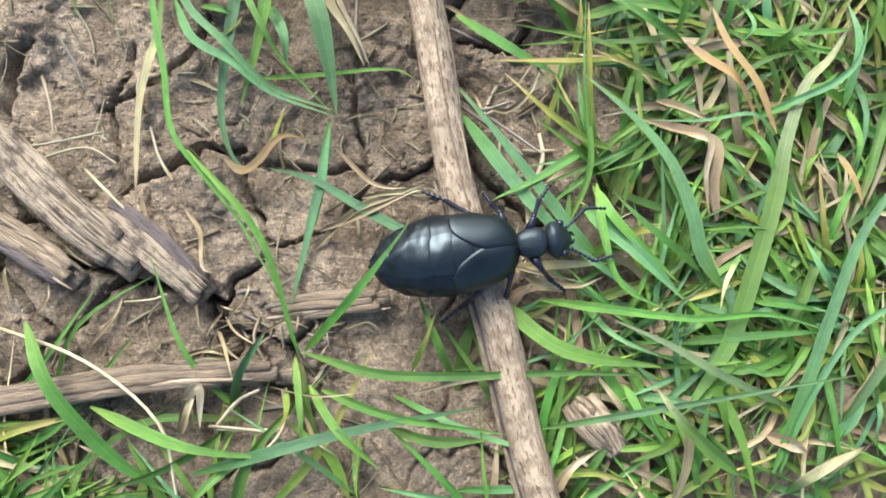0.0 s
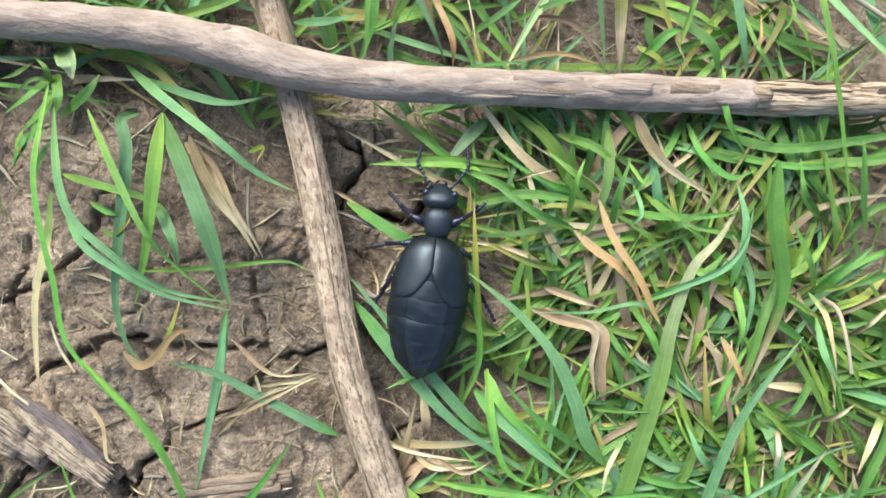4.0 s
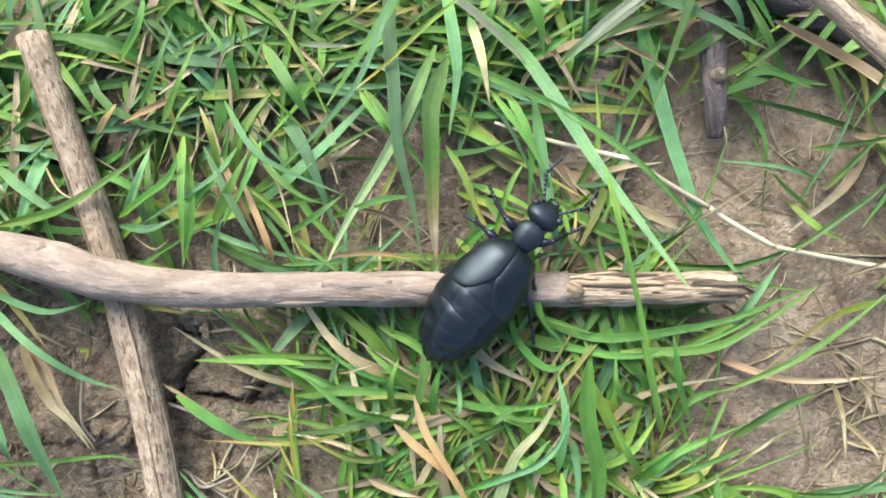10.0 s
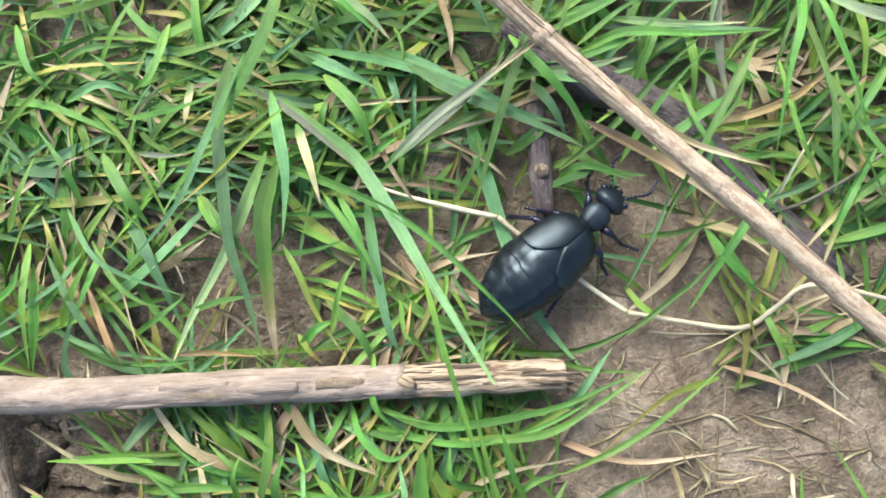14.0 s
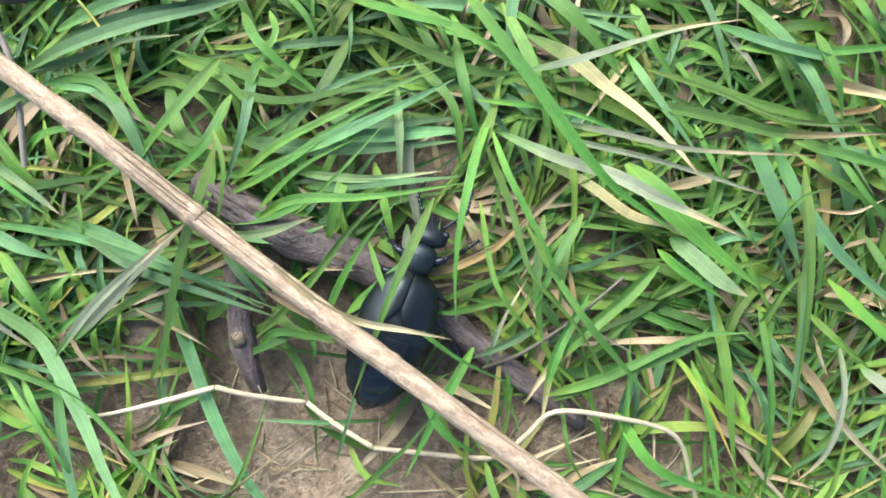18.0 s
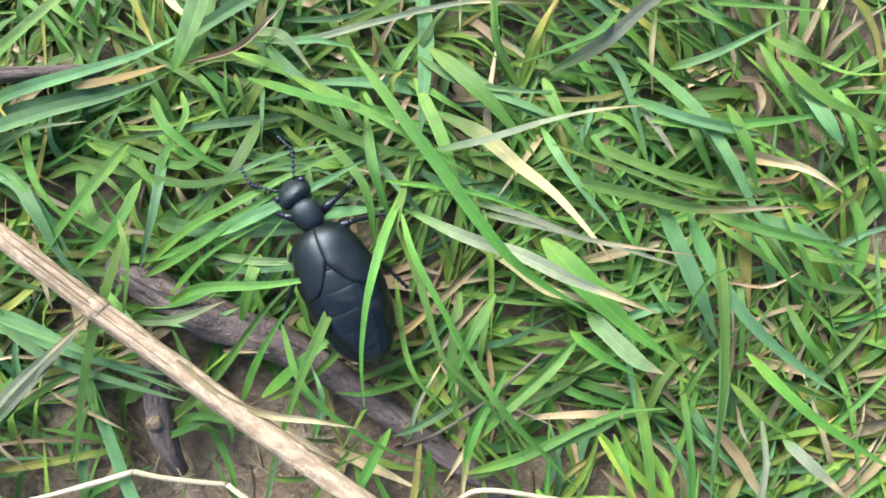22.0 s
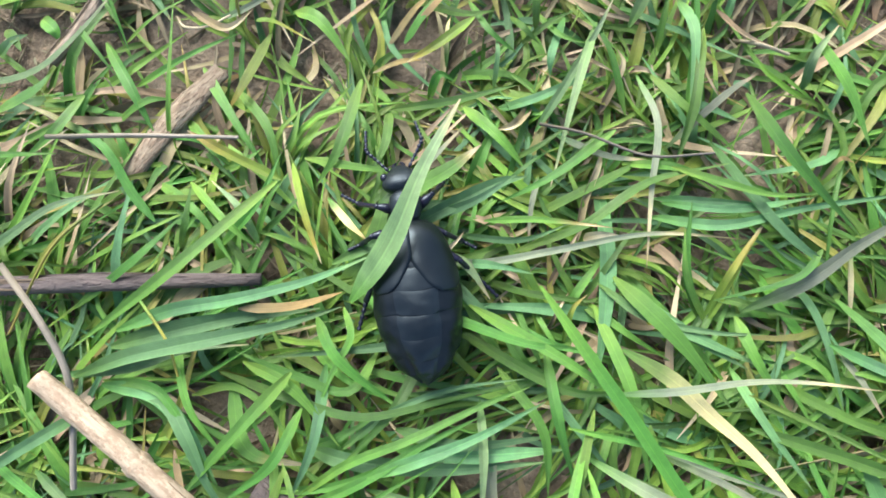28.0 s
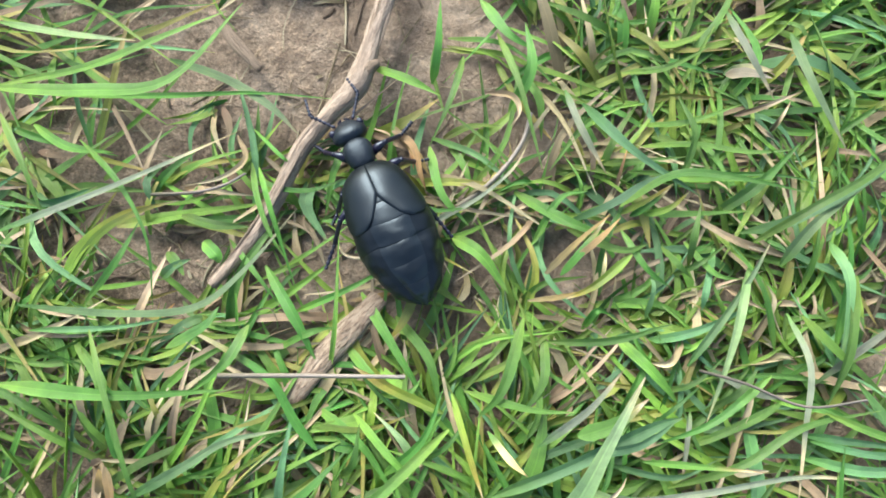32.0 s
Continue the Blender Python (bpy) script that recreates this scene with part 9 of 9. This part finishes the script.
# beetle: seconds, place on the ground in millimetres, rise, heading
TRACK = [
    (0, 2.6, 3.9, 2, -77),
    (0.5, 4.5, 3.5, 2.5, -72),
    (1, 7.4, 4.2, 3, -60),
    (1.5, 9.5, 6.2, 3, -58),
    (2, 10.3, 7.6, 3, -54),
    (2.5, 11.7, 9.9, 2.5, -44),
    (3, 13.6, 17.5, 1.5, -19),
    (3.5, 14.6, 24.1, 1, -8),
    (4, 15.2, 28.7, 1, -4),
    (4.5, 16.5, 29.1, 1, -9),
    (6.5, 22.3, 38.5, 1, -37),
    (7, 24.7, 42.6, 1, -44),
    (7.5, 29.7, 47.4, 1.5, -55),
    (8, 39.1, 52.4, 2, -60),
    (8.5, 44.8, 57.3, 3, -58),
    (9, 48.5, 60.6, 4, -51),
    (9.5, 49.4, 63.3, 4.5, -40),
    (10, 51.5, 64.5, 4.5, -36),
    (10.5, 55.3, 65.9, 5, -33),
    (11, 54.3, 70.0, 5.5, -45),
    (11.5, 57.8, 73.9, 5, -63),
    (12, 65.0, 77.0, 4, -72),
    (12.5, 72.4, 78.5, 2.5, -72),
    (13, 80.1, 80.4, 1, -72),
    (13.5, 84.3, 83.8, 0.5, -57),
    (14, 89.3, 86.0, 0.5, -49),
    (14.5, 93.4, 87.3, 0.5, -54),
    (16.5, 109.0, 95.5, 0.5, -54),
    (17, 113.9, 99.1, 1, -33),
    (17.5, 114.3, 101.6, 1, -28),
    (18, 115.3, 102.2, 1.5, -24),
    (18.5, 113.7, 103.5, 1.5, -40),
    (19, 118.9, 104.1, 2, -48),
    (19.5, 124.2, 108.9, 2.5, -33),
    (20, 125.7, 109.8, 3, -22),
    (20.5, 125.8, 110.6, 3.5, -19),
    (21, 125.1, 112.9, 4, -9),
    (21.5, 122.0, 117.2, 4, 12),
    (22, 122.9, 121.9, 4, 20),
    (22.5, 123.8, 124.5, 4.5, 28),
    (23, 124.7, 123.5, 4.5, 27),
    (23.5, 120.5, 130.5, 5, 22),
    (24, 120.6, 132.3, 5, 17),
    (24.5, 119.2, 134.7, 5, 21),
    (25, 119.8, 136.4, 5, 18),
    (25.5, 115.9, 140.4, 5, 28),
    (27.5, 109.8, 154.6, 5, 9),
    (28, 109.3, 157.3, 5, 6),
    (28.5, 108.7, 163.6, 5, 4),
    (29, 106.3, 168.5, 5, 17),
    (29.5, 100.3, 176.8, 5, 28),
    (30, 99.5, 178.7, 5, 35),
    (30.5, 93.7, 186.0, 5, 31),
    (31, 88.6, 192.9, 4.5, 31),
    (31.5, 82.6, 199.8, 4, 35),
    (32, 81.2, 204.1, 4, 24),
]
# seconds, turn of the head against the body, degrees
NOD = [(0, 0), (2, 12), (4, 2), (4.5, -20), (6.5, -10), (7, -12), (9, 15), (11, -19), (13, 0), (14.5, 9), (16.5, 29), (18, 0), (19, -4), (21, 32), (23, -4), (25.5, 17), (28, 4), (30, 6), (32, 3)]

# seconds, lift of the front end while it climbs over sticks, degrees
TIP = [(0, 3), (2, 2), (3, -3), (4, 0), (8, 3), (9, 8), (10, 6), (11, 2), (12, -8), (13, -2), (14, 0), (18, 3), (20, 5), (22, 3), (24, 2), (28, 0), (32, -2)]


def motions():
    tips = np.interp([row[0] for row in TRACK], [p[0] for p in TIP], [p[1] for p in TIP])
    walk(BEETLE, [(t, pose(x * MM, y * MM, rise * MM, float(tip), 0, turn)) for (t, x, y, rise, turn), tip in zip(TRACK, tips)])
    fore, front = [], []
    for t, a in NOD:
        neck = pose(0, 11.2 * MM, 6.1 * MM, -6, 0, a * 0.55)
        fore.append((t, neck))
        front.append((t, neck @ pose(0, 4.5 * MM, 0.0, -8, 0, a * 0.6)))
    # the beetle's feet drag the long straw along
    rest = LONG_STRAW.location.copy()
    walk(LONG_STRAW, [(t, Matrix.Translation(rest + Vector((x, y, 0)) * MM)) for t, x, y in ((0, -8.5, -8.5), (11.5, -8.5, -8.5), (13.2, -8, -8.5), (14, -5, -5), (14.5, -4, -4), (16.5, 0, 0), (32, 0, 0))])
    joints = [[], [], []]
    for t, *turns in ((0, 152, 151, 167), (11.5, 152, 151, 167), (13.2, 145, 140, 160), (14.5, 144, 150, 172), (16.5, 142, 166.6, 189.8), (32, 142, 166.6, 189.8)):
        p = Vector((0, 0, 0))
        for rows, a, (n, rise, _) in zip(joints, turns, STRAW_LINKS):
            rows.append((t, pose(p.x * MM, p.y * MM, p.z * MM, 0, 0, a)))
            p += Vector((n * math.cos(radians(a)), n * math.sin(radians(a)), rise))
    for rows, (_, _, piece) in zip(joints, STRAW_LINKS):
        walk(piece, rows)
    walk(THORAX, fore)
    walk(HEAD, front)
    times = [t for t, *_ in TRACK]
    xs, ys, turns = ([row[k] for row in TRACK] for k in (1, 2, 4))
    beats, gone = [], 0.0
    for k in range(321):
        t = k / 10
        if k:
            dx = np.interp(t, times, xs) - np.interp(t - 0.1, times, xs)
            dy = np.interp(t, times, ys) - np.interp(t - 0.1, times, ys)
            spin = abs(np.interp(t, times, turns) - np.interp(t - 0.1, times, turns))
            gone += (math.hypot(dx, dy) + 0.07 * spin) / 8.0
        beats.append((t, gone))
    for leg, sign, hip, phase in LEGS:
        rows = []
        for t, g in beats[::2]:
            c = 2 * math.pi * (g + phase)
            swing, lift = 17 * math.sin(c), max(0.0, math.cos(c)) * 12
            rows.append((t, pose(hip[0] * MM, hip[1] * MM, hip[2] * MM, 0, -sign * lift, sign * swing)))
        walk(leg, rows)


motions()
